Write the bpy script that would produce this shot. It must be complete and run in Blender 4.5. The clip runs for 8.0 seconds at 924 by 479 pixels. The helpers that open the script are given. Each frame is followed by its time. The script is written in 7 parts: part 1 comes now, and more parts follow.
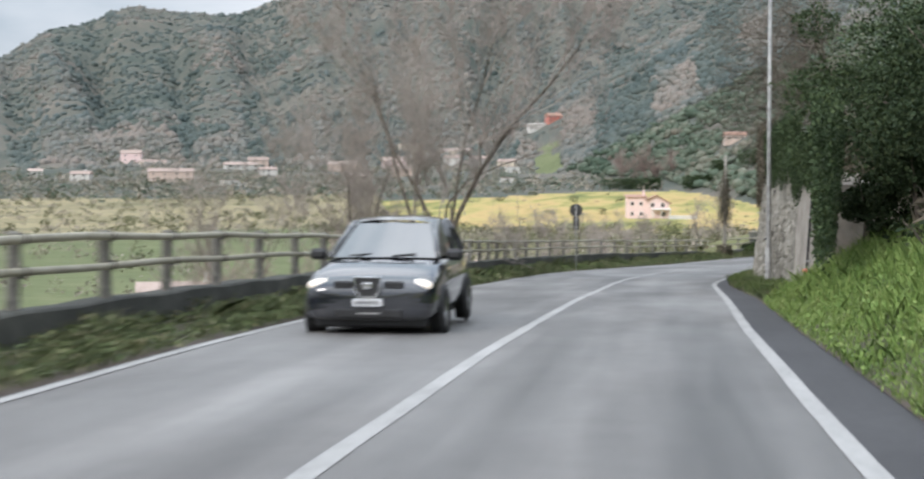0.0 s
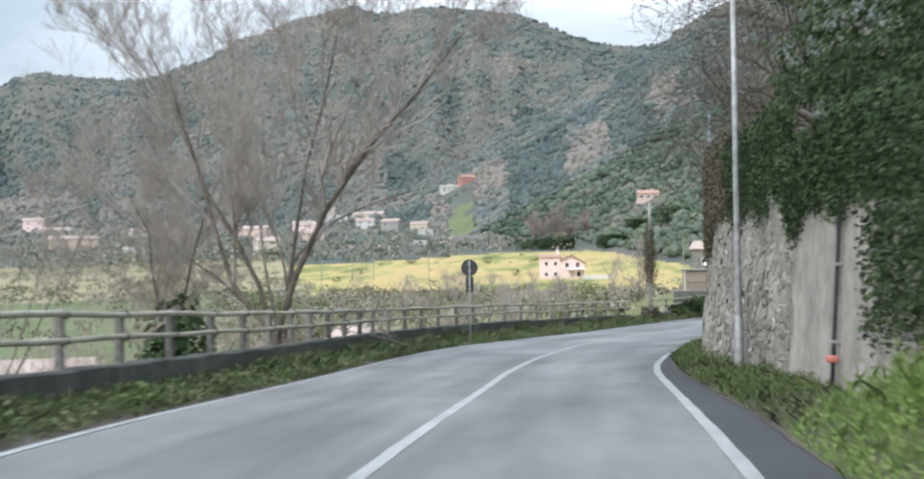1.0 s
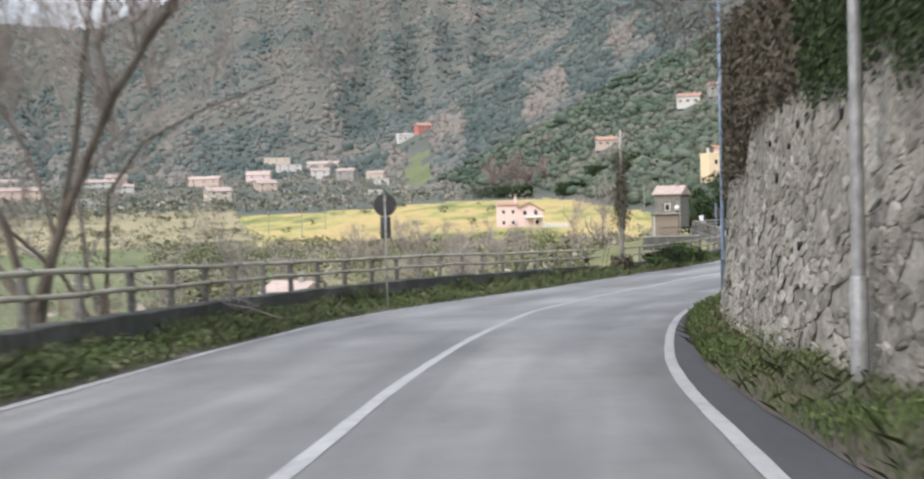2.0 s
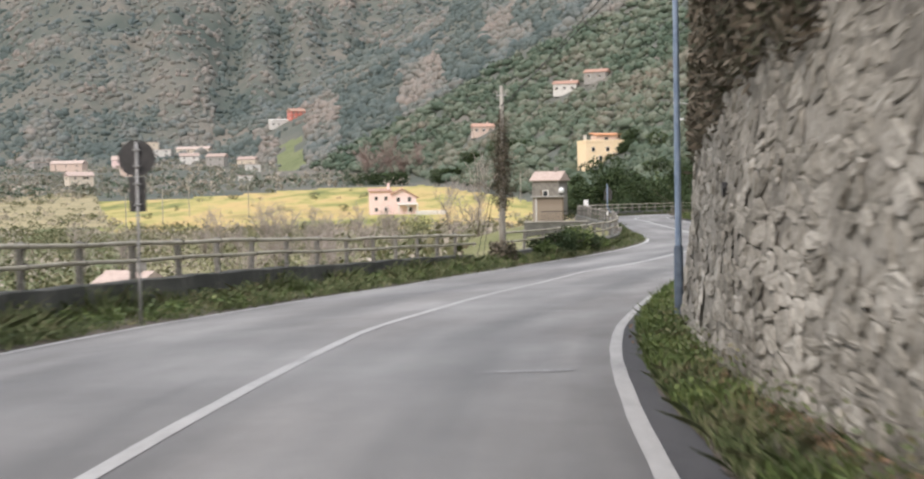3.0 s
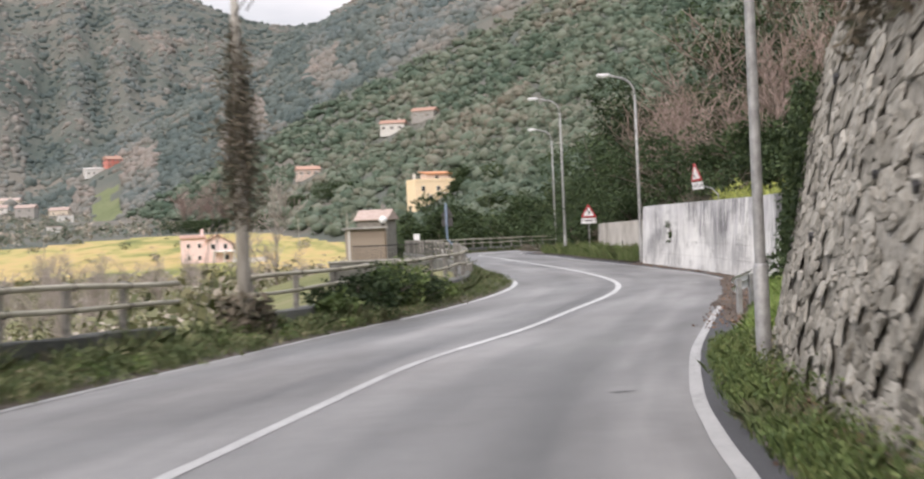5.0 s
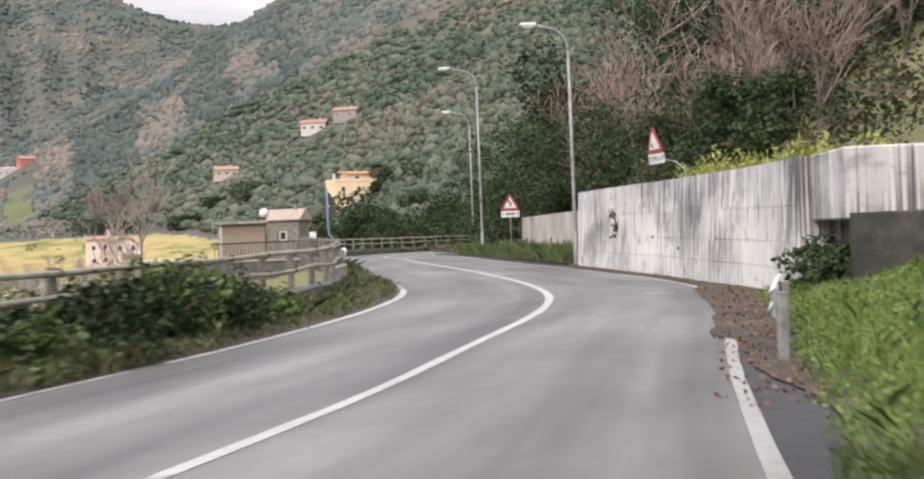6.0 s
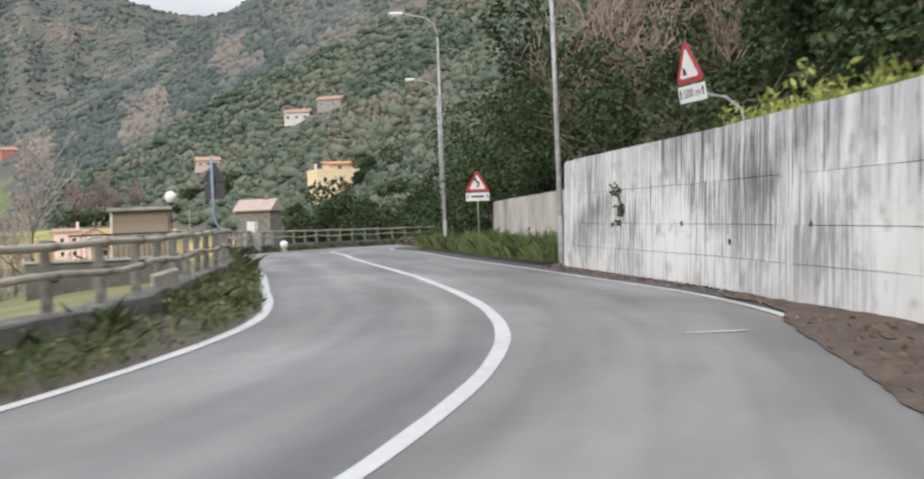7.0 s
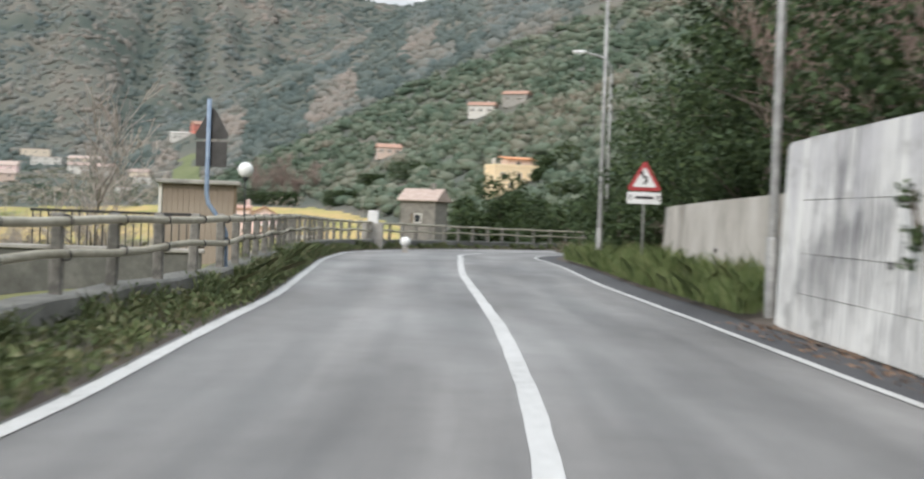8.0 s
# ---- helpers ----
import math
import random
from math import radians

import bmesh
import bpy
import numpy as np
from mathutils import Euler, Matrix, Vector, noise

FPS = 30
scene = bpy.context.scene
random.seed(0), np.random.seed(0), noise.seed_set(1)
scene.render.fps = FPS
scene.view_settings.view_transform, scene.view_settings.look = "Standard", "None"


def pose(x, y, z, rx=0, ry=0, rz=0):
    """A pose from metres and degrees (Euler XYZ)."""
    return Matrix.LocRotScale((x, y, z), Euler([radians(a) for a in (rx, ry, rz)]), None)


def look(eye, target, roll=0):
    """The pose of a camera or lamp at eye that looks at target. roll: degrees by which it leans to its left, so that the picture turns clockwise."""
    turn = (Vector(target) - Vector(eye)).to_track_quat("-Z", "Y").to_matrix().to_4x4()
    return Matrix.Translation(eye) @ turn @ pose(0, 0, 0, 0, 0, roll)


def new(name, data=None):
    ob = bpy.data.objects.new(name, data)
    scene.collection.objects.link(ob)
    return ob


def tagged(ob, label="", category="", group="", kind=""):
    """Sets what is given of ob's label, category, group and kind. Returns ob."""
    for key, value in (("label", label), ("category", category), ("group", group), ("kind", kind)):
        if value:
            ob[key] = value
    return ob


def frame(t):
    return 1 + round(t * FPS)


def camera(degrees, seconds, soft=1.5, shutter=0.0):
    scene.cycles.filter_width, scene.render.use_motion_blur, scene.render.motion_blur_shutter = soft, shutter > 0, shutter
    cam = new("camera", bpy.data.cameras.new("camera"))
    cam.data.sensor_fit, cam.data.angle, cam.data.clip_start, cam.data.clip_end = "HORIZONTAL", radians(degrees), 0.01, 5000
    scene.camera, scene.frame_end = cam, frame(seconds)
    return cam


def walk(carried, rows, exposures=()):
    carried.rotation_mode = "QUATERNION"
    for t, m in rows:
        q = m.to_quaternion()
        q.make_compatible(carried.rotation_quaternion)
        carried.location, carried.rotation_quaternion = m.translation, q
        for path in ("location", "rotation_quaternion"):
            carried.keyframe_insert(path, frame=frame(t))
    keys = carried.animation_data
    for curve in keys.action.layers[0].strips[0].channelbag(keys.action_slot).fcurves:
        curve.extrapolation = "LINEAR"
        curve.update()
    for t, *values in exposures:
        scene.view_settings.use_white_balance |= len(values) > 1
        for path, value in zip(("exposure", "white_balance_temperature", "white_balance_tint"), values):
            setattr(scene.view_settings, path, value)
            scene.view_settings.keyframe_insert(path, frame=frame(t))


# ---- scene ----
cam = camera(37.64, 8.0, soft=2.2, shutter=0.4)


def aim(x, y, z, yaw, pitch, roll):
    """Camera pose from a place and degrees of yaw, pitch and roll."""
    a, b = radians(yaw), radians(pitch)
    way = Vector((-math.sin(a) * math.cos(b), math.cos(a) * math.cos(b), math.sin(b)))
    return look(Vector((x, y, z)), Vector((x, y, z)) + 10 * way, roll)


PATH = [
    (0, aim(-0.073, 0.033, 1.331, 10.074, -1.812, 0.004)),
    (0.5, aim(-0.256, 6.805, 1.178, 7.295, -0.762, -0.124)),
    (1, aim(-0.508, 13.705, 1.017, 6.496, 0.827, -0.936)),
    (2.5, aim(-0.860, 33.931, 0.268, 2.437, -2.109, -1.398)),
    (3, aim(-0.606, 40.497, -0.022, -0.442, -1.917, -1.037)),
    (3.5, aim(-0.349, 47.236, -0.270, -0.547, -0.635, 0.025)),
    (4, aim(0.175, 53.950, -0.535, -1.600, 0.940, -0.409)),
    (4.5, aim(0.948, 60.541, -0.755, -4.498, 0.612, -1.724)),
    (5, aim(2.078, 67.009, -0.931, -7.583, -0.206, -2.530)),
    (6.5, aim(6.858, 85.747, -1.424, -11.117, -0.220, -2.288)),
    (7, aim(8.729, 92.174, -1.463, -11.142, -0.547, -2.427)),
    (7.5, aim(10.410, 98.171, -1.386, -8.742, -0.412, -0.488)),
    (8, aim(11.775, 104.776, -1.325, -3.613, -0.526, 2.017)),
]
walk(cam, PATH, [(0, 0.16, 6300, 13), (0.5, 0.29, 6400, 12), (1.0, 0.3, 6000, 10), (2.5, 0.22, 6650, 18), (3.5, 0.2, 6850, 18), (4.0, 0.16, 6500, 15), (4.5, 0.22, 6450, 13), (5.0, 0.2, 6800, 20), (6.5, 0.17, 6900, 18), (7.0, 0.07, 6650, 15), (8.0, 0.12, 6600, 12)])

# ---- world, sun, exposure ----
SUN_EL, SUN_AZ = 38.0, 215.0


def build_world():
    w = bpy.data.worlds.new("world")
    scene.world = w
    w.use_nodes = True
    nt = w.node_tree
    nt.nodes.clear()
    out = nt.nodes.new("ShaderNodeOutputWorld")
    bg = nt.nodes.new("ShaderNodeBackground")
    bg.inputs[1].default_value = 0.11
    sky = nt.nodes.new("ShaderNodeTexSky")
    sky.sky_type, sky.sun_disc = "NISHITA", False
    sky.sun_elevation, sky.sun_rotation = radians(SUN_EL), radians(SUN_AZ)
    sky.air_density, sky.dust_density = 1.0, 2.0
    co = nt.nodes.new("ShaderNodeTexCoord")
    mp = nt.nodes.new("ShaderNodeMapping")
    mp.inputs["Scale"].default_value = (1.0, 1.0, 3.2)
    nz = nt.nodes.new("ShaderNodeTexNoise")
    nz.inputs["Scale"].default_value, nz.inputs["Detail"].default_value = 2.6, 6.0
    ramp = nt.nodes.new("ShaderNodeValToRGB")
    ramp.color_ramp.elements[0].position, ramp.color_ramp.elements[1].position = 0.36, 0.62
    ramp.color_ramp.elements[0].color, ramp.color_ramp.elements[1].color = (3.6, 4.3, 4.8, 1), (7.4, 7.7, 7.9, 1)
    nz2 = nt.nodes.new("ShaderNodeTexNoise")
    nz2.inputs["Scale"].default_value, nz2.inputs["Detail"].default_value = 1.4, 4.0
    cover = nt.nodes.new("ShaderNodeMapRange")
    cover.inputs[1].default_value, cover.inputs[2].default_value = 0.34, 0.5
    cover.inputs[3].default_value, cover.inputs[4].default_value = 0.35, 1.0
    mix = nt.nodes.new("ShaderNodeMix")
    mix.data_type = "RGBA"
    L = nt.links.new
    L(co.outputs["Generated"], mp.inputs[0])
    L(mp.outputs[0], nz.inputs["Vector"])
    L(mp.outputs[0], nz2.inputs["Vector"])
    L(nz.outputs[0], ramp.inputs[0])
    L(nz2.outputs[0], cover.inputs[0])
    L(cover.outputs[0], mix.inputs[0])
    L(sky.outputs[0], mix.inputs[6])
    L(ramp.outputs[0], mix.inputs[7])
    # overcast: the cloud is brighter overhead than near the horizon
    sep = nt.nodes.new("ShaderNodeSeparateXYZ")
    L(co.outputs["Generated"], sep.inputs[0])
    up = nt.nodes.new("ShaderNodeMapRange")
    up.inputs[1].default_value, up.inputs[2].default_value = 0.1, 0.9
    up.inputs[3].default_value, up.inputs[4].default_value = 1.0, 2.6
    L(sep.outputs[2], up.inputs[0])
    gain = nt.nodes.new("ShaderNodeVectorMath")
    gain.operation = "SCALE"
    L(mix.outputs[2], gain.inputs[0])
    L(up.outputs[0], gain.inputs["Scale"])
    L(gain.outputs[0], bg.inputs[0])
    L(bg.outputs[0], out.inputs[0])


build_world()
sun_lamp = new("sun", bpy.data.lights.new("sun", "SUN"))
sun_lamp.data.energy, sun_lamp.data.angle, sun_lamp.data.color = 1.7, radians(14), (1.0, 0.95, 0.87)
_a, _e = radians(SUN_AZ), radians(SUN_EL)
sun_lamp.matrix_world = look((0, 0, 60), (-60 * math.sin(_a) * math.cos(_e), -60 * math.cos(_a) * math.cos(_e), 60 - 60 * math.sin(_e)))

# ---- materials ----
def material(name, ramp, scale=4.0, rough=0.8, bump=0.0, bump_scale=30.0, island=0.0, rand=0.0, metal=0.0, detail=6.0, stretch=(1, 1, 1), spec=0.5, big=0.0, big_scale=0.3, bump_dist=0.02):
    """A procedural surface: a colour ramp over noise at two scales, with relief and roughness that vary.
    island, rand: how much the colour differs from piece to piece."""
    m = bpy.data.materials.new(name)
    m.use_nodes = True
    nt = m.node_tree
    N, L = nt.nodes.new, nt.links.new
    bsdf = nt.nodes["Principled BSDF"]
    co = N("ShaderNodeTexCoord")
    mp = N("ShaderNodeMapping")
    mp.inputs["Scale"].default_value = stretch
    L(co.outputs["Object"], mp.inputs[0])
    nz = N("ShaderNodeTexNoise")
    nz.inputs["Scale"].default_value, nz.inputs["Detail"].default_value = scale, detail
    nz.inputs["Roughness"].default_value = 0.65
    L(mp.outputs[0], nz.inputs["Vector"])
    value = nz.outputs[0]
    if big:
        n2 = N("ShaderNodeTexNoise")
        n2.inputs["Scale"].default_value, n2.inputs["Detail"].default_value = big_scale, 3.0
        L(mp.outputs[0], n2.inputs["Vector"])
        mx = N("ShaderNodeMix")
        mx.inputs[0].default_value = big
        L(value, mx.inputs[2])
        L(n2.outputs[0], mx.inputs[3])
        value = mx.outputs[0]
    if island or rand:
        src = N("ShaderNodeNewGeometry").outputs["Random Per Island"] if island else N("ShaderNodeObjectInfo").outputs["Random"]
        k = island or rand
        mul = N("ShaderNodeMath")
        mul.operation = "MULTIPLY_ADD"
        mul.inputs[1].default_value, mul.inputs[2].default_value = k, -k / 2
        L(src, mul.inputs[0])
        add = N("ShaderNodeMath")
        L(value, add.inputs[0])
        L(mul.outputs[0], add.inputs[1])
        value = add.outputs[0]
    cr = N("ShaderNodeValToRGB")
    els = cr.color_ramp.elements
    while len(els) < len(ramp):
        els.new(0.5)
    for e, (p, c) in zip(els, ramp):
        e.position, e.color = p, (*c, 1)
    L(value, cr.inputs[0])
    L(cr.outputs[0], bsdf.inputs["Base Color"])
    rr = N("ShaderNodeMapRange")
    rr.inputs[3].default_value, rr.inputs[4].default_value = max(rough - 0.12, 0.02), min(rough + 0.12, 1)
    L(nz.outputs[0], rr.inputs[0])
    L(rr.outputs[0], bsdf.inputs["Roughness"])
    bsdf.inputs["Metallic"].default_value = metal
    bsdf.inputs["Specular IOR Level"].default_value = spec
    if bump:
        bz = N("ShaderNodeTexNoise")
        bz.inputs["Scale"].default_value, bz.inputs["Detail"].default_value = bump_scale, 5.0
        L(mp.outputs[0], bz.inputs["Vector"])
        bp = N("ShaderNodeBump")
        bp.inputs["Strength"].default_value, bp.inputs["Distance"].default_value = bump, bump_dist
        L(bz.outputs[0], bp.inputs["Height"])
        L(bp.outputs[0], bsdf.inputs["Normal"])
    return m


def two(a, b, lo=0.35, hi=0.65):
    return [(lo, a), (hi, b)]


M = dict(
    asphalt=material("asphalt", [(0.25, (0.135, 0.132, 0.132)), (0.5, (0.172, 0.168, 0.167)), (0.75, (0.215, 0.208, 0.206))], 3.0, 0.72, 0.25, 260, big=0.55, big_scale=0.22, bump_dist=0.004),
    asphalt_dark=material("asphalt_dark", two((0.04, 0.04, 0.044), (0.075, 0.075, 0.08)), 6, 0.85, 0.4, 200, big=0.4, bump_dist=0.006),
    paint=material("road_paint", [(0.33, (0.25, 0.25, 0.245)), (0.44, (0.45, 0.45, 0.44)), (0.72, (0.6, 0.6, 0.59))], 9, 0.6, 0.2, 120, big=0.4, big_scale=0.5, bump_dist=0.003),
    paint_worn=material("worn_road_paint", [(0.32, (0.19, 0.187, 0.183)), (0.46, (0.34, 0.337, 0.33)), (0.72, (0.47, 0.467, 0.457))], 11, 0.65, 0.2, 120, big=0.4, big_scale=0.7, bump_dist=0.003),
    pale_mark=material("pale_road_patch", two((0.2, 0.2, 0.2), (0.36, 0.36, 0.36)), 9, 0.7, 0.2, 150, bump_dist=0.003),
    concrete_dark=material("plinth_concrete", [(0.3, (0.02, 0.022, 0.019)), (0.5, (0.052, 0.054, 0.047)), (0.75, (0.14, 0.136, 0.12))], 3.2, 0.9, 0.5, 40, big=0.5, big_scale=0.7),
    post=material("post_concrete", two((0.1, 0.097, 0.088), (0.25, 0.24, 0.22)), 7, 0.9, 0.4, 50, rand=0.25),
    tube=material("rail_tube", [(0.3, (0.2, 0.18, 0.13)), (0.55, (0.4, 0.37, 0.29)), (0.8, (0.55, 0.52, 0.44))], 8, 0.55, 0.15, 60, big=0.4, big_scale=1.5),
    soil=material("soil", two((0.045, 0.036, 0.03), (0.13, 0.105, 0.085)), 9, 0.95, 0.6, 30, big=0.4),
    litter_soil=material("littered_soil", [(0.3, (0.035, 0.026, 0.021)), (0.5, (0.085, 0.062, 0.047)), (0.7, (0.16, 0.122, 0.092))], 7, 0.95, 0.8, 18, big=0.4, big_scale=1.2, bump_dist=0.05),
    stone=material("stone", [(0.28, (0.09, 0.083, 0.066)), (0.42, (0.19, 0.176, 0.145)), (0.54, (0.3, 0.28, 0.238)), (0.72, (0.45, 0.427, 0.375))], 7, 0.92, 0.9, 11, rand=0.2, bump_dist=0.035, big=0.5, big_scale=0.45),
    stone_far=material("stone_rest", [(0.28, (0.09, 0.083, 0.066)), (0.42, (0.19, 0.176, 0.145)), (0.54, (0.3, 0.28, 0.238)), (0.72, (0.45, 0.427, 0.375))], 7, 0.92, 0.9, 11, island=0.2, bump_dist=0.035, big=0.5, big_scale=0.45),
    mortar=material("mortar", [(0.32, (0.1, 0.092, 0.074)), (0.43, (0.2, 0.185, 0.155)), (0.57, (0.32, 0.3, 0.258)), (0.8, (0.42, 0.395, 0.345))], 5, 0.95, 1.0, 8, big=0.45, big_scale=0.6, bump_dist=0.06),
    render_brown=material("brown_render", two((0.21, 0.187, 0.158), (0.43, 0.39, 0.34)), 2.5, 0.9, 0.4, 30, big=0.4, big_scale=0.8),
    steel=material("galvanised_steel", two((0.25, 0.25, 0.245), (0.44, 0.44, 0.43)), 6, 0.5, 0.1, 50, metal=0.35),
    steel_blue=material("blue_painted_steel", two((0.15, 0.215, 0.315), (0.25, 0.325, 0.43)), 5, 0.45, 0.1, 60),
    sleeve_blue=material("dark_blue_sleeve", two((0.05, 0.075, 0.11), (0.11, 0.145, 0.19)), 6, 0.6, 0.2, 60),
    sign_back=material("sign_back", two((0.05, 0.048, 0.048), (0.085, 0.082, 0.08)), 6, 0.6, spec=0.3),
    sign_white=material("sign_white", two((0.72, 0.72, 0.72), (0.82, 0.82, 0.82)), 4, 0.45),
    sign_red=material("sign_red", two((0.36, 0.04, 0.045), (0.47, 0.07, 0.075)), 6, 0.45),
    sign_black=material("sign_black", two((0.015, 0.015, 0.015), (0.03, 0.03, 0.03)), 6, 0.5),
    wood_pole=material("weathered_pole", two((0.22, 0.2, 0.17), (0.42, 0.4, 0.36)), 5, 0.9, 0.4, 40, stretch=(1, 1, 0.15)),
    bark=material("bark", two((0.07, 0.058, 0.045), (0.2, 0.17, 0.14)), 6, 0.95, 0.8, 20, stretch=(1, 1, 0.3)),
    twig=material("twig", two((0.25, 0.21, 0.19), (0.43, 0.38, 0.34)), 3, 0.9, island=0.3),
    twig_red=material("russet_twigs", two((0.19, 0.138, 0.118), (0.36, 0.275, 0.238)), 3, 0.9, island=0.4),
    thicket=material("thicket_twigs", two((0.24, 0.185, 0.16), (0.42, 0.335, 0.295)), 3, 0.9, island=0.4),
    dead_ivy=material("dead_ivy", [(0.1, (0.05, 0.055, 0.03)), (0.35, (0.075, 0.068, 0.047)), (0.7, (0.15, 0.125, 0.092)), (0.95, (0.21, 0.178, 0.138))], 4, 0.95, island=0.7),
    leaf_dark=material("dark_leaves", [(0.2, (0.024, 0.042, 0.017)), (0.5, (0.043, 0.069, 0.029)), (0.85, (0.078, 0.108, 0.045))], 1.5, 0.7, island=0.6, spec=0.2),
    ivy=material("ivy_leaves", [(0.2, (0.015, 0.028, 0.012)), (0.5, (0.028, 0.046, 0.02)), (0.85, (0.052, 0.068, 0.03))], 1.5, 0.75, island=0.6, spec=0.15),
    leaf_bright=material("bright_grass", [(0.15, (0.075, 0.135, 0.028)), (0.45, (0.15, 0.24, 0.055)), (0.75, (0.25, 0.335, 0.1)), (0.95, (0.36, 0.37, 0.16))], 1.2, 0.65, island=0.6, spec=0.3),
    bank_green=material("tall_grass", [(0.15, (0.06, 0.095, 0.03)), (0.45, (0.115, 0.16, 0.055)), (0.75, (0.2, 0.23, 0.1)), (0.95, (0.3, 0.28, 0.16))], 1.2, 0.7, island=0.5, spec=0.3),
    leaf_yellow=material("yellow_green_leaves", two((0.16, 0.19, 0.045), (0.34, 0.37, 0.1)), 1.2, 0.6, island=0.7, spec=0.3),
    verge=material("verge_plants", [(0.2, (0.055, 0.078, 0.032)), (0.42, (0.088, 0.118, 0.046)), (0.58, (0.135, 0.162, 0.07)), (0.72, (0.22, 0.205, 0.12)), (0.84, (0.15, 0.115, 0.075))], 1.3, 0.75, island=0.42, spec=0.3),
    verge_bush=material("bushy_weeds", [(0.2, (0.045, 0.075, 0.022)), (0.5, (0.095, 0.14, 0.042)), (0.8, (0.17, 0.21, 0.075)), (0.92, (0.24, 0.22, 0.11))], 1.3, 0.7, island=0.55, spec=0.3),
    dead_leaf=material("fallen_leaves", two((0.1, 0.062, 0.042), (0.27, 0.17, 0.11)), 2, 0.9, island=0.7),
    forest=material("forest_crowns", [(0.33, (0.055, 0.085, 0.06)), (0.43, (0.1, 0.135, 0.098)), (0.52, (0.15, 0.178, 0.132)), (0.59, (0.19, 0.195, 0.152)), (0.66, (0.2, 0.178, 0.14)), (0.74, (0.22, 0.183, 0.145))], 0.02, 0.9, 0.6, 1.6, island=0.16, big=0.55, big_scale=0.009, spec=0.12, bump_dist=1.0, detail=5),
    # gully, far_forest: distance haze greys and lightens these base colours
    gully=material("hazed_gully_crowns", [(0.34, (0.066, 0.088, 0.084)), (0.5, (0.103, 0.126, 0.117)), (0.66, (0.152, 0.166, 0.148))], 0.03, 0.9, 0.3, 0.8, island=0.1, big=0.5, big_scale=0.008, spec=0.1),
    far_forest=material("hazed_far_crowns", [(0.38, (0.096, 0.122, 0.119)), (0.46, (0.138, 0.156, 0.147)), (0.53, (0.187, 0.184, 0.164)), (0.62, (0.24, 0.21, 0.184))], 0.025, 0.9, 0.3, 0.8, big=0.6, big_scale=0.006, island=0.07, spec=0.1, bump_dist=0.8, detail=5),
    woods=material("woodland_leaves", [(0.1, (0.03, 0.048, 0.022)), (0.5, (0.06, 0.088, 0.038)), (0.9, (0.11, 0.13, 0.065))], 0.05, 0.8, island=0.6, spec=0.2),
    # greyed to match the hazed far crowns
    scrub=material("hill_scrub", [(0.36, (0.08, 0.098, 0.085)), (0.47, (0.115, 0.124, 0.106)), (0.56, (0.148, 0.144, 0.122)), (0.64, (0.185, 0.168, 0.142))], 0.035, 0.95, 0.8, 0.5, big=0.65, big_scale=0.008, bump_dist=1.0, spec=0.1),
    field=material("meadow", [(0.36, (0.14, 0.16, 0.06)), (0.43, (0.25, 0.25, 0.09)), (0.48, (0.41, 0.35, 0.14)), (0.53, (0.5, 0.36, 0.17)), (0.58, (0.36, 0.3, 0.12)), (0.65, (0.19, 0.165, 0.1))], 0.09, 0.95, 0.6, 1.0, big=0.5, big_scale=0.03, stretch=(1, 0.28, 1), bump_dist=0.3, spec=0.1),
    pasture=material("pasture", [(0.3, (0.1, 0.12, 0.06)), (0.5, (0.155, 0.178, 0.09)), (0.7, (0.24, 0.235, 0.14))], 0.25, 0.95, 0.6, 3, big=0.5, big_scale=0.03, bump_dist=0.2, spec=0.1),
    straw=material("dry_grass", [(0.32, (0.14, 0.14, 0.085)), (0.46, (0.24, 0.215, 0.13)), (0.56, (0.36, 0.31, 0.19)), (0.68, (0.2, 0.19, 0.12))], 0.2, 0.95, 0.6, 2, big=0.5, big_scale=0.025, stretch=(0.5, 1, 1), bump_dist=0.3, spec=0.1),
    brush=material("valley_brush", [(0.12, (0.13, 0.14, 0.09)), (0.35, (0.235, 0.22, 0.165)), (0.6, (0.35, 0.31, 0.255)), (0.9, (0.47, 0.42, 0.36))], 0.05, 0.9, island=0.6, spec=0.15),
    olive_brush=material("olive_brush", [(0.12, (0.06, 0.07, 0.035)), (0.4, (0.115, 0.125, 0.068)), (0.65, (0.18, 0.18, 0.105)), (0.9, (0.26, 0.235, 0.15))], 0.05, 0.9, island=0.6, spec=0.15),
    rough_grass=material("rough_grass", [(0.3, (0.12, 0.135, 0.055)), (0.48, (0.2, 0.2, 0.1)), (0.7, (0.34, 0.3, 0.2))], 0.4, 0.95, 0.7, 5, big=0.5, big_scale=0.04, bump_dist=0.2, spec=0.1),
    roof=material("terracotta_roof", two((0.33, 0.19, 0.14), (0.47, 0.29, 0.22)), 2, 0.85, 0.4, 12, rand=0.2),
    # haze over the distant village is put into this paled tile colour
    roof_pale=material("pale_roof_tiles", two((0.38, 0.29, 0.25), (0.5, 0.4, 0.35)), 2, 0.85, 0.4, 12, rand=0.3),
    roof_bright=material("orange_roof_tiles", two((0.55, 0.24, 0.12), (0.68, 0.34, 0.18)), 2, 0.85, 0.4, 12),
    pink=material("pink_plaster", two((0.8, 0.6, 0.58), (0.87, 0.7, 0.67)), 1, 0.9, 0.2, 10),
    white_plaster=material("white_plaster", two((0.58, 0.56, 0.52), (0.74, 0.72, 0.68)), 1, 0.9, 0.2, 10, rand=0.1),
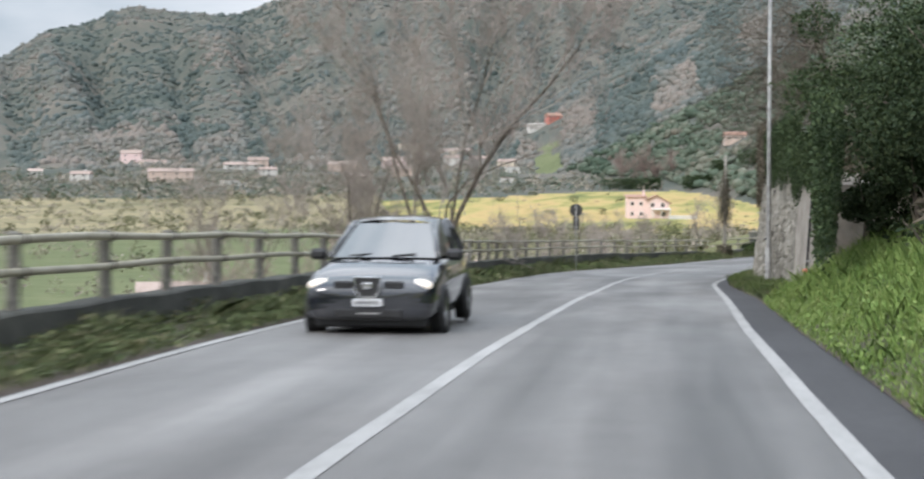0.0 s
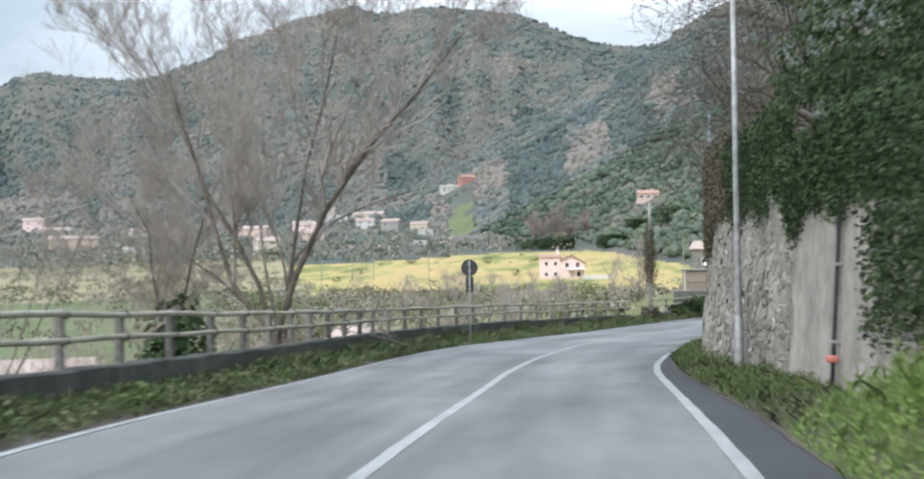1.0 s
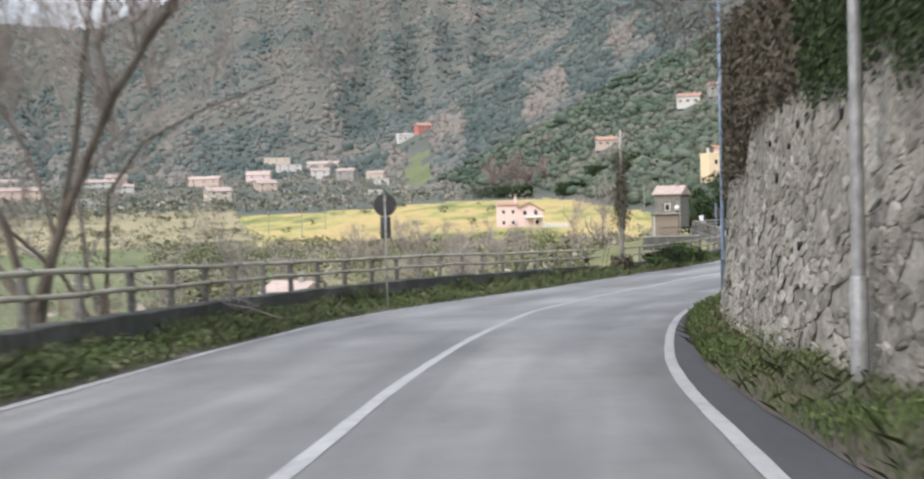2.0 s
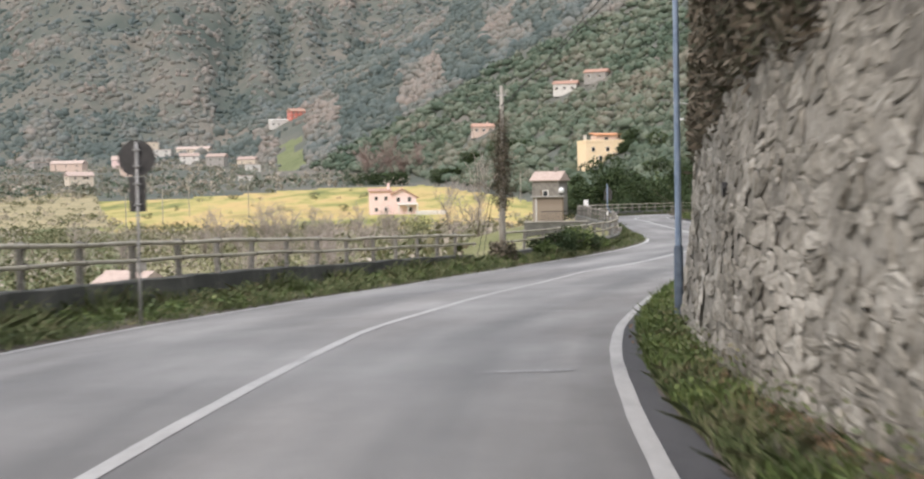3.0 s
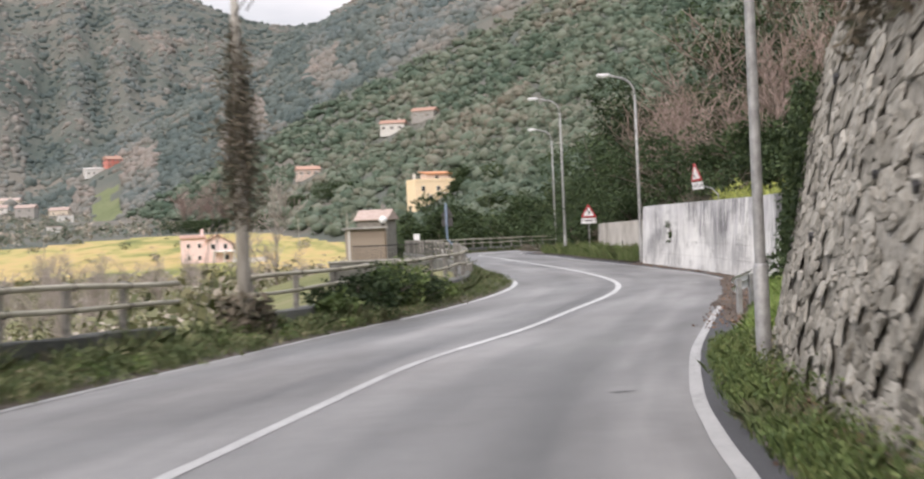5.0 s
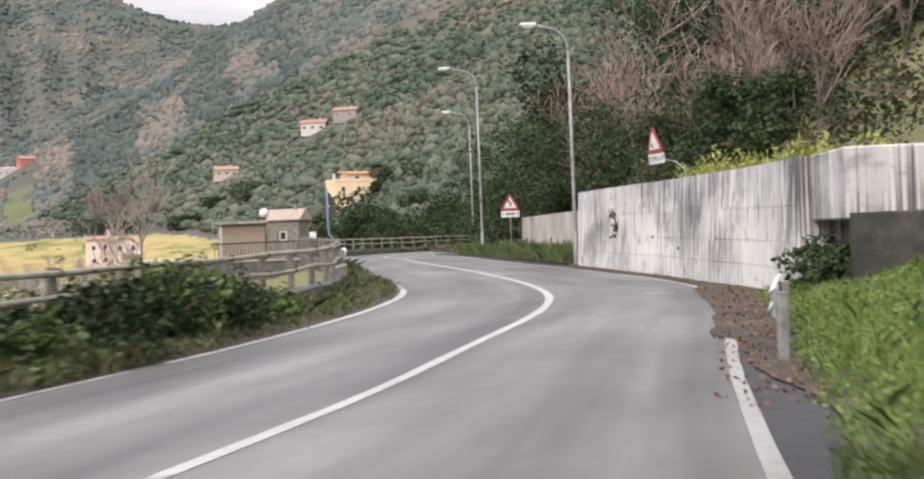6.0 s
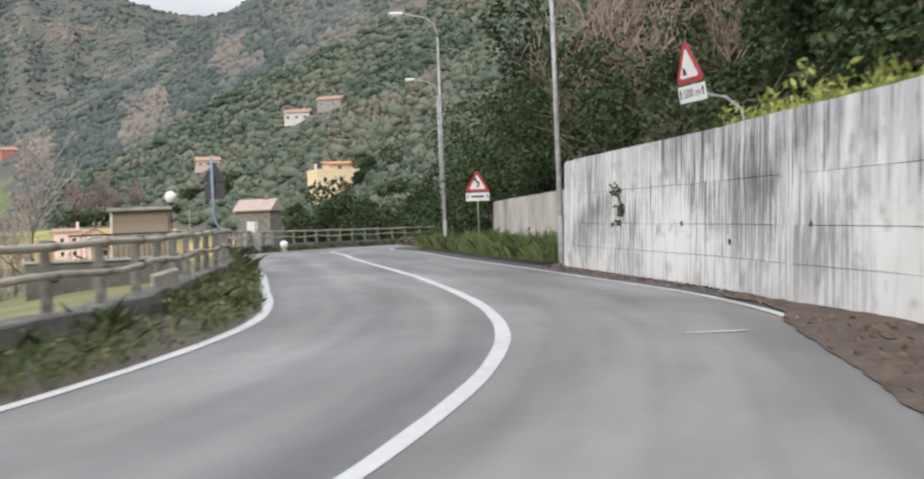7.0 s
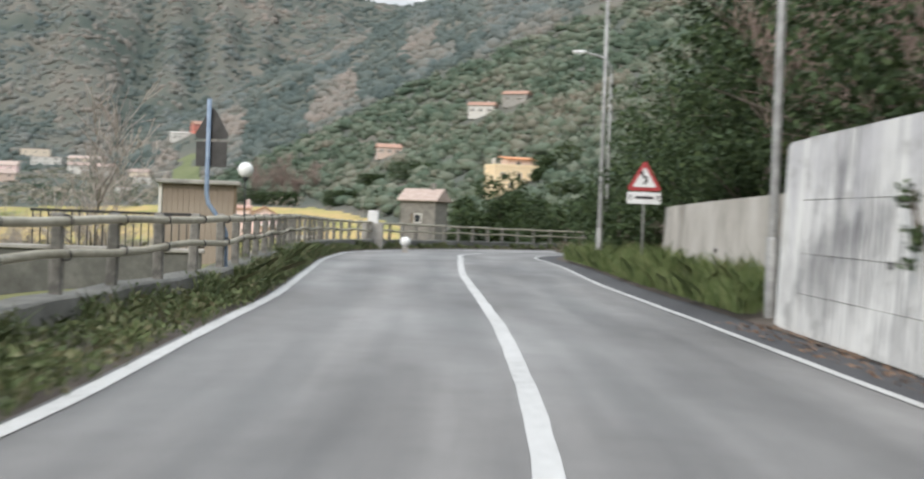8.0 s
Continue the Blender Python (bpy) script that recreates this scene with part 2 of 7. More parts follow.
    cream_plaster=material("cream_plaster", two((0.6, 0.52, 0.42), (0.74, 0.66, 0.55)), 1, 0.9, 0.2, 10, rand=0.15),
    yellow_plaster=material("yellow_plaster", two((0.86, 0.66, 0.42), (0.92, 0.75, 0.53)), 1, 0.9, 0.2, 10),
    orange_plaster=material("orange_plaster", two((0.58, 0.45, 0.38), (0.7, 0.56, 0.48)), 1, 0.9, 0.2, 10),
    grey_plaster=material("grey_plaster", two((0.26, 0.25, 0.23), (0.42, 0.4, 0.37)), 1.5, 0.9, 0.3, 10),
    dull_plaster=material("dull_plaster", two((0.16, 0.15, 0.135), (0.28, 0.262, 0.235)), 1.5, 0.9, 0.3, 10),
    red_paint=material("red_paint", two((0.52, 0.15, 0.11), (0.64, 0.23, 0.18)), 3, 0.7),
    glass=material("window_glass", two((0.02, 0.025, 0.03), (0.05, 0.055, 0.06)), 1, 0.12, spec=0.6),
    shutter=material("shutter", two((0.12, 0.09, 0.06), (0.2, 0.15, 0.1)), 5, 0.7),
    low_wall=material("weathered_wall", [(0.35, (0.16, 0.145, 0.12)), (0.43, (0.34, 0.315, 0.275)), (0.54, (0.5, 0.47, 0.425)), (0.66, (0.62, 0.595, 0.55))], 1.5, 0.9, 0.4, 30, big=0.5, big_scale=0.5, stretch=(1, 1, 0.5)),
    plinth_grey=material("weathered_plinth", [(0.3, (0.06, 0.06, 0.053)), (0.5, (0.13, 0.13, 0.118)), (0.75, (0.27, 0.265, 0.24))], 3.2, 0.9, 0.5, 40, big=0.5, big_scale=0.7),
    rust=material("rusty_sheet", two((0.24, 0.19, 0.15), (0.44, 0.37, 0.3)), 2.5, 0.85, 0.3, 30, stretch=(1, 1, 0.2)),
    globe=material("opal_globe", two((0.75, 0.76, 0.74), (0.85, 0.86, 0.84)), 2, 0.25),
    black=material("black_plastic", two((0.015, 0.015, 0.016), (0.035, 0.035, 0.037)), 6, 0.5),
    wire=material("cable", two((0.03, 0.03, 0.03), (0.06, 0.06, 0.06)), 4, 0.6),
)


def streaked_wall():
    """Pale concrete with black runs of water stains down from its top, mould and joints between casts."""
    m = material("stained_concrete", [(0.29, (0.22, 0.217, 0.2)), (0.36, (0.56, 0.555, 0.525)), (0.43, (0.77, 0.765, 0.735)), (0.75, (0.86, 0.855, 0.825))], 2.4, 0.88, 0.35, 35, big=0.5, big_scale=0.5)
    nt = m.node_tree
    N, L = nt.nodes.new, nt.links.new
    bsdf = nt.nodes["Principled BSDF"]
    base = bsdf.inputs["Base Color"].links[0].from_socket
    co = N("ShaderNodeTexCoord")
    mp = N("ShaderNodeMapping")
    mp.inputs["Scale"].default_value = (15.0, 15.0, 0.07)
    L(co.outputs["Object"], mp.inputs[0])
    nz = N("ShaderNodeTexNoise")
    nz.inputs["Scale"].default_value, nz.inputs["Detail"].default_value, nz.inputs["Roughness"].default_value = 1.0, 5.0, 0.7
    L(mp.outputs[0], nz.inputs["Vector"])
    mp2 = N("ShaderNodeMapping")
    mp2.inputs["Scale"].default_value = (0.22, 0.22, 0.35)
    L(co.outputs["Object"], mp2.inputs[0])
    n2 = N("ShaderNodeTexNoise")
    n2.inputs["Scale"].default_value, n2.inputs["Detail"].default_value = 1.0, 4.0
    L(mp2.outputs[0], n2.inputs["Vector"])
    add = N("ShaderNodeMath")
    add.operation = "MULTIPLY_ADD"
    add.inputs[1].default_value = 0.9
    L(n2.outputs[0], add.inputs[0])
    L(nz.outputs[0], add.inputs[2])
    mr = N("ShaderNodeMapRange")
    mr.inputs[1].default_value, mr.inputs[2].default_value = 0.965, 1.07
    L(add.outputs[0], mr.inputs[0])
    mix = N("ShaderNodeMix")
    mix.data_type = "RGBA"
    mix.inputs[7].default_value = (0.12, 0.118, 0.126, 1)
    # the runs start at the wall's top and thin out on their way down
    sep = N("ShaderNodeSeparateXYZ")
    L(co.outputs["Object"], sep.inputs[0])
    run = N("ShaderNodeMapRange")
    run.inputs[1].default_value, run.inputs[2].default_value, run.inputs[3].default_value, run.inputs[4].default_value = -2.6, -0.9, 0.45, 1.0
    L(sep.outputs[2], run.inputs[0])
    cut = N("ShaderNodeMath")
    cut.operation = "MULTIPLY"
    L(mr.outputs[0], cut.inputs[0])
    L(run.outputs[0], cut.inputs[1])
    # more of them on the stretch under the steep bank
    near = N("ShaderNodeMapRange")
    near.inputs[1].default_value, near.inputs[2].default_value, near.inputs[3].default_value, near.inputs[4].default_value = 102.0, 113.0, 0.07, -0.06
    L(sep.outputs[1], near.inputs[0])
    more = N("ShaderNodeMath")
    L(add.outputs[0], more.inputs[0])
    L(near.outputs[0], more.inputs[1])
    L(more.outputs[0], mr.inputs[0])
    wash = N("ShaderNodeMapping")
    wash.inputs["Scale"].default_value = (2.6, 2.6, 0.12)
    L(co.outputs["Object"], wash.inputs[0])
    n3 = N("ShaderNodeTexNoise")
    n3.inputs["Scale"].default_value, n3.inputs["Detail"].default_value = 1.0, 4.0
    L(wash.outputs[0], n3.inputs["Vector"])
    top = N("ShaderNodeMapRange")
    top.inputs[1].default_value, top.inputs[2].default_value, top.inputs[3].default_value, top.inputs[4].default_value = -1.9, -0.4, -0.16, 0.12
    L(sep.outputs[2], top.inputs[0])
    both = N("ShaderNodeMath")
    L(n3.outputs[0], both.inputs[0])
    L(top.outputs[0], both.inputs[1])
    washed = N("ShaderNodeMapRange")
    washed.inputs[1].default_value, washed.inputs[2].default_value, washed.inputs[4].default_value = 0.46, 0.66, 0.62
    L(both.outputs[0], washed.inputs[0])
    tint = N("ShaderNodeMix")
    tint.data_type = "RGBA"
    tint.inputs[7].default_value = (0.42, 0.41, 0.44, 1)
    L(washed.outputs[0], tint.inputs[0])
    L(base, tint.inputs[6])
    base = tint.outputs[2]
    # patches of mould, most of them low on the wall
    spread = N("ShaderNodeMapping")
    spread.inputs["Scale"].default_value = (1.5, 1.5, 1.9)
    L(co.outputs["Object"], spread.inputs[0])
    n4 = N("ShaderNodeTexNoise")
    n4.inputs["Scale"].default_value, n4.inputs["Detail"].default_value, n4.inputs["Roughness"].default_value = 1.0, 6.0, 0.65
    L(spread.outputs[0], n4.inputs["Vector"])
    mould = N("ShaderNodeMapRange")
    mould.inputs[1].default_value, mould.inputs[2].default_value, mould.inputs[4].default_value = 0.55, 0.66, 0.52
    L(n4.outputs[0], mould.inputs[0])
    patch = N("ShaderNodeMix")
    patch.data_type = "RGBA"
    patch.inputs[7].default_value = (0.24, 0.235, 0.22, 1)
    L(mould.outputs[0], patch.inputs[0])
    L(base, patch.inputs[6])
    base = patch.outputs[2]
    L(cut.outputs[0], mix.inputs[0])
    L(base, mix.inputs[6])
    L(mix.outputs[2], bsdf.inputs["Base Color"])
    return m


M["white_wall"] = streaked_wall()


def worn_asphalt():
    """Asphalt whose tone varies along the lanes: wheel tracks and patches drawn out lengthwise."""
    m = material("worn_asphalt", [(0.25, (0.13, 0.126, 0.122)), (0.5, (0.162, 0.157, 0.152)), (0.75, (0.195, 0.188, 0.182))], 3.0, 0.62, 0.25, 260, big=0.5, big_scale=0.3, bump_dist=0.004)
    nt = m.node_tree
    N, L = nt.nodes.new, nt.links.new
    bsdf = nt.nodes["Principled BSDF"]
    base = bsdf.inputs["Base Color"].links[0].from_socket
    uv = N("ShaderNodeUVMap")
    uv.uv_map = "lanes"
    mp = N("ShaderNodeMapping")
    mp.inputs["Scale"].default_value = (1.1, 0.055, 1)
    L(uv.outputs[0], mp.inputs[0])
    nz = N("ShaderNodeTexNoise")
    nz.inputs["Scale"].default_value, nz.inputs["Detail"].default_value, nz.inputs["Roughness"].default_value = 1.0, 5.0, 0.55
    L(mp.outputs[0], nz.inputs["Vector"])
    mr = N("ShaderNodeMapRange")
    mr.inputs[1].default_value, mr.inputs[2].default_value, mr.inputs[3].default_value, mr.inputs[4].default_value = 0.3, 0.7, 0.52, 1.45
    L(nz.outputs[0], mr.inputs[0])
    # broad smoother patches; their sheen is also put in as a lighter colour
    mp3 = N("ShaderNodeMapping")
    mp3.inputs["Scale"].default_value = (0.5, 0.14, 1)
    L(uv.outputs[0], mp3.inputs[0])
    n3 = N("ShaderNodeTexNoise")
    n3.inputs["Scale"].default_value, n3.inputs["Detail"].default_value = 1.0, 3.0
    L(mp3.outputs[0], n3.inputs["Vector"])
    m3 = N("ShaderNodeMapRange")
    m3.inputs[1].default_value, m3.inputs[2].default_value, m3.inputs[3].default_value, m3.inputs[4].default_value = 0.35, 0.68, 0.86, 1.16
    L(n3.outputs[0], m3.inputs[0])
    both = N("ShaderNodeMath")
    both.operation = "MULTIPLY"
    L(mr.outputs[0], both.inputs[0])
    L(m3.outputs[0], both.inputs[1])
    mul = N("ShaderNodeVectorMath")
    mul.operation = "SCALE"
    L(base, mul.inputs[0])
    L(both.outputs[0], mul.inputs["Scale"])
    L(mul.outputs[0], bsdf.inputs["Base Color"])
    r2 = N("ShaderNodeMapRange")
    r2.inputs[1].default_value, r2.inputs[2].default_value, r2.inputs[3].default_value, r2.inputs[4].default_value = 0.3, 0.7, 0.34, 0.75
    L(nz.outputs[0], r2.inputs[0])
    gloss = N("ShaderNodeMath")
    gloss.operation = "MULTIPLY_ADD"
    gloss.inputs[1].default_value, gloss.inputs[2].default_value = -1.2, 1.1
    L(n3.outputs[0], gloss.inputs[0])
    half = N("ShaderNodeMath")
    half.operation = "MULTIPLY"
    L(gloss.outputs[0], half.inputs[0])
    L(r2.outputs[0], half.inputs[1])
    rough = N("ShaderNodeMapRange")
    rough.inputs[1].default_value, rough.inputs[2].default_value, rough.inputs[3].default_value, rough.inputs[4].default_value = 0.12, 0.45, 0.36, 0.75
    L(half.outputs[0], rough.inputs[0])
    L(rough.outputs[0], bsdf.inputs["Roughness"])
    return m


M["worn_asphalt"] = worn_asphalt()


# ---- building helpers ----
def mesh_of(name, verts, faces):
    me = bpy.data.meshes.new(name)
    me.from_pydata([tuple(v) for v in verts], [], [tuple(f) for f in faces])
    me.update()
    return me


def part(name, data, mat, parent=None, label="", smooth=False):
    """Links a bmesh or a mesh as one object, under a thing or a part."""
    if isinstance(data, bmesh.types.BMesh):
        me = bpy.data.meshes.new(name)
        data.to_mesh(me)
        data.free()
    else:
        me = data
    if mat and not me.materials:
        me.materials.append(mat)
    if smooth:
        me.polygons.foreach_set("use_smooth", [True] * len(me.polygons))
    ob = new(name, me)
    if parent:
        ob.parent = parent
    return tagged(ob, label)


def thing(name, label, category, m=None, group="", kind=""):
    ob = new(name)
    ob.empty_display_size = 0.2
    if m:
        ob.matrix_world = m
    return tagged(ob, label, category, group, kind)


def box(bm, x0, y0, z0, x1, y1, z1, bevel=0.0):
    vs = bmesh.ops.create_cube(bm, size=1.0, matrix=Matrix.LocRotScale(((x0 + x1) / 2, (y0 + y1) / 2, (z0 + z1) / 2), None, (x1 - x0, y1 - y0, z1 - z0)))["verts"]
    if bevel:
        bmesh.ops.bevel(bm, geom=list({e for v in vs for e in v.link_edges}), offset=bevel, segments=1, affect="EDGES")
    return bm


def boxed(x0, y0, z0, x1, y1, z1, bevel=0.0):
    return box(bmesh.new(), x0, y0, z0, x1, y1, z1, bevel)


def tube_data(name, pts, radii, sides=8, cap=True):
    """A tube through points, as mesh data."""
    pts = [Vector(p) for p in pts]
    if not hasattr(radii, "__len__"):
        radii = [radii] * len(pts)
    vs, fs = [], []
    ref = Vector((0.31, 0.95, 0.05))
    for i, p in enumerate(pts):
        t = (pts[min(i + 1, len(pts) - 1)] - pts[max(i - 1, 0)]).normalized()
        a = t.cross(ref)
        if a.length < 1e-3:
            a = t.cross(Vector((1, 0, 0)))
        a.normalize()
        b = t.cross(a)
        for k in range(sides):
            g = 2 * math.pi * k / sides
            vs.append(p + radii[i] * (math.cos(g) * a + math.sin(g) * b))
    for i in range(len(pts) - 1):
        for k in range(sides):
            fs.append((i * sides + k, i * sides + (k + 1) % sides, (i + 1) * sides + (k + 1) % sides, (i + 1) * sides + k))
    if cap:
        fs.append(tuple(range(sides))[::-1])
        fs.append(tuple(range((len(pts) - 1) * sides, len(pts) * sides)))
    return mesh_of(name, vs, fs)


# ---- plan of the road: knots of its lines, x and z over y ----
LY = np.array([-60, 0, 9, 18, 29, 37, 48, 57, 63, 69, 76, 83, 89.4, 92.3, 97.4, 102, 105.5, 109.5, 113, 118, 125, 142, 152])
LX = np.array([-3.69, -4.69, -5.1, -5.66, -6.2, -6.35, -6.55, -6.44, -5.76, -4.63, -2.99, -0.93, 1.46, 2.47, 5.19, 7.17, 8.42, 9.46, 9.82, 9.99, 10.31, 10.34, 10.61])
CY = np.array([-60, 0, 6.5, 14.7, 23.5, 34.7, 41.7, 48.3, 53.1, 57, 61.2, 64.7, 70.5, 76, 80, 86, 93, 95.7, 99.2, 101.2, 104.1, 107, 111, 114.5, 120, 135, 144.8, 152])
CX = np.array([-0.75, -1.9, -2.08, -2.29, -2.47, -2.66, -2.81, -2.71, -2.52, -2.25, -1.92, -1.32, -0.27, 1.02, 2.07, 3.87, 6.96, 8.06, 9.59, 10.43, 11.42, 12.1, 12.66, 12.92, 13.23, 13.71, 14.27, 14.76])
RY = np.array([-60, 0, 7, 9, 17, 24, 30, 41.5, 45, 48, 51.5, 56, 60.5, 66, 70, 76, 79.6, 85.5, 92, 95, 100, 106, 108, 111, 115, 120, 131.7, 143, 152])
RX = np.array([1.95, 1, 0.86, 0.75, 0.53, 0.46, 0.4, 0.26, 0.35, 0.55, 0.81, 1.24, 1.84, 2.88, 3.69, 5.06, 5.95, 7.77, 10.13, 11.29, 13.3, 15.16, 15.43, 15.78, 15.84, 15.96, 16.28, 16.97, 17.52])
ZY = np.array([-60, 0, 13.7, 27.2, 40.5, 54, 67.1, 79.7, 92, 104.6, 122.7, 142, 209, 320])
ZZ = np.array([1.139, 0.039, -0.269, -0.739, -1.312, -1.824, -2.27, -2.63, -2.759, -2.625, -2.453, -2.333, -2.62, -4.02])


def smoothed(ky, kx):
    """A line through knots, evened out over a few metres, as a function of y."""
    g = np.arange(ky[0] - 8, ky[-1] + 8.01, 0.5)
    v = np.interp(g, ky, kx)
    v[g > ky[-1]] = kx[-1] + (g[g > ky[-1]] - ky[-1]) * (kx[-1] - kx[-2]) / (ky[-1] - ky[-2])
    k = np.hanning(15)
    v2 = np.convolve(np.pad(v, 7, "edge"), k / k.sum(), "valid")
    return lambda y: np.interp(y, g, v2)


fL, fC, fR, fZ = smoothed(LY, LX), smoothed(CY, CX), smoothed(RY, RX), smoothed(ZY, ZZ)


def stations():
    """Stations along the road: left line, centre line, right line, z; beyond y = 150 it bends to the right behind the hill."""
    out = []
    for y in np.arange(-56, 150.01, 0.75):
        out.append((Vector((float(fL(y)), y, 0)), Vector((float(fC(y)), y, 0)), Vector((float(fR(y)), y, 0)), float(fZ(y))))
    l, c, r = (Vector((float(f(150)), 150, 0)) for f in (fL, fC, fR))
    ang = 0.0
    d = Vector((0.035, 1, 0)).normalized()
    wl, wr = (l - c).length, (r - c).length
    for k in range(70):
        ang = min(0.95, ang + 0.02)
        d2 = Vector((math.sin(ang), math.cos(ang), 0))
        c = c + d2 * 1.0
        n = Vector((d2.y, -d2.x, 0))
        out.append((c - n * wl, c.copy(), c + n * wr, float(fZ(c.y))))
    return out


ST = stations()
SC = np.array([[s[1].x, s[1].y, s[3]] for s in ST])
SN = np.array([[(s[2] - s[0]).normalized().x, (s[2] - s[0]).normalized().y] for s in ST])
SWL = np.array([(s[1] - s[0]).length for s in ST])
SWR = np.array([(s[2] - s[1]).length for s in ST])


# ---- lie of the land ----
EYE = np.array([3.0, 60.0])
SKY_AZ = np.array([-75, -50, -35, -20, -12, -7, -5.5, -3.2, -2.7, -2.2, -0.2, 0.7, 1.9, 4.2, 7.4, 8.7, 10, 11.2, 12.2, 13.8, 15.8, 17.5, 18.8, 20, 21.4, 24, 25.1, 26.1, 27.5, 28.1, 29.4, 32, 45, 75])
SKY_EL = np.array([14, 14, 14, 14, 13.2, 11.8, 11.0, 9.8, 9.5, 9.1, 8.95, 9.25, 9.6, 10.4, 10.85, 10.7, 10.55, 10.9, 10.7, 10.25, 9.55, 8.6, 8.25, 7.85, 7.65, 7.9, 7.65, 7.3, 6.95, 6.6, 5.7, 5.4, 5.2, 5])
TOE_Y = np.array([-100, 150, 260, 400, 500, 760, 1230, 2200])
TOE_X = np.array([25, 25, 45, 42, 28, -40, -215, -500])


def road_offset(x, y):
    """Signed distance right of the centre line, and the road's height and half widths there."""
    x, y = np.atleast_1d(x).astype(float), np.atleast_1d(y).astype(float)
    d2 = (x[:, None] - SC[None, :, 0]) ** 2 + (y[:, None] - SC[None, :, 1]) ** 2
    j = d2.argmin(1)
    off = (x - SC[j, 0]) * SN[j, 0] + (y - SC[j, 1]) * SN[j, 1]
    far = np.sqrt(d2[np.arange(len(x)), j])
    return np.where(off < 0, -far, far), SC[j, 2], SWL[j], SWR[j], SC[j, 1]


def wall_offset(y):
    """How far right of the right line the foot of the walls or banks stands."""
    return np.interp(y, [-60, 20, 27, 36, 41, 52, 60, 84, 88, 96, 100, 104, 108, 115, 122, 124, 150], [1.05, 1.05, 1.93, 1.85, 1.62, 0.95, 0.88, 0.96, 1.26, 1.5, 1.36, 1.02, 0.52, 0.72, 0.88, 2.02, 1.9])


def wall_height(y):
    """Height of the bank or wall at the right of the road."""
    return np.interp(y, [-60, 10, 24, 28, 34, 50, 66, 76, 82, 87, 92, 98, 100.9, 106, 114, 122, 123.5, 136, 150], [2.0, 2.0, 2.1, 2.35, 2.75, 4.3, 4.9, 4.8, 4.4, 3.2, 1.2, 1.3, 2.45, 2.42, 2.4, 2.36, 1.85, 1.7, 1.2])


def smooth01(v):
    v = np.clip(v, 0, 1)
    return v * v * (3 - 2 * v)


def land(x, y):
    """Height of the ground."""
    x, y = np.atleast_1d(x).astype(float), np.atleast_1d(y).astype(float)
    dx, dy = x - EYE[0], y - EYE[1]
    r, az = np.hypot(dx, dy), np.degrees(np.arctan2(-dx, dy))
    valley = np.interp(y, [-1000, 200, 350, 450, 600, 800, 1000, 1200, 1400], [-12, -9, -7, -4.5, 3, 11, 22, 36, 50])
    el = np.interp(az, SKY_AZ, SKY_EL)
    top = 2300 * np.tan(np.radians(el))
    rise = np.where(r < 1130, 0, ((r - 1130) / 1170)) ** 1.1
    spur = np.array([noise.noise(Vector((a / 2.6, b / 1200, 4))) + 0.5 * noise.noise(Vector((a / 1.1, b / 700, 7))) for a, b in zip(az, r)]) * 50 * np.clip(rise * 3, 0, 1) * np.clip((2350 - r) / 500, 0, 1)
    mount = valley * (1 - np.clip(rise, 0, 1)) + spur + np.clip(rise, 0, 1) * top - np.clip(r - 2300, 0, None) * 0.4
    s = (x - np.interp(y, TOE_Y, TOE_X)) * 0.95
    hill = valley + np.where(s > 0, 0.52 * s, 0)
    cap = r * np.tan(np.radians(el)) * np.clip(0.35 + r / 1700, 0, 1.0)
    hill = np.where(s > 0, np.minimum(hill, np.maximum(cap, valley)), hill)
    z = np.where(az < 0, np.maximum(hill, np.where(r > 1000, mount, -99)), np.maximum(hill * (s > 0) + valley * (s <= 0), mount))
    off, zr, wl, wr, ry = road_offset(x, y)
    near = (np.abs(off) < 90) & (r < 420)
    left = smooth01((-off - wl - 2.6) / 26)
    zl = (zr - 0.25) * (1 - left) + z * left
    foot = wr + wall_offset(ry)
    behind = off - foot
    zw = np.where(behind < 1.9, zr - 0.06, zr + wall_height(ry) - 0.15 + 0.62 * np.clip(behind - 2.0, 0, 200))
    bank = (ry < 27) | ((ry > 87) & (ry < 103)) | (ry > 123)
    zb = zr - 0.3 + np.minimum(np.clip(behind - 0.3, 0, None) * 0.8, wall_height(ry)) + 0.5 * np.clip(behind - 4, 0, 200)
    zright = np.where(bank, zb, zw)
    far_mix = smooth01((off - 60) / 40)
    zright = np.minimum(zright, zr + 62)
    zright = zright * (1 - far_mix) + np.maximum(z, 0) * far_mix
    znear = np.where(off < 0, np.where(off < -wl - 2.5, zl, zr - 0.06), zright)
    end = smooth01((y - 185) / 60)
    z2 = np.where(near, znear * (1 - end) + z * end, z)
    return z2

# ---- ground, road and its lines ----
GRID = {}


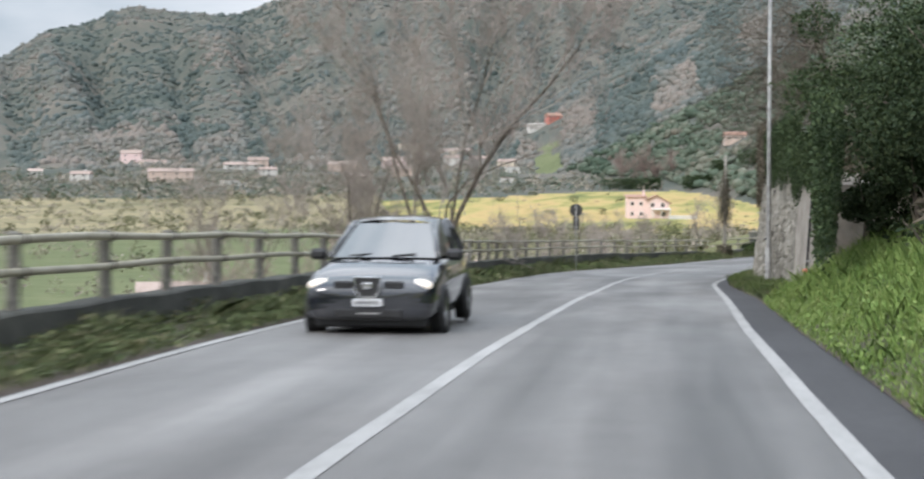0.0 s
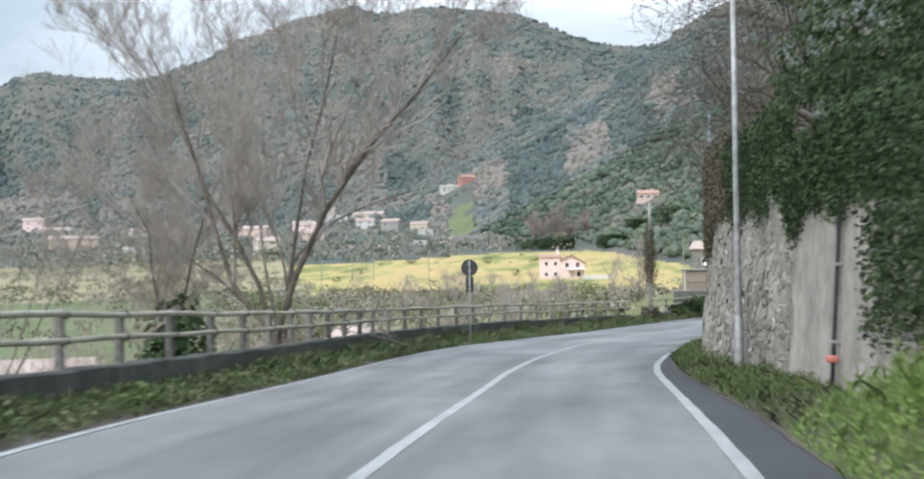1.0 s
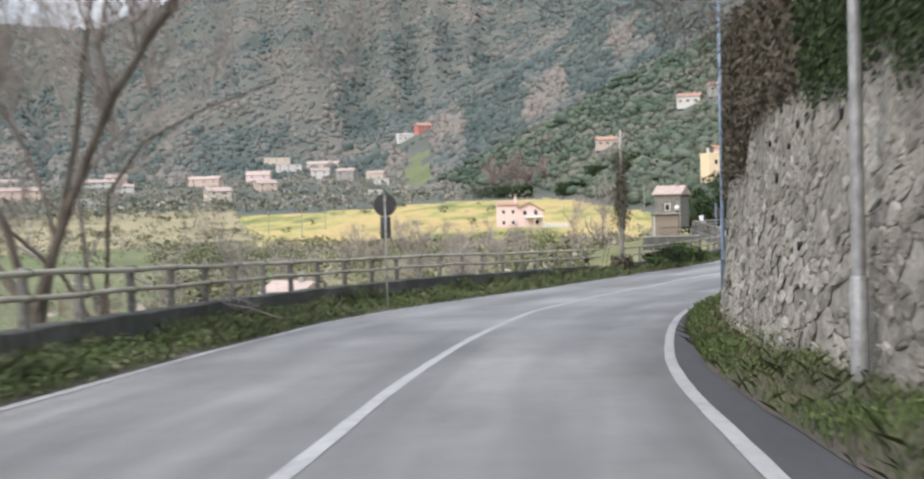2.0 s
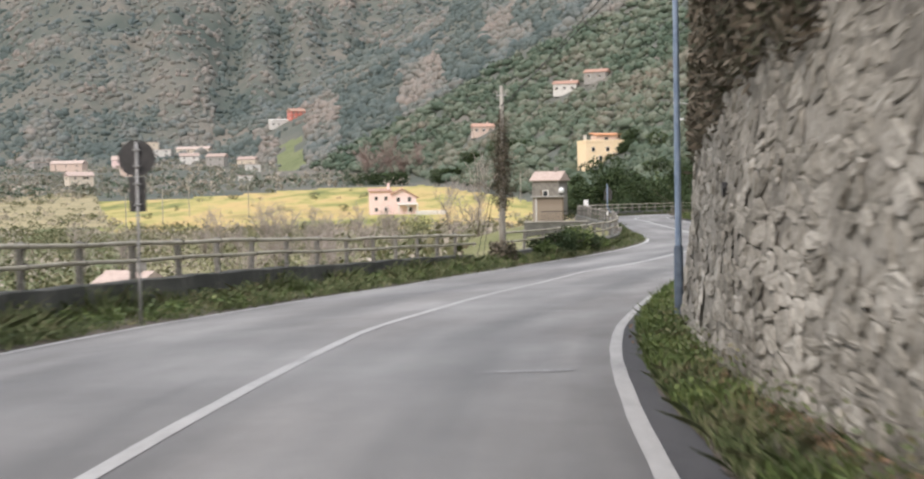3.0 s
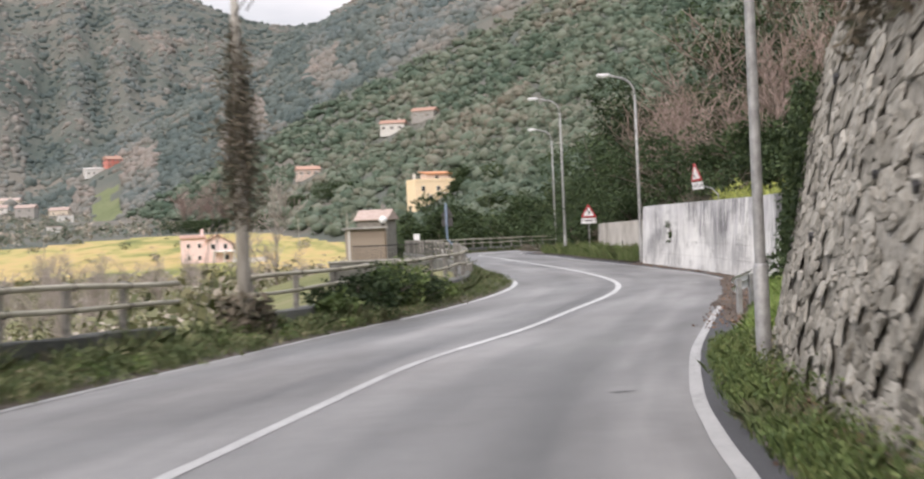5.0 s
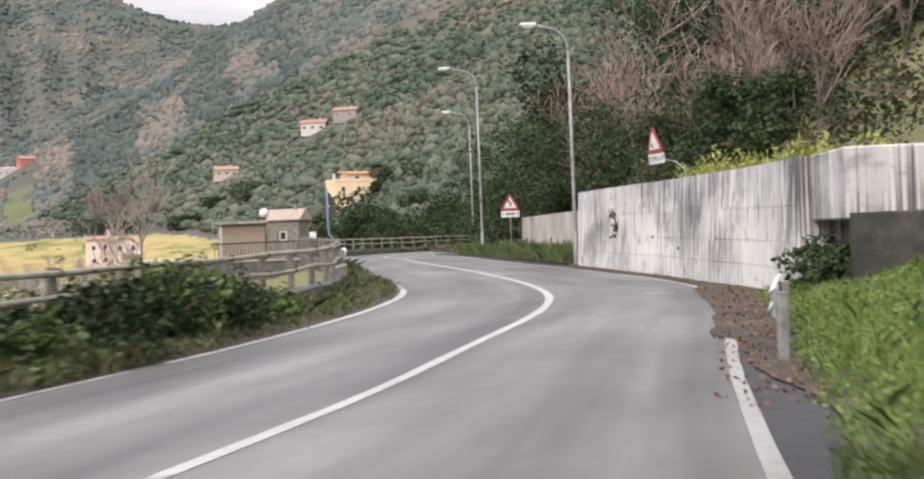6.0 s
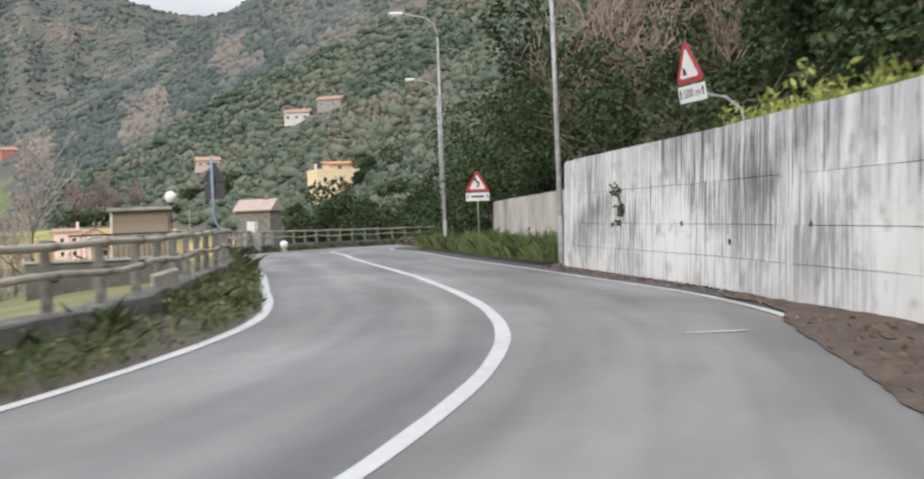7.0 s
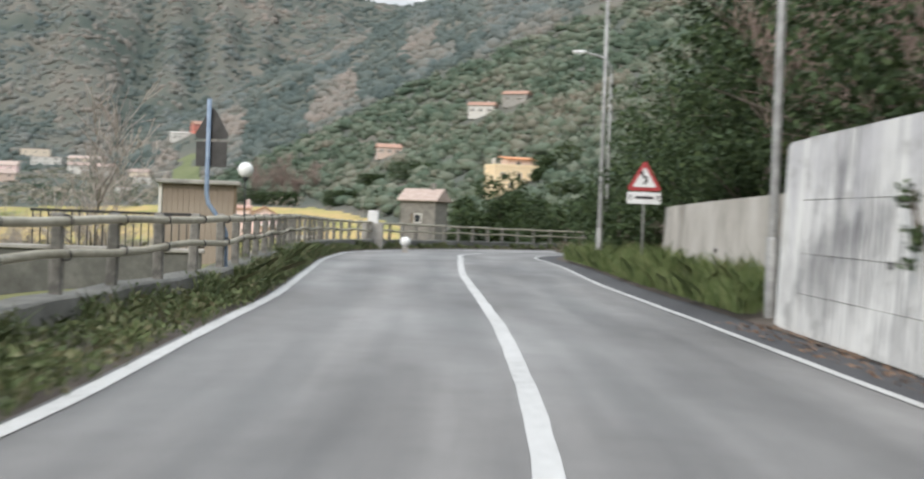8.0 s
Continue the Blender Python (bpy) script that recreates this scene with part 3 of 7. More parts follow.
def ground_z(x, y):
    """Height of the ground sheet itself, between its own points."""
    dx, dy = x - EYE[0], y - EYE[1]
    r, a = np.hypot(dx, dy), np.degrees(np.arctan2(-dx, dy))
    fa = np.clip(np.interp(a, GRID["az"], np.arange(len(GRID["az"]))), 0, len(GRID["az"]) - 1.001)
    fr = np.clip(np.interp(r, GRID["r"], np.arange(len(GRID["r"]))), 0, len(GRID["r"]) - 1.001)
    i, j = fr.astype(int), fa.astype(int)
    u, v = fr - i, fa - j
    z = GRID["z"]
    return (z[i, j] * (1 - v) + z[i, j + 1] * v) * (1 - u) + (z[i + 1, j] * (1 - v) + z[i + 1, j + 1] * v) * u


def build_ground():
    az = np.concatenate([np.arange(-50, 40, 0.36), np.arange(40, 310, 3.0)])
    rr = np.concatenate([[0.5], np.geomspace(3, 900, 190), np.arange(912, 2480, 12.0), np.geomspace(2500, 3600, 12)])
    A, Rr = np.meshgrid(np.radians(az), rr)
    x, y = (EYE[0] - np.sin(A) * Rr).ravel(), (EYE[1] + np.cos(A) * Rr).ravel()
    z = np.concatenate([land(x[i : i + 4000], y[i : i + 4000]) for i in range(0, len(x), 4000)])
    n = len(az)
    GRID.update(az=az, r=rr)
    rough = np.array([noise.noise(Vector((a / 70, b / 70, 0))) for a, b in zip(x, y)])
    far = np.hypot(x - EYE[0], y - EYE[1])
    z = z + rough * np.clip((far - 600) / 1000, 0, 1) * 13 * np.clip((2400 - far) / 300, 0.1, 1)
    GRID["z"] = z.reshape(len(rr), n)
    i, j = np.meshgrid(np.arange(len(rr) - 1), np.arange(n), indexing="ij")
    j2 = (j + 1) % n
    f = np.stack([i * n + j, i * n + j2, (i + 1) * n + j2, (i + 1) * n + j], -1).reshape(-1, 4)
    me = mesh_of("ground", np.stack([x, y, z], 1), f.tolist())
    cx, cy = x[f].mean(1), y[f].mean(1)
    cz = z[f].mean(1)
    steep = z[f].max(1) - z[f].min(1)
    wob = np.array([noise.noise(Vector((a / 60, b / 25, 3))) for a, b in zip(cx, cy)])
    toe = np.interp(cy, TOE_Y, TOE_X)
    ca, cr = np.degrees(np.arctan2(EYE[0] - cx, cy - EYE[1])), np.hypot(cx - EYE[0], cy - EYE[1])
    far_edge = np.interp(cx, [-300, -100, -50, 0, 40], [490, 545, 612, 632, 632])
    is_field = (cy > 330 + 45 * wob) & (cy < far_edge + 14 * wob) & (cx < toe - 6) & (ca < 16.5)
    is_near = (cr < 200) | ((cx < toe) & (cy < 345) & (cx > -600))
    is_pasture = (ca > 15.5 + 3 * wob) & (cr < 300 + 50 * wob) & (cr > 45) & (ca < 80)
    is_straw = (ca > 15.5) & (cr >= 300 + 50 * wob) & (cr < 560 + 70 * wob) & (ca < 80)
    is_pasture |= (ca + 0.35 * wob > 6.3 + 0.004 * (cr - 880)) & (ca + 0.3 * wob < 7.45) & (cr > 872 + 30 * wob) & (cr < 1010 + 30 * wob)
    idx = np.where(is_pasture, 3, np.where(is_straw, 4, np.where(is_field, 1, np.where(is_near, 2, 0))))
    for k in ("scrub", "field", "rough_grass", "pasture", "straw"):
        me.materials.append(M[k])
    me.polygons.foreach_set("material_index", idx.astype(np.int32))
    me.polygons.foreach_set("use_smooth", [True] * len(me.polygons))
    return tagged(new("ground", me), "valley floor of yellow-green meadows with scrub-covered hills", "ground", kind="structure")


ground = build_ground()


def across(name, spans):
    """A mesh along the road whose columns lie at (line, offset, lift)."""
    vs, fs = [], []
    for s in ST:
        n = (s[2] - s[0]).normalized()
        for k, off, lift in spans:
            vs.append(s["LCR".index(k)] + n * off + Vector((0, 0, s[3] + lift)))
    w = len(spans)
    for i in range(len(ST) - 1):
        for j in range(w - 1):
            fs.append((i * w + j, i * w + j + 1, (i + 1) * w + j + 1, (i + 1) * w + j))
    return mesh_of(name, vs, fs)


road = tagged(part("road", across("road", [("L", -0.16, -0.1), ("L", -0.13, 0), ("L", 1.4, 0.004), ("C", 0, 0.005), ("R", -1.4, 0.004), ("R", 0.075, 0), ("R", 0.085, -0.1)]), M["worn_asphalt"]), "grey worn asphalt of a two-lane country road", "road", kind="structure")
lanes = road.data.uv_layers.new(name="lanes")
acr = [-3.2, -3.1, -1.7, 0.0, 1.5, 3.0, 3.1]
for lp in road.data.loops:
    lanes.data[lp.index].uv = (acr[lp.vertex_index % 7], (lp.vertex_index // 7) * 0.75)


def shoulder_width(y):
    """How far right of the right line the verge begins."""
    return float(np.interp(y, [0, 30, 42, 52, 84, 90], [0.65, 0.65, 0.45, 0.3, 0.26, 0.75]))


def shoulder_mesh():
    vs, fs = [], []
    for k, s in enumerate(ST):
        n = (s[2] - s[0]).normalized()
        w = shoulder_width(s[1].y) + 0.03 * noise.noise(Vector((s[1].y * 0.8, 3, 0)))
        for off, lift in ((0.068, -0.1), (0.072, -0.004), (w + 0.06, -0.01), (w + 0.25, -0.12)):
            vs.append(s[2] + n * off + Vector((0, 0, s[3] + lift)))
    for i in range(len(ST) - 1):
        for j in range(3):
            fs.append((i * 4 + j, i * 4 + j + 1, (i + 1) * 4 + j + 1, (i + 1) * 4 + j))
    return mesh_of("road_shoulder", vs, fs)


shoulder = tagged(part("road_shoulder", shoulder_mesh(), M["asphalt_dark"]), "dark asphalt shoulder along the road's edge", "road", kind="structure")


def ragged(name, side, width, lift, seed, y0=-90.0, y1=400.0):
    """A painted line with slightly uneven edges, over a stretch of the road."""
    rng = random.Random(seed)
    vs, fs = [], []
    k = "LCR".index(side)
    for s in ST:
        if not y0 <= s[1].y <= y1:
            continue
        n = (s[2] - s[0]).normalized()
        for e in (-width / 2, width / 2):
            vs.append(s[k] + n * (e + rng.uniform(-0.007, 0.007)) + Vector((0, 0, s[3] + lift)))
    for i in range(len(vs) // 2 - 1):
        fs.append((2 * i, 2 * i + 1, 2 * i + 3, 2 * i + 2))
    return mesh_of(name, vs, fs)


for side, width, lift, y0, y1, mat in (("L", 0.12, 0.008, -90, 96, "paint_worn"), ("L", 0.15, 0.008, 95.9, 400, "paint"), ("C", 0.145, 0.010, -90, 88, "paint_worn"), ("C", 0.16, 0.010, 87.9, 400, "paint"), ("R", 0.145, 0.009, -90, 100, "paint_worn"), ("R", 0.11, 0.009, 99.9, 400, "paint")):
    what = "centre" if side == "C" else "edge"
    tagged(part(what + "_line", ragged(what + "_line", side, width, lift, len(mat), y0, y1), M[mat]), ("faded grey-white " if mat == "paint_worn" else "bright white ") + what + " line painted on the asphalt", "road marking", kind="structure")

# ---- left parapet: plinth, posts and two tubes ----
def rail_top(y):
    return float(np.interp(y, [0, 10, 20, 30, 45, 60, 70, 75, 80, 85, 92, 100, 112, 125, 150, 200], [1.15, 1.18, 1.27, 1.31, 1.35, 1.40, 1.45, 1.46, 1.40, 1.34, 1.22, 1.17, 1.15, 1.15, 1.2, 1.15]))


def rail_off(y):
    return float(np.interp(y, [0, 40, 65, 85, 95, 105, 112, 124, 160], [1.4, 1.46, 1.9, 1.97, 1.68, 1.64, 1.62, 0.84, 0.7]))


def rail_line():
    """Points of the parapet: base place, road height and rail height."""
    out = []
    for s in ST:
        if s[1].y < -25:
            continue
        n = (s[2] - s[0]).normalized()
        out.append((s[0] - n * rail_off(s[1].y), s[3], rail_top(s[1].y), n))
    return out


RAIL = rail_line()
RAIL_S = np.concatenate([[0], np.cumsum([(RAIL[i + 1][0] - RAIL[i][0]).length for i in range(len(RAIL) - 1)])])


def rail_at(s):
    i = int(np.clip(np.searchsorted(RAIL_S, s) - 1, 0, len(RAIL) - 2))
    f = (s - RAIL_S[i]) / (RAIL_S[i + 1] - RAIL_S[i])
    a, b = RAIL[i], RAIL[i + 1]
    return a[0].lerp(b[0], f), a[1] + (b[1] - a[1]) * f, a[2] + (b[2] - a[2]) * f, a[3]


def s_of_y(y):
    return float(np.interp(y, [r[0].y for r in RAIL], RAIL_S))
GAP = (s_of_y(91.0), s_of_y(93.2))


PLINTH_DROP = 0.76


def build_parapet(s0, s1, label, plinth="concrete_dark"):
    th = thing("parapet", label, "railing", group="parapets along the road")
    vs, fs = [], []
    ss = np.arange(s0, s1, 0.75)
    for k, s in enumerate(ss):
        p, z, h, n = rail_at(s)
        top = z + h - PLINTH_DROP + 0.015 * math.sin(k * 1.7)
        for o, zz in ((-0.22, z - 1.0), (-0.22, top - 0.02), (-0.18, top), (0.14, top + 0.008 * math.sin(k * 2.9)), (0.18, top - 0.025), (0.22, z - 0.4)):
            vs.append(p + n * o + Vector((0, 0, zz)))
    for k in range(len(ss) - 1):
        for j in range(5):
            fs.append((k * 6 + j, k * 6 + j + 1, k * 6 + 7 + j, k * 6 + 6 + j))
    fs += [tuple(range(6))[::-1], tuple(range(len(vs) - 6, len(vs)))]
    part("plinth", mesh_of("plinth", vs, fs), M[plinth], th, "weathered mossy concrete plinth")
    bm = bmesh.new()
    box(bm, -0.06, -0.06, -0.8, 0.06, 0.06, 0.03, 0.018)
    me = bpy.data.meshes.new("post")
    bm.to_mesh(me)
    bm.free()
    # dark straps that hold the tubes to the posts
    strap_me = tube_data("strap", [(0.09 + 0.052 * math.cos(a), 0, 0.052 * math.sin(a)) for a in np.linspace(0, 2 * math.pi, 11)], 0.011, 5)
    rng = random.Random(int(s0))
    pos = s0 + 0.4
    while pos < s1 - 0.3:
        p, z, h, n = rail_at(pos)
        ob = part("post", me, M["post"], th)
        ob.matrix_world = Matrix.Translation(p + Vector((0, 0, z + h))) @ Euler((rng.uniform(-0.03, 0.03), rng.uniform(-0.03, 0.03), math.atan2(n.y, n.x))).to_matrix().to_4x4()
        for drop in (0.0, 0.33):
            st = part("strap", strap_me, M["black"], th)
            st.matrix_world = Matrix.Translation(p + Vector((0, 0, z + h - 0.045 - drop))) @ Matrix.Rotation(math.atan2(n.y, n.x), 4, "Z")
        pos += rng.uniform(2.15, 2.4) if p.y < 82 else rng.uniform(1.7, 1.95)
    for drop, rad in ((0.0, 0.046), (0.33, 0.042)):
        pts = []
        for k, s in enumerate(np.arange(s0, s1, 1.1)):
            p, z, h, n = rail_at(s)
            pts.append(p + n * 0.09 + Vector((0, 0, z + h - 0.045 - drop + (0.012 if s < GAP[0] or drop == 0 else 0.028) * math.sin(k * 1.3 + drop * 9))))
        part("tube", tube_data("tube", pts, rad, 8), M["tube"], th, "weathered cream steel tube", smooth=True)
    return th


build_parapet(0.0, GAP[0], "roadside parapet of weathered tubes and posts on a dark concrete plinth")
build_parapet(GAP[1], RAIL_S[-1] - 1, "roadside parapet of pale tubes and posts round the bend", "plinth_grey")


# ---- right: walls ----
def wall_batter(y):
    return float(np.interp(y, [30, 58, 76, 88], [0.07, 0.1, 0.2, 0.23]))


def wall_point(y, h, batter=0.0):
    """A place on the face of the walls at the right, with the way into the wall."""
    dx = float(fR(y + 0.5) - fR(y - 0.5))
    n = Vector((1, -dx, 0)).normalized()
    return Vector((float(fR(y)), y, 0)) + n * (float(wall_offset(y)) + batter * h) + Vector((0, 0, float(fZ(y)) + h)), n


def strip_wall(name, y0, y1, step, depth, batter=0.0, y_extra=0.0, lumps=0.0, seed=0):
    """The face, top and back of a wall that follows the right line."""
    ys = np.arange(y0, y1 + 0.01, step)
    vs, fs = [], []
    rows = 7
    for k, y in enumerate(ys):
        dx = float(fR(y + 0.5) - fR(y - 0.5))
        n = Vector((1, -dx, 0)).normalized()
        p = Vector((float(fR(y)), y, 0)) + n * float(wall_offset(y))
        h, z = float(wall_height(y)), float(fZ(y))
        if batter is None:
            bt = wall_batter(y)
        else:
            bt = batter
        for i in range(rows + 1):
            t = i / rows
            lump = lumps * noise.noise(Vector((y * 0.6, t * h * 0.6, seed)))
            vs.append(p + n * (bt * t * h + lump) + Vector((0, 0, z - 0.3 + t * (h + 0.3))))
        vs.append(p + n * (depth + bt * h) + Vector((0, 0, z + h)))
        vs.append(p + n * (depth + bt * h) + Vector((0, 0, z - 0.3)))
    w = rows + 3
    for k in range(len(ys) - 1):
        for i in range(w - 1):
            fs.append((k * w + i, (k + 1) * w + i, (k + 1) * w + i + 1, k * w + i + 1))
    fs += [tuple(range(w)), tuple(range(len(vs) - w, len(vs)))[::-1]]
    return mesh_of(name, vs, fs)


stone_wall = tagged(part("wall_stone", strip_wall("wall_stone", 36.2, 87, 0.5, 2.1, None, lumps=0.1), M["mortar"]), "tall rubble stone retaining wall beside the road", "wall", kind="structure")
brown_wall = tagged(part("wall_rendered", strip_wall("wall_rendered", 27.5, 36.2, 0.5, 2.1, 0.07, lumps=0.04), M["render_brown"]), "brown rendered stretch of retaining wall with a drain pipe", "wall", kind="structure")
white_wall = tagged(part("wall_concrete", strip_wall("wall_concrete", 101.3, 122.3, 0.4, 2.0, 0.05), M["white_wall"]), "pale concrete retaining wall streaked with black stains", "wall", kind="structure")
grey_wall = tagged(part("wall_low", strip_wall("wall_low", 123.4, 137, 0.5, 0.5, 0.05), M["low_wall"]), "low weathered concrete wall behind the grass bank", "wall", kind="structure")


# ---- street lamps ----
def street_lamp(x, y, z, height, label, arm=1.5, yaw=0.0, blue=False, head=True, lean=0.0):
    th = thing("street_lamp", label, "street lamp", pose(x, y, z, 0, lean, yaw), group="street lamps along the road")
    part("pole", tube_data("pole", [(0, 0, -0.3), (0, 0, 0.1), (0, 0, height * 0.45), (0, 0, height - 0.8)], [q * (0.62 if blue else 0.85) for q in (0.085, 0.08, 0.07, 0.055)], 10), M["steel_blue" if blue else "steel"], th, smooth=True)
    part("base_sleeve", tube_data("base_sleeve", [(0, 0, -0.2), (0, 0, 0.02), (0, 0, 1.1), (0, 0, 1.13)], [q * (0.68 if blue else 0.9) for q in (0.1, 0.1, 0.098, 0.085)], 10), M["sleeve_blue" if blue else "steel"], th, smooth=True)
    if head:
        pts = [(0, 0, height - 0.8)]
        for k in range(1, 9):
            a = k / 8 * math.pi * 0.44
            pts.append((-0.75 * (1 - math.cos(a)), 0, height - 0.8 + 0.75 * math.sin(a)))
        pts.append((-arm, 0, height + 0.06))
        part("arm", tube_data("arm", pts, [0.045] * 9 + [0.035], 8), M["steel"], th, smooth=True)
        bm = boxed(-arm - 0.5, -0.11, height + 0.0, -arm + 0.05, 0.11, height + 0.13, 0.045)
        lamp = part("head", bm, M["sign_white"], th, "pale grey lamp head")
        part("lens", boxed(-arm - 0.44, -0.09, height - 0.035, -arm - 0.06, 0.09, height + 0.002, 0.02), M["globe"], lamp, "pale lamp lens")
    return th


street_lamp(17.14, 122.85, -2.45, 7.9, "tall grey steel street lamp at the end of the concrete wall", 1.1)
street_lamp(17.93, 142.0, -2.35, 8.8, "tall grey steel street lamp in the grass bank", 1.3)
street_lamp(21.6, 162.6, -2.4, 8.7, "tall grey steel street lamp beyond the bend", 1.2)
street_lamp(2.68, 60.1, -1.95, 8.6, "tall blue painted steel pole standing against the stone wall", blue=True, head=False)
street_lamp(7.59, 82.2, -2.55, 9.6, "tall grey steel pole standing against the stone wall", head=False)
street_lamp(1.8, 40.2, -1.3, 9.6, "weathered grey steel pole at the foot of the stone wall", head=False)


# ---- houses ----
def house(x, y, yaw, w, d, h, roof_h, wall_mat, label, storeys=2, cols=3, name="house", roof_mat="roof", flat=False, sink=2.0, z=None, category="house", group="", frames="white_plaster"):
    base = float(land(x, y)[0]) if z is None else z
    th = thing(name, label, category, pose(x, y, base, 0, 0, yaw), group=group)
    body = part("wall", boxed(-w / 2, -d / 2, -sink, w / 2, d / 2, h), M[wall_mat], th)
    bm = bmesh.new()
    e = 0.45
    if flat:
        box(bm, -w / 2 - 0.2, -d / 2 - 0.2, h - 0.05, w / 2 + 0.2, d / 2 + 0.2, h + 0.3)
    else:
        v = [bm.verts.new(p) for p in ((-w / 2 - e, -d / 2 - e, h - 0.1), (w / 2 + e, -d / 2 - e, h - 0.1), (w / 2 + e, d / 2 + e, h - 0.1), (-w / 2 - e, d / 2 + e, h - 0.1), (-w / 2 - e, 0, h + roof_h), (w / 2 + e, 0, h + roof_h))]
        u = [bm.verts.new(q.co - Vector((0, 0, 0.18))) for q in v[:4]]
        for f in ((v[0], v[1], v[5], v[4]), (v[2], v[3], v[4], v[5]), (v[1], v[2], v[5]), (v[3], v[0], v[4]), (v[0], u[0], u[1], v[1]), (v[1], u[1], u[2], v[2]), (v[2], u[2], u[3], v[3]), (v[3], u[3], u[0], v[0]), (u[3], u[2], u[1], u[0])):
            bm.faces.new(f)
    roof = part("roof", bm, M[roof_mat], th)
    if not flat:
        part("chimney", boxed(w * 0.2, -0.3, h, w * 0.2 + 0.6, 0.35, h + roof_h + 0.8), M[wall_mat], roof)
    sh = h / storeys
    for face in range(2):
        for sidx in range(storeys):
            n = cols if face == 0 else max(1, int(cols * d / w))
            for c in range(n):
                wall_len = w if face == 0 else d
                cx = -wall_len / 2 + wall_len * (c + 0.5) / n
                z0 = sidx * sh + sh * 0.3
                rot = Matrix.Identity(4) if face == 0 else pose(0, 0, 0, 0, 0, -90)
                dist = d / 2 if face == 0 else w / 2
                m = rot @ Matrix.Translation((cx, -dist, z0))
                win = part("window", boxed(-0.62, -0.06, -0.08, 0.62, 0.04, 1.4, 0.02), M[frames], th)
                win.matrix_local = m
                part("pane", boxed(-0.42, -0.075, 0.1, 0.42, -0.05, 1.2), M["glass"], win)
                if frames == "white_plaster":
                    part("shutter", boxed(-1.02, -0.1, 0.0, -0.64, -0.04, 1.32), M["shutter"], win)
    return th


PH = [
    (-16.8, 421, 0), (51.4, 506.3, 0),
    (15.9, 717, 8, 10.5, 8, 3.6, 1.7, "orange_plaster", "orange house with a tiled roof on the hillside", 1, 3),
    (57.3, 710.7, -15, 11.6, 8, 4.2, 1.7, "white_plaster", "white house with a tiled roof high on the hillside", 1, 3),
    (71.1, 697.3, -25, 11, 7, 4.0, 1.6, "grey_plaster", "weathered grey house beside the white one on the hillside", 1, 2),
    (-126.7, 1162.1, 30, 12.5, 9, 6.2, 2.4, "red_paint", "red house on a terrace of the far slope", 2, 3),
    (-140.0, 1160.5, 24, 17.5, 8, 6.0, 0.8, "white_plaster", "long low white house beside the red one", 1, 4, "house", "white_plaster"),
]
for q in PH[2:]:
    house(*q)


def window_unit(th, m, w=1.0, h=1.25, shutters=True):
    """A window with frame, pane and open shutters on a wall face that looks towards -y."""
    win = part("window", boxed(-w / 2 - 0.1, -0.06, -0.08, w / 2 + 0.1, 0.04, h + 0.08, 0.02), M["white_plaster"], th)
    win.matrix_local = m
    part("pane", boxed(-w / 2, -0.075, 0.0, w / 2, -0.05, h), M["glass"], win)
    if shutters:
        for k in (-1, 1):
            part("shutter", boxed(k * (w / 2 + 0.3) - 0.24, -0.11, -0.02, k * (w / 2 + 0.3) + 0.24, -0.062, h + 0.02), M["shutter"], win)
    return win


def slab_roof(pts, thick):
    """A sloping roof slab from its four corners."""
    bm = bmesh.new()
    a = [bm.verts.new(p) for p in pts]
    b = [bm.verts.new((p[0], p[1], p[2] - thick)) for p in pts]
    bm.faces.new(a)
    bm.faces.new(b[::-1])
    for i in range(4):
        j = (i + 1) % 4
        bm.faces.new((a[j], a[i], b[i], b[j]))
    bmesh.ops.recalc_face_normals(bm, faces=bm.faces)
    return bm


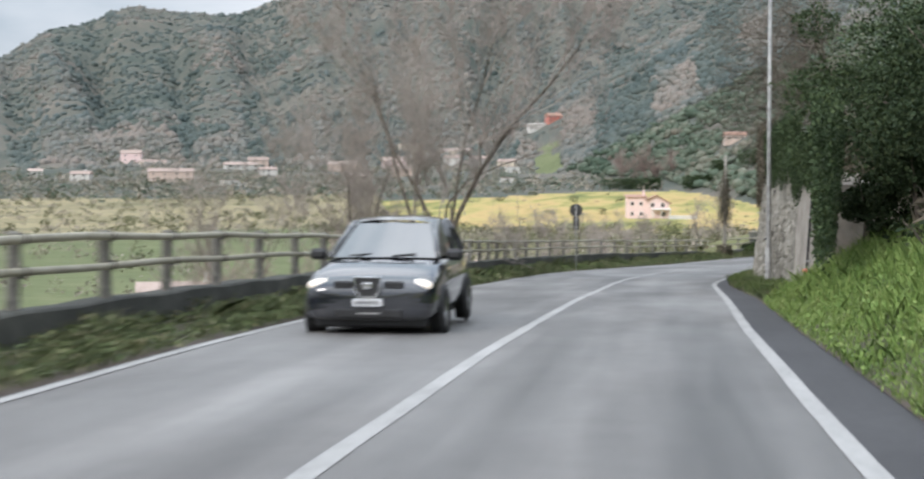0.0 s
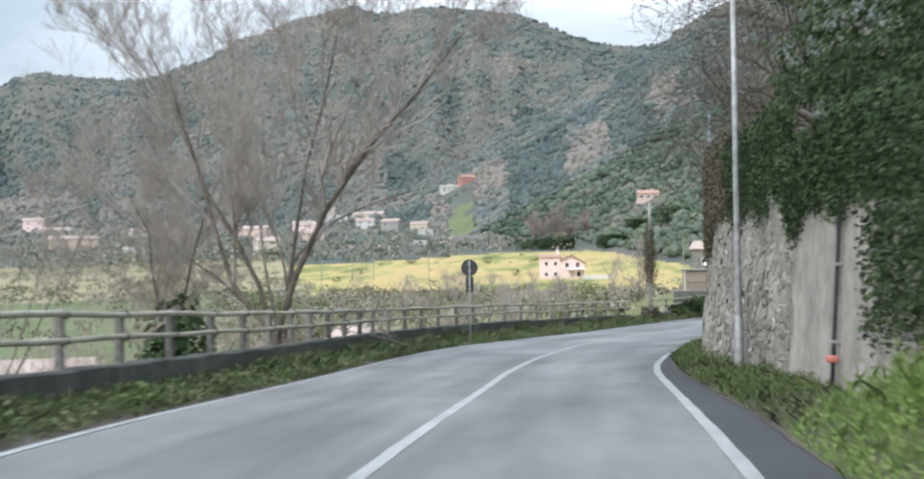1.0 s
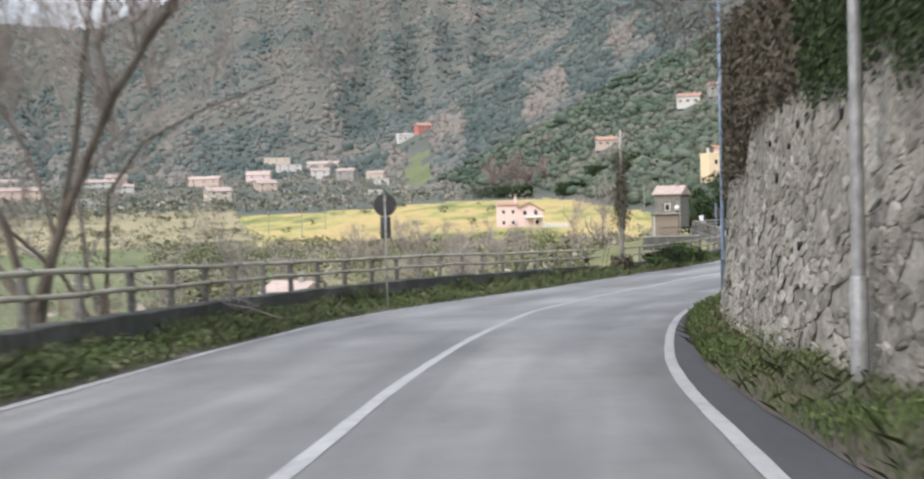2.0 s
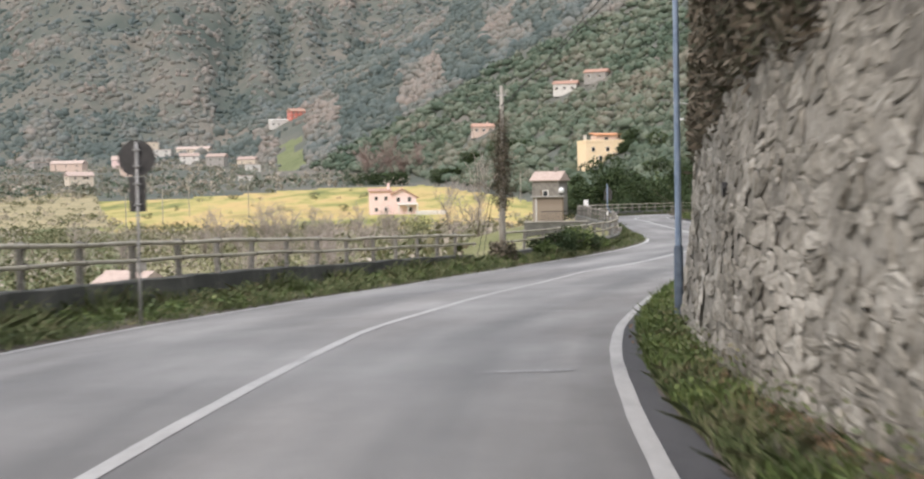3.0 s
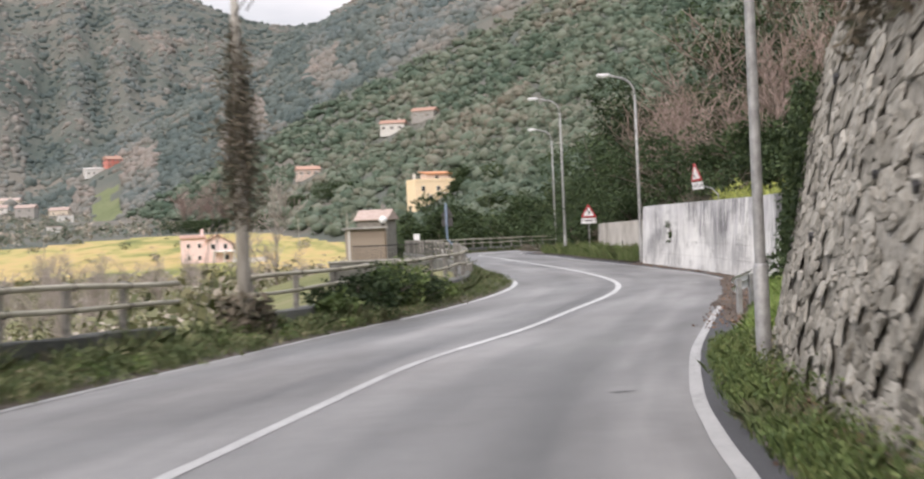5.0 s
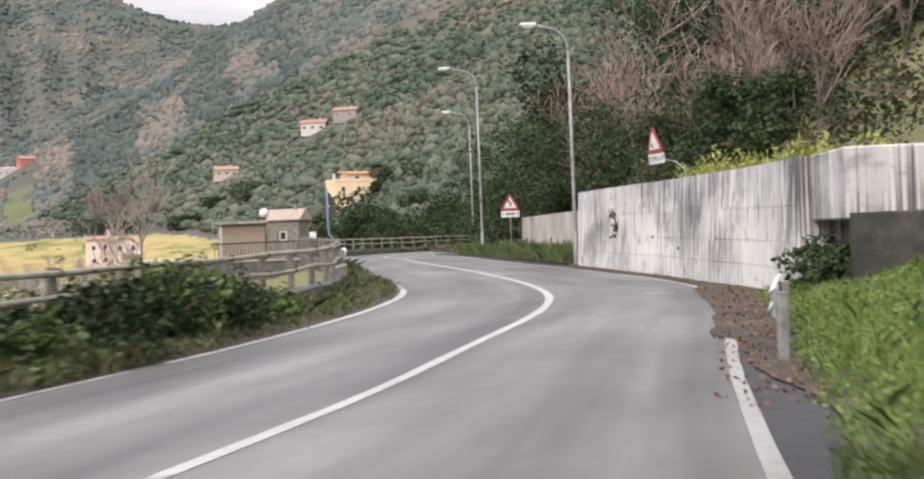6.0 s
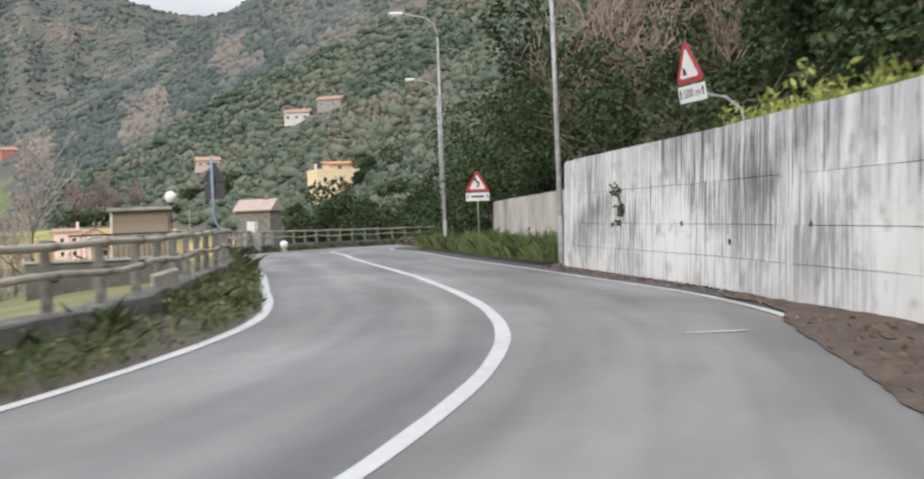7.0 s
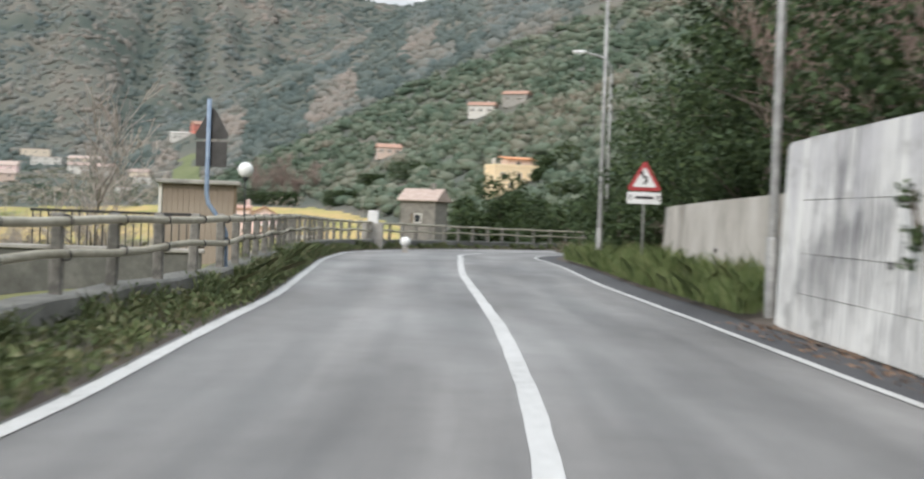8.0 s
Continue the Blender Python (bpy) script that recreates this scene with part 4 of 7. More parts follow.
def pink_house():
    """Two storeys: a plain block, and a gabled block with a verandah before it."""
    x, y = -16.8, 421.0
    th = thing("house", "pink two-storey house with a tiled gable roof and a white verandah", "house", pose(x, y, float(land(x, y)[0]), 0, 0, 6))
    part("wall", boxed(-6.6, -3.2, -2.5, -0.4, 4.4, 6.3), M["pink"], th)
    gable = bmesh.new()
    prof = [(-0.4, -2.5), (6.2, -2.5), (6.2, 4.6), (2.4, 6.9), (-0.4, 5.6)]
    a = [gable.verts.new((px, -4.0, pz)) for px, pz in prof]
    b = [gable.verts.new((px, 4.2, pz)) for px, pz in prof]
    gable.faces.new(a)
    gable.faces.new(b[::-1])
    for i in range(5):
        gable.faces.new((a[(i + 1) % 5], a[i], b[i], b[(i + 1) % 5]))
    bmesh.ops.recalc_face_normals(gable, faces=gable.faces)
    part("wall", gable, M["pink"], th)
    part("roof", slab_roof([(-7.0, -3.6, 6.5), (-0.3, -3.6, 6.5), (-0.3, 4.8, 7.3), (-7.0, 4.8, 7.3)], 0.25), M["roof"], th)
    part("roof", slab_roof([(2.4, -4.7, 7.15), (6.9, -4.7, 4.5), (6.9, 4.6, 4.5), (2.4, 4.6, 7.15)], 0.25), M["roof"], th)
    part("roof", slab_roof([(-0.9, -4.7, 5.6), (2.4, -4.7, 7.16), (2.4, 4.6, 7.16), (-0.9, 4.6, 5.6)], 0.25), M["roof"], th)
    part("chimney", boxed(-1.6, 0.2, 6.4, -0.9, 1.0, 8.6, 0.05), M["pink"], th)
    for px, z0 in ((-4.9, 3.9), (-2.2, 3.9), (-4.9, 0.8), (-2.2, 0.8)):
        window_unit(th, Matrix.Translation((px, -3.2, z0)), 0.75, 1.0, False)
    for px, z0 in ((1.2, 3.4), (4.3, 3.4), (4.6, 0.6)):
        window_unit(th, Matrix.Translation((px, -4.0, z0)), 0.9, 1.2, False)
    part("verandah_roof", slab_roof([(1.0, -5.9, 2.7), (6.6, -5.9, 2.7), (6.6, -3.9, 3.0), (1.0, -3.9, 3.0)], 0.2), M["white_plaster"], th, "white verandah roof")
    for px in (1.2, 3.8, 6.4):
        part("pillar", boxed(px - 0.15, -5.8, -2.0, px + 0.15, -5.5, 2.6, 0.03), M["white_plaster"], th)
    tagged(part("garden_wall", boxed(x + 6.6, y - 9.0, float(land(x, y)[0]) - 1.5, x + 15.0, y - 8.7, float(land(x, y)[0]) + 0.9, 0.04), M["white_plaster"]), "low white garden wall beside the pink house", "wall")


def yellow_house():
    """A broad lower storey with a terrace, and a smaller storey set back on it."""
    x, y = 51.4, 506.3
    th = thing("house", "bright yellow house with a roof terrace on the wooded slope", "house", pose(x, y, float(land(x, y)[0]) - 0.6, 0, 0, 14))
    part("wall", boxed(-7.0, -4.0, -3.0, 6.8, 5.0, 6.6), M["yellow_plaster"], th)
    part("parapet", boxed(-7.1, -4.1, 6.6, 6.9, -3.8, 7.5, 0.03), M["yellow_plaster"], th)
    part("parapet", boxed(-7.1, -3.8, 6.6, -6.8, 5.0, 7.5, 0.03), M["yellow_plaster"], th)
    part("wall", boxed(-2.0, -1.2, 6.6, 6.6, 5.0, 9.3), M["orange_plaster"], th, "orange upper storey")
    part("roof", slab_roof([(-2.6, -1.8, 9.4), (7.2, -1.8, 9.4), (7.2, 5.6, 10.3), (-2.6, 5.6, 10.3)], 0.3), M["roof_bright"], th)
    part("chimney", boxed(-6.0, 0.5, 6.6, -5.2, 1.3, 9.4, 0.05), M["white_plaster"], th)
    for px, z0 in ((-4.4, 3.6), (0.8, 3.6), (4.6, 3.6), (-1.8, 0.6)):
        window_unit(th, Matrix.Translation((px, -4.0, z0)), 1.0, 1.4, False)
    window_unit(th, Matrix.Translation((1.4, -1.2, 7.2)), 1.2, 1.3, False)
    part("balcony", boxed(0.2, -5.4, 2.6, 6.2, -4.0, 2.85, 0.03), M["white_plaster"], th)


pink_house()
yellow_house()


# ---- plants: leaves, crowns and bare branches ----
def quads(name, P, size, spread=0.5, seed=0, squash=0.75, up=0.25, long=1.0):
    """Mesh data of many small leaves, one four-sided leaf at each point."""
    rng = np.random.default_rng(seed)
    P = np.asarray(P, float)
    n = len(P)
    size = np.broadcast_to(np.asarray(size, float), (n,)) * rng.uniform(1 - spread, 1 + spread, n)
    a = rng.normal(size=(n, 3))
    a[:, 2] *= squash
    a /= np.linalg.norm(a, axis=1)[:, None]
    b = np.cross(a, rng.normal(size=(n, 3)) + np.array([0, 0, up]))
    b /= np.linalg.norm(b, axis=1)[:, None] + 1e-9
    s = size[:, None]
    v = np.stack([P - a * s * long, P - b * s * 0.6, P + a * s * long, P + b * s * 0.6], 1).reshape(-1, 3)
    me = bpy.data.meshes.new(name)
    me.vertices.add(4 * n)
    me.vertices.foreach_set("co", v.ravel())
    me.loops.add(4 * n)
    me.loops.foreach_set("vertex_index", np.arange(4 * n, dtype=np.int32))
    me.polygons.add(n)
    me.polygons.foreach_set("loop_start", np.arange(0, 4 * n, 4, dtype=np.int32))
    me.update(calc_edges=True)
    return me


def blades(name, P, h, seed=0, width=0.12, lean=0.5):
    """Mesh data of upright pointed blades of grass and weeds."""
    rng = np.random.default_rng(seed)
    P = np.asarray(P, float)
    n = len(P)
    h = np.broadcast_to(np.asarray(h, float), (n,)) * rng.uniform(0.5, 1.4, n)
    g = rng.uniform(0, 2 * np.pi, n)
    side = np.stack([np.cos(g), np.sin(g), 0 * g], 1) * (h * width)[:, None]
    tip = np.stack([rng.normal(size=n) * lean, rng.normal(size=n) * lean, np.ones(n)], 1) * h[:, None]
    mid = tip * np.array([0.35, 0.35, 0.6])
    v = np.stack([P - side, P + side, P + mid + side * 0.8, P + tip, P + mid - side * 0.8], 1).reshape(-1, 3)
    me = bpy.data.meshes.new(name)
    me.vertices.add(5 * n)
    me.vertices.foreach_set("co", v.ravel())
    me.loops.add(5 * n)
    me.loops.foreach_set("vertex_index", np.arange(5 * n, dtype=np.int32))
    me.polygons.add(n)
    me.polygons.foreach_set("loop_start", np.arange(0, 5 * n, 5, dtype=np.int32))
    me.update(calc_edges=True)
    return me


def shell(rng, n, radius, squash=0.8, inner=0.45):
    """Points through the outer part of a lumpy ball."""
    d = rng.normal(size=(n, 3))
    d /= np.linalg.norm(d, axis=1)[:, None]
    lump = 1 + 0.25 * np.sin(d[:, 0] * 5 + 1) * np.cos(d[:, 1] * 4) + 0.15 * np.sin(d[:, 2] * 7)
    r = radius * lump * rng.uniform(inner, 1.05, n) ** 0.6
    return d * r[:, None] * np.array([1, 1, squash])


def lumpy(rng, count, spread, radius, per, squash=0.8):
    """Points in a crown made of several lumps."""
    out = []
    for _ in range(count):
        c = rng.normal(size=3) * np.array(spread)
        out.append(c + shell(rng, per, radius * rng.uniform(0.6, 1.15), squash))
    return np.concatenate(out)


def branches(rng, start, way, length, radius, depth, out, curl=0.35, kids=(3, 5), upward=0.25, minimum=0.003, shares=(0.5, 0.75), fan=0.75):
    """Grows a bare branch and its twigs into lists of tubes (points, radii)."""
    pts, rad = [Vector(start)], [radius]
    p, d = Vector(start), Vector(way).normalized()
    steps = 5
    for i in range(steps):
        d = (d + Vector((rng.gauss(0, curl), rng.gauss(0, curl), rng.gauss(0, curl) * 0.6 + upward * 0.4)) * 0.4).normalized()
        p = p + d * length / steps
        pts.append(p.copy())
        rad.append(max(minimum, radius * (1 - 0.7 * (i + 1) / steps)))
    out.setdefault(depth, []).append((pts, rad))
    if depth == 0:
        return
    for k in range(rng.randint(*kids)):
        i = rng.randint(1, steps)
        a = Vector((rng.gauss(0, 1), rng.gauss(0, 1), rng.gauss(0, 0.6))).normalized()
        w = (d * 0.7 + a * fan + Vector((0, 0, upward))).normalized()
        branches(rng, pts[i], w, length * rng.uniform(*shares), rad[i] * 0.7, depth - 1, out, curl, kids, upward, minimum, shares, fan)


def tubes(name, items, sides):
    vs, fs = [], []
    for pts, rad in items:
        o = len(vs)
        for i, p in enumerate(pts):
            t = (pts[min(i + 1, len(pts) - 1)] - pts[max(i - 1, 0)]).normalized()
            a = t.cross(Vector((0.3, 0.9, 0.2))).normalized()
            b = t.cross(a)
            for k in range(sides):
                g = 2 * math.pi * k / sides
                vs.append(p + rad[i] * (math.cos(g) * a + math.sin(g) * b))
        for i in range(len(pts) - 1):
            for k in range(sides):
                fs.append((o + i * sides + k, o + i * sides + (k + 1) % sides, o + (i + 1) * sides + (k + 1) % sides, o + (i + 1) * sides + k))
    return mesh_of(name, vs, fs)


def twigs(items):
    """Fine twigs need fewer points along them than limbs."""
    return [([p[0], p[2], p[5]], [q[0], q[2], q[5]]) for p, q in items]


def bare_tree(x, y, z, height, seed, label, depth=4, trunk=0.16, mat="twig", name="tree", lean=(0, 0, 1), kids=(3, 5), minimum=0.007, upward=0.3, group="bare trees", curl=0.3, fan=0.75):
    rng = random.Random(seed)
    th = thing(name, label, "tree" if height > 3.5 else "shrub", Matrix.Translation((x, y, z)), group=group)
    out = {}
    branches(rng, (0, 0, -0.3), lean, height * 0.5, trunk, depth, out, curl, kids, upward, minimum, (0.5, 0.75), fan)
    part("trunk", tubes("trunk", [i for d in out if d >= depth - 1 for i in out[d]], 7), M["bark"], th, smooth=True)
    part("crown", tubes("crown", twigs([i for d in out if d < depth - 1 for i in out[d]]), 3), M[mat], th, "fine leafless twigs")
    return th


def shrub(x, y, z, spread, radius, per, count, leaf, mat, seed, label, name="shrub", squash=0.8, group="", category="shrub", stem=True, lift=None):
    rng = np.random.default_rng(seed)
    th = thing(name, label, category, Matrix.Translation((x, y, z)), group=group)
    P = lumpy(rng, count, spread, radius, per, squash)
    P[:, 2] += -P[:, 2].min() * 0.85 if lift is None else lift
    if stem:
        rr = random.Random(seed)
        items = []
        for k in range(4):
            tip = P[rr.randrange(len(P))]
            pts = [Vector((rr.gauss(0, 0.06), rr.gauss(0, 0.06), -0.3)), Vector(tip * np.array([0.3, 0.3, 0.5])), Vector(tip)]
            items.append((pts, [0.05 * radius + 0.02, 0.03 * radius + 0.01, 0.01]))
        part("stem", tubes("stem", items, 5), M["bark"], th)
    part("foliage", quads("foliage", P, leaf, 0.5, seed), M[mat], th)
    return th


# ---- hill woods: lumpy crowns and clumped leaves over the slopes ----
def ico(coarse):
    bm = bmesh.new()
    bmesh.ops.create_icosphere(bm, subdivisions=1 if coarse else 2, radius=1.0)
    v = np.array([p.co[:] for p in bm.verts])
    f = np.array([[p.index for p in q.verts] for q in bm.faces])
    bm.free()
    return v, f


def crowns(name, C, rad, seed, squash=0.85, coarse=False):
    """Mesh data of many uneven bush crowns, each a knobbly closed lump of its own."""
    rng = np.random.default_rng(seed)
    v, f = ico(coarse)
    n = len(C)
    ph = rng.uniform(0, 6.28, (n, 3, 1))
    k = rng.uniform(2.2, 4.5, (n, 3, 1))
    bump = 1 + 0.22 * np.sin(v[None, :, 0] * k[:, 0] + ph[:, 0]) * np.cos(v[None, :, 1] * k[:, 1] + ph[:, 1]) + 0.14 * np.sin(v[None, :, 2] * 2 * k[:, 2] + ph[:, 2])
    bump = bump * rng.uniform(0.78, 1.22, bump.shape)
    stretch = np.stack([rng.uniform(0.8, 1.3, n), rng.uniform(0.8, 1.2, n), rng.uniform(0.65, 1.1, n) * squash], 1)
    V = C[:, None, :] + v[None] * bump[..., None] * (rad[:, None] * stretch)[:, None, :]
    F = (f[None] + (np.arange(n) * len(v))[:, None, None]).reshape(-1, 3)
    me = bpy.data.meshes.new(name)
    me.vertices.add(V.shape[0] * V.shape[1])
    me.vertices.foreach_set("co", V.ravel())
    me.loops.add(F.size)
    me.loops.foreach_set("vertex_index", F.ravel().astype(np.int32))
    me.polygons.add(len(F))
    me.polygons.foreach_set("loop_start", np.arange(0, F.size, 3, dtype=np.int32))
    me.update(calc_edges=True)
    return me


def build_forest():
    rng = np.random.default_rng(7)
    n = 90000
    az = np.radians(rng.uniform(-36, 30, n))
    r = np.interp(rng.uniform(0, 1, n), [0, 0.06, 0.25, 0.4, 0.68, 1], [130, 330, 600, 850, 1300, 2350])
    x, y = EYE[0] - np.sin(az) * r, EYE[1] + np.cos(az) * r
    off, zr, wl, wr, ry = road_offset(x, y)
    toe = np.interp(y, TOE_Y, TOE_X)
    ok = (x > toe + 2) | (r > 1000 + 130 * rng.uniform(0, 1, n))
    ok &= (np.abs(off) > 13) | (r > 260)
    ang = np.degrees(az)
    ok &= ~((ang > 6.35) & (ang < 7.5) & (r > 860) & (r < 1075))
    for hx, hy, *_ in PH:
        ok &= ~((np.abs(x - hx) < 9 + np.clip(hy - y, 0, 60) * 0.03) & (y > hy - 24) & (y < hy + 9))
    patch = np.array([noise.noise(Vector((a / 90, b / 140, 9))) for a, b in zip(x, y)])
    keep = rng.uniform(0, 1, n) < np.interp(r, [130, 400, 700, 1200, 2300], [0.5, 0.62, 0.7, 0.75, 0.75]) * np.clip(1.25 + 1.4 * patch, 0.5, 1)
    ok &= keep
    x, y, r = x[ok][:60000], y[ok][:60000], r[ok][:60000]
    z = ground_z(x, y)
    rad = np.interp(r, [130, 300, 600, 1000, 2300], [1.9, 2.2, 2.3, 2.8, 3.2]) * np.exp(np.clip(rng.normal(-0.05, 0.36, len(x)), -0.9, 0.55))
    far = r > 330
    C = np.stack([x, y, z + rad * np.where(r > 850, 0.05, 0.4)], 1)
    mid = far & (r < 850)
    P, S = [], []
    for c, q in zip(C[mid], rad[mid]):
        m = 32 if c[1] < 560 else 13
        P.append(c + np.array([0, 0, q * 0.12]) + shell(rng, m, q * 0.98, 0.9, 0.8))
        S.append(np.full(m, q * (0.165 if m == 32 else 0.23)))
    me = quads("forest", np.concatenate(P), np.concatenate(S), 0.5, 31, 0.9)
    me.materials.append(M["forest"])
    tagged(new("forest_leaves", me), "grey-green leafy crowns covering the hillside", "forest", kind="stuff")
    for coarse, sel, label in ((False, mid & (y < 430), "grey-green scrub woodland covering the hillside"), (True, mid & (y >= 430), "grey-green scrub woodland higher on the hillside")):
        me = crowns("forest", C[sel], rad[sel] * 0.88, 5, coarse=coarse)
        me.polygons.foreach_set("use_smooth", [True] * len(me.polygons))
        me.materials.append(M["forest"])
        tagged(new("forest", me), label, "forest", kind="stuff")
    # evergreens in the far gullies, bare scrub on spurs; tones also paint slope shading
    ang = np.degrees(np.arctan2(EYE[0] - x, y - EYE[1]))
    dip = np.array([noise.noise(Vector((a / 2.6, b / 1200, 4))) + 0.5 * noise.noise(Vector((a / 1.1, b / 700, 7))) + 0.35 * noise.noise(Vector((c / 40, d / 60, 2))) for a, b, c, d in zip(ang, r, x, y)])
    for name, sel, mat, label in (("far_forest", dip > -0.04, "far_forest", "scrub on the far mountain's spurs, haze mixed into its grey-brown"), ("gully_forest", dip <= -0.04, "gully", "evergreen woods in far gullies, shade and haze mixed into their colour")):
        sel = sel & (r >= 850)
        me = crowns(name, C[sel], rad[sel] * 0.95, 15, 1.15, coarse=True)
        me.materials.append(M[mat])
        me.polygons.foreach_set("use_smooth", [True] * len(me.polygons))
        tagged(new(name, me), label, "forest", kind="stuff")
    P, S = [], []
    for c, q in zip(C[~far], rad[~far]):
        P.append(c + np.array([0, 0, q * 0.3]) + shell(rng, 95, q, 0.95, 0.6))
        S.append(np.full(95, q * 0.145))
    me = quads("near_woods", np.concatenate(P), np.concatenate(S), 0.5, 3, 0.8)
    me.materials.append(M["woods"])
    tagged(new("near_woods", me), "dense green trees on the slope beyond the bend", "forest", kind="stuff")
    me = crowns("tree_shade", C[~far] + np.array([0, 0, 0.2]), rad[~far] * 0.7, 6, coarse=True)
    me.materials.append(M["woods"])
    tagged(new("inner_foliage", me), "inner foliage of the trees beyond the bend", "forest", kind="stuff")


build_forest()


def build_valley_scrub():
    """Bushes, reeds and hedgerows between the parapet and the meadows."""
    rng = np.random.default_rng(21)
    P, S = [], []
    n = 5200
    y = rng.uniform(60, 340, n)
    x = rng.uniform(-150, 60, n)
    off, zr, wl, wr, ry = road_offset(x, y)
    toe = np.interp(y, TOE_Y, TOE_X)
    ok = (off < -13) & (x < toe + 5) & ((x > -0.3 * (y - 60) - 14) | (rng.uniform(0, 1, n) < 0.12)) & (rng.uniform(0, 1, n) < np.interp(y, [60, 180, 300, 340], [0.25, 0.75, 1.0, 0.7]))
    x, y = x[ok], y[ok]
    z = land(x, y)
    for a, b, c in zip(x, y, z):
        rad = rng.uniform(0.8, 2.3)
        k = 54
        P.append(np.array([a, b, c + rad * 0.4]) + shell(rng, k, rad, 0.7, 0.4))
        S.append(np.full(k, rad * 0.125))
    for _ in range(900):
        ang, r = radians(rng.uniform(15.5, 40)), rng.uniform(280, 620)
        a, b = EYE[0] - math.sin(ang) * r, EYE[1] + math.cos(ang) * r
        rad = rng.uniform(0.6, 2.0)
        P.append(np.array([a, b, float(land(a, b)[0]) + rad * 0.4]) + shell(rng, 40, rad, 0.6, 0.3))
        S.append(np.full(40, rad * 0.17))
    for _ in range(240):
        b = rng.uniform(300, 620)
        a = rng.uniform(-230, np.interp(b, TOE_Y, TOE_X) - 6)
        if b > 400 and rng.uniform() < 0.6:
            continue
        rad = rng.uniform(0.7, 2.4)
        P.append(np.array([a, b, float(land(a, b)[0]) + rad * 0.4]) + shell(rng, 60, rad, 0.5, 0.3))
        S.append(np.full(60, rad * 0.15))
    pale = np.array([noise.noise(Vector((p[0, 0] / 14, p[0, 1] / 22, 12))) + rng.normal() * 0.12 for p in P]) > 0.02
    for name, mat, label, sel in (("scrub", "brush", "straw-coloured and grey leafless bushes below the road", pale), ("olive_scrub", "olive_brush", "olive-green bushes and brambles below the road", ~pale)):
        me = quads(name, np.concatenate([p for p, k in zip(P, sel) if k]), np.concatenate([q for q, k in zip(S, sel) if k]), 0.5, 5)
        me.materials.append(M[mat])
        tagged(new(name, me), label, "scrub", kind="stuff")
    # trees, hedges and gardens at the far side of the meadows
    n = 7000
    y = rng.uniform(520, 1180, n)
    x = rng.uniform(-560, 10, n)
    z = land(x, y)
    edge = np.interp(x, [-300, -100, -50, 0, 40], [500, 552, 622, 645, 645])
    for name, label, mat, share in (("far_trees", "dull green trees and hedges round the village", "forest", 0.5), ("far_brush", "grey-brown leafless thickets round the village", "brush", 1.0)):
        P, S = [], []
        for a, b, c, e in zip(x, y, z, edge):
            if a > np.interp(b, TOE_Y, TOE_X) or b < e or (rng.uniform() < 0.5) != (share < 1):
                continue
            az_ = math.degrees(math.atan2(3 - a, b - 60))
            if 6.2 < az_ < 7.7 and b > 800:
                continue
            rad = rng.uniform(0.8, 2.6) * (1.5 if rng.uniform() < 0.12 else 1.0)
            P.append(np.array([a, b, c + rad * 0.5]) + shell(rng, 18, rad, 0.75, 0.5))
            S.append(np.full(18, rad * 0.27))
        me = quads(name, np.concatenate(P), np.concatenate(S), 0.5, 6)
        me.materials.append(M[mat])
        tagged(new(name, me), label, "trees", kind="stuff")


build_valley_scrub()


def hedge(x, y, w, d, h, seed, label):
    rng = np.random.default_rng(seed)
    th = thing("hedge", label, "hedge", Matrix.Translation((x, y, float(land(x, y)[0]))), group="dark hedges behind the meadow")
    n = 2600
    P = np.stack([rng.uniform(-w / 2, w / 2, n), rng.uniform(-d / 2, d / 2, n), rng.uniform(-0.5, h, n) * rng.uniform(0.85, 1.05, n)], 1)
    part("foliage", quads("foliage", P, 0.5, 0.5, seed), M["leaf_dark"], th)
    return th


hedge(-33.6, 640, 28, 4, 5.4, 1, "long dark clipped hedge behind the meadow")
hedge(-3, 629, 13, 4, 5.6, 2, "short dark hedge behind the meadow")
hedge(26, 610, 22, 4, 5.6, 3, "dark hedge at the foot of the slope")
hedge(11, 636, 15, 4, 4.6, 4, "low dark hedge behind the meadow")

# ---- bare trees below the road ----
def big_tree(x, y, z, fork, reach, seed, label, limbs=3, trunk=0.17, spread=0.3, curl=0.5, kids=(6, 8)):
    """A leafless tree: a trunk that forks low into a few winding leaders with side limbs and dense fine twigs."""
    rng = random.Random(seed)
    th = thing("tree", label, "tree", Matrix.Translation((x, y, z)), group="bare trees")
    out = {}
    tk = [([Vector((0, 0, -0.4)), Vector((0.05, 0.02, fork * 0.5)), Vector((-0.02, 0.04, fork))], [trunk, trunk * 0.88, trunk * 0.8])]
    for k in range(limbs):
        a = 2 * math.pi * k / limbs + rng.uniform(-0.6, 0.6)
        s = spread * rng.uniform(0.5, 1.4)
        branches(rng, (0, 0, fork * rng.uniform(0.7, 1.0)), (math.cos(a) * s, math.sin(a) * s, 1.0), reach * rng.uniform(0.75, 1.1), trunk * rng.uniform(0.36, 0.56), 4, out, curl, kids, 0.3, 0.0045, (0.34, 0.56), 0.6)
    part("trunk", tubes("trunk", tk + out[4], 6), M["bark"], th, smooth=True)
    part("crown", tubes("crown", out[3] + twigs(out[2] + out[1] + out[0]), 3), M["twig"], th, "dense fine leafless twigs")
    return th


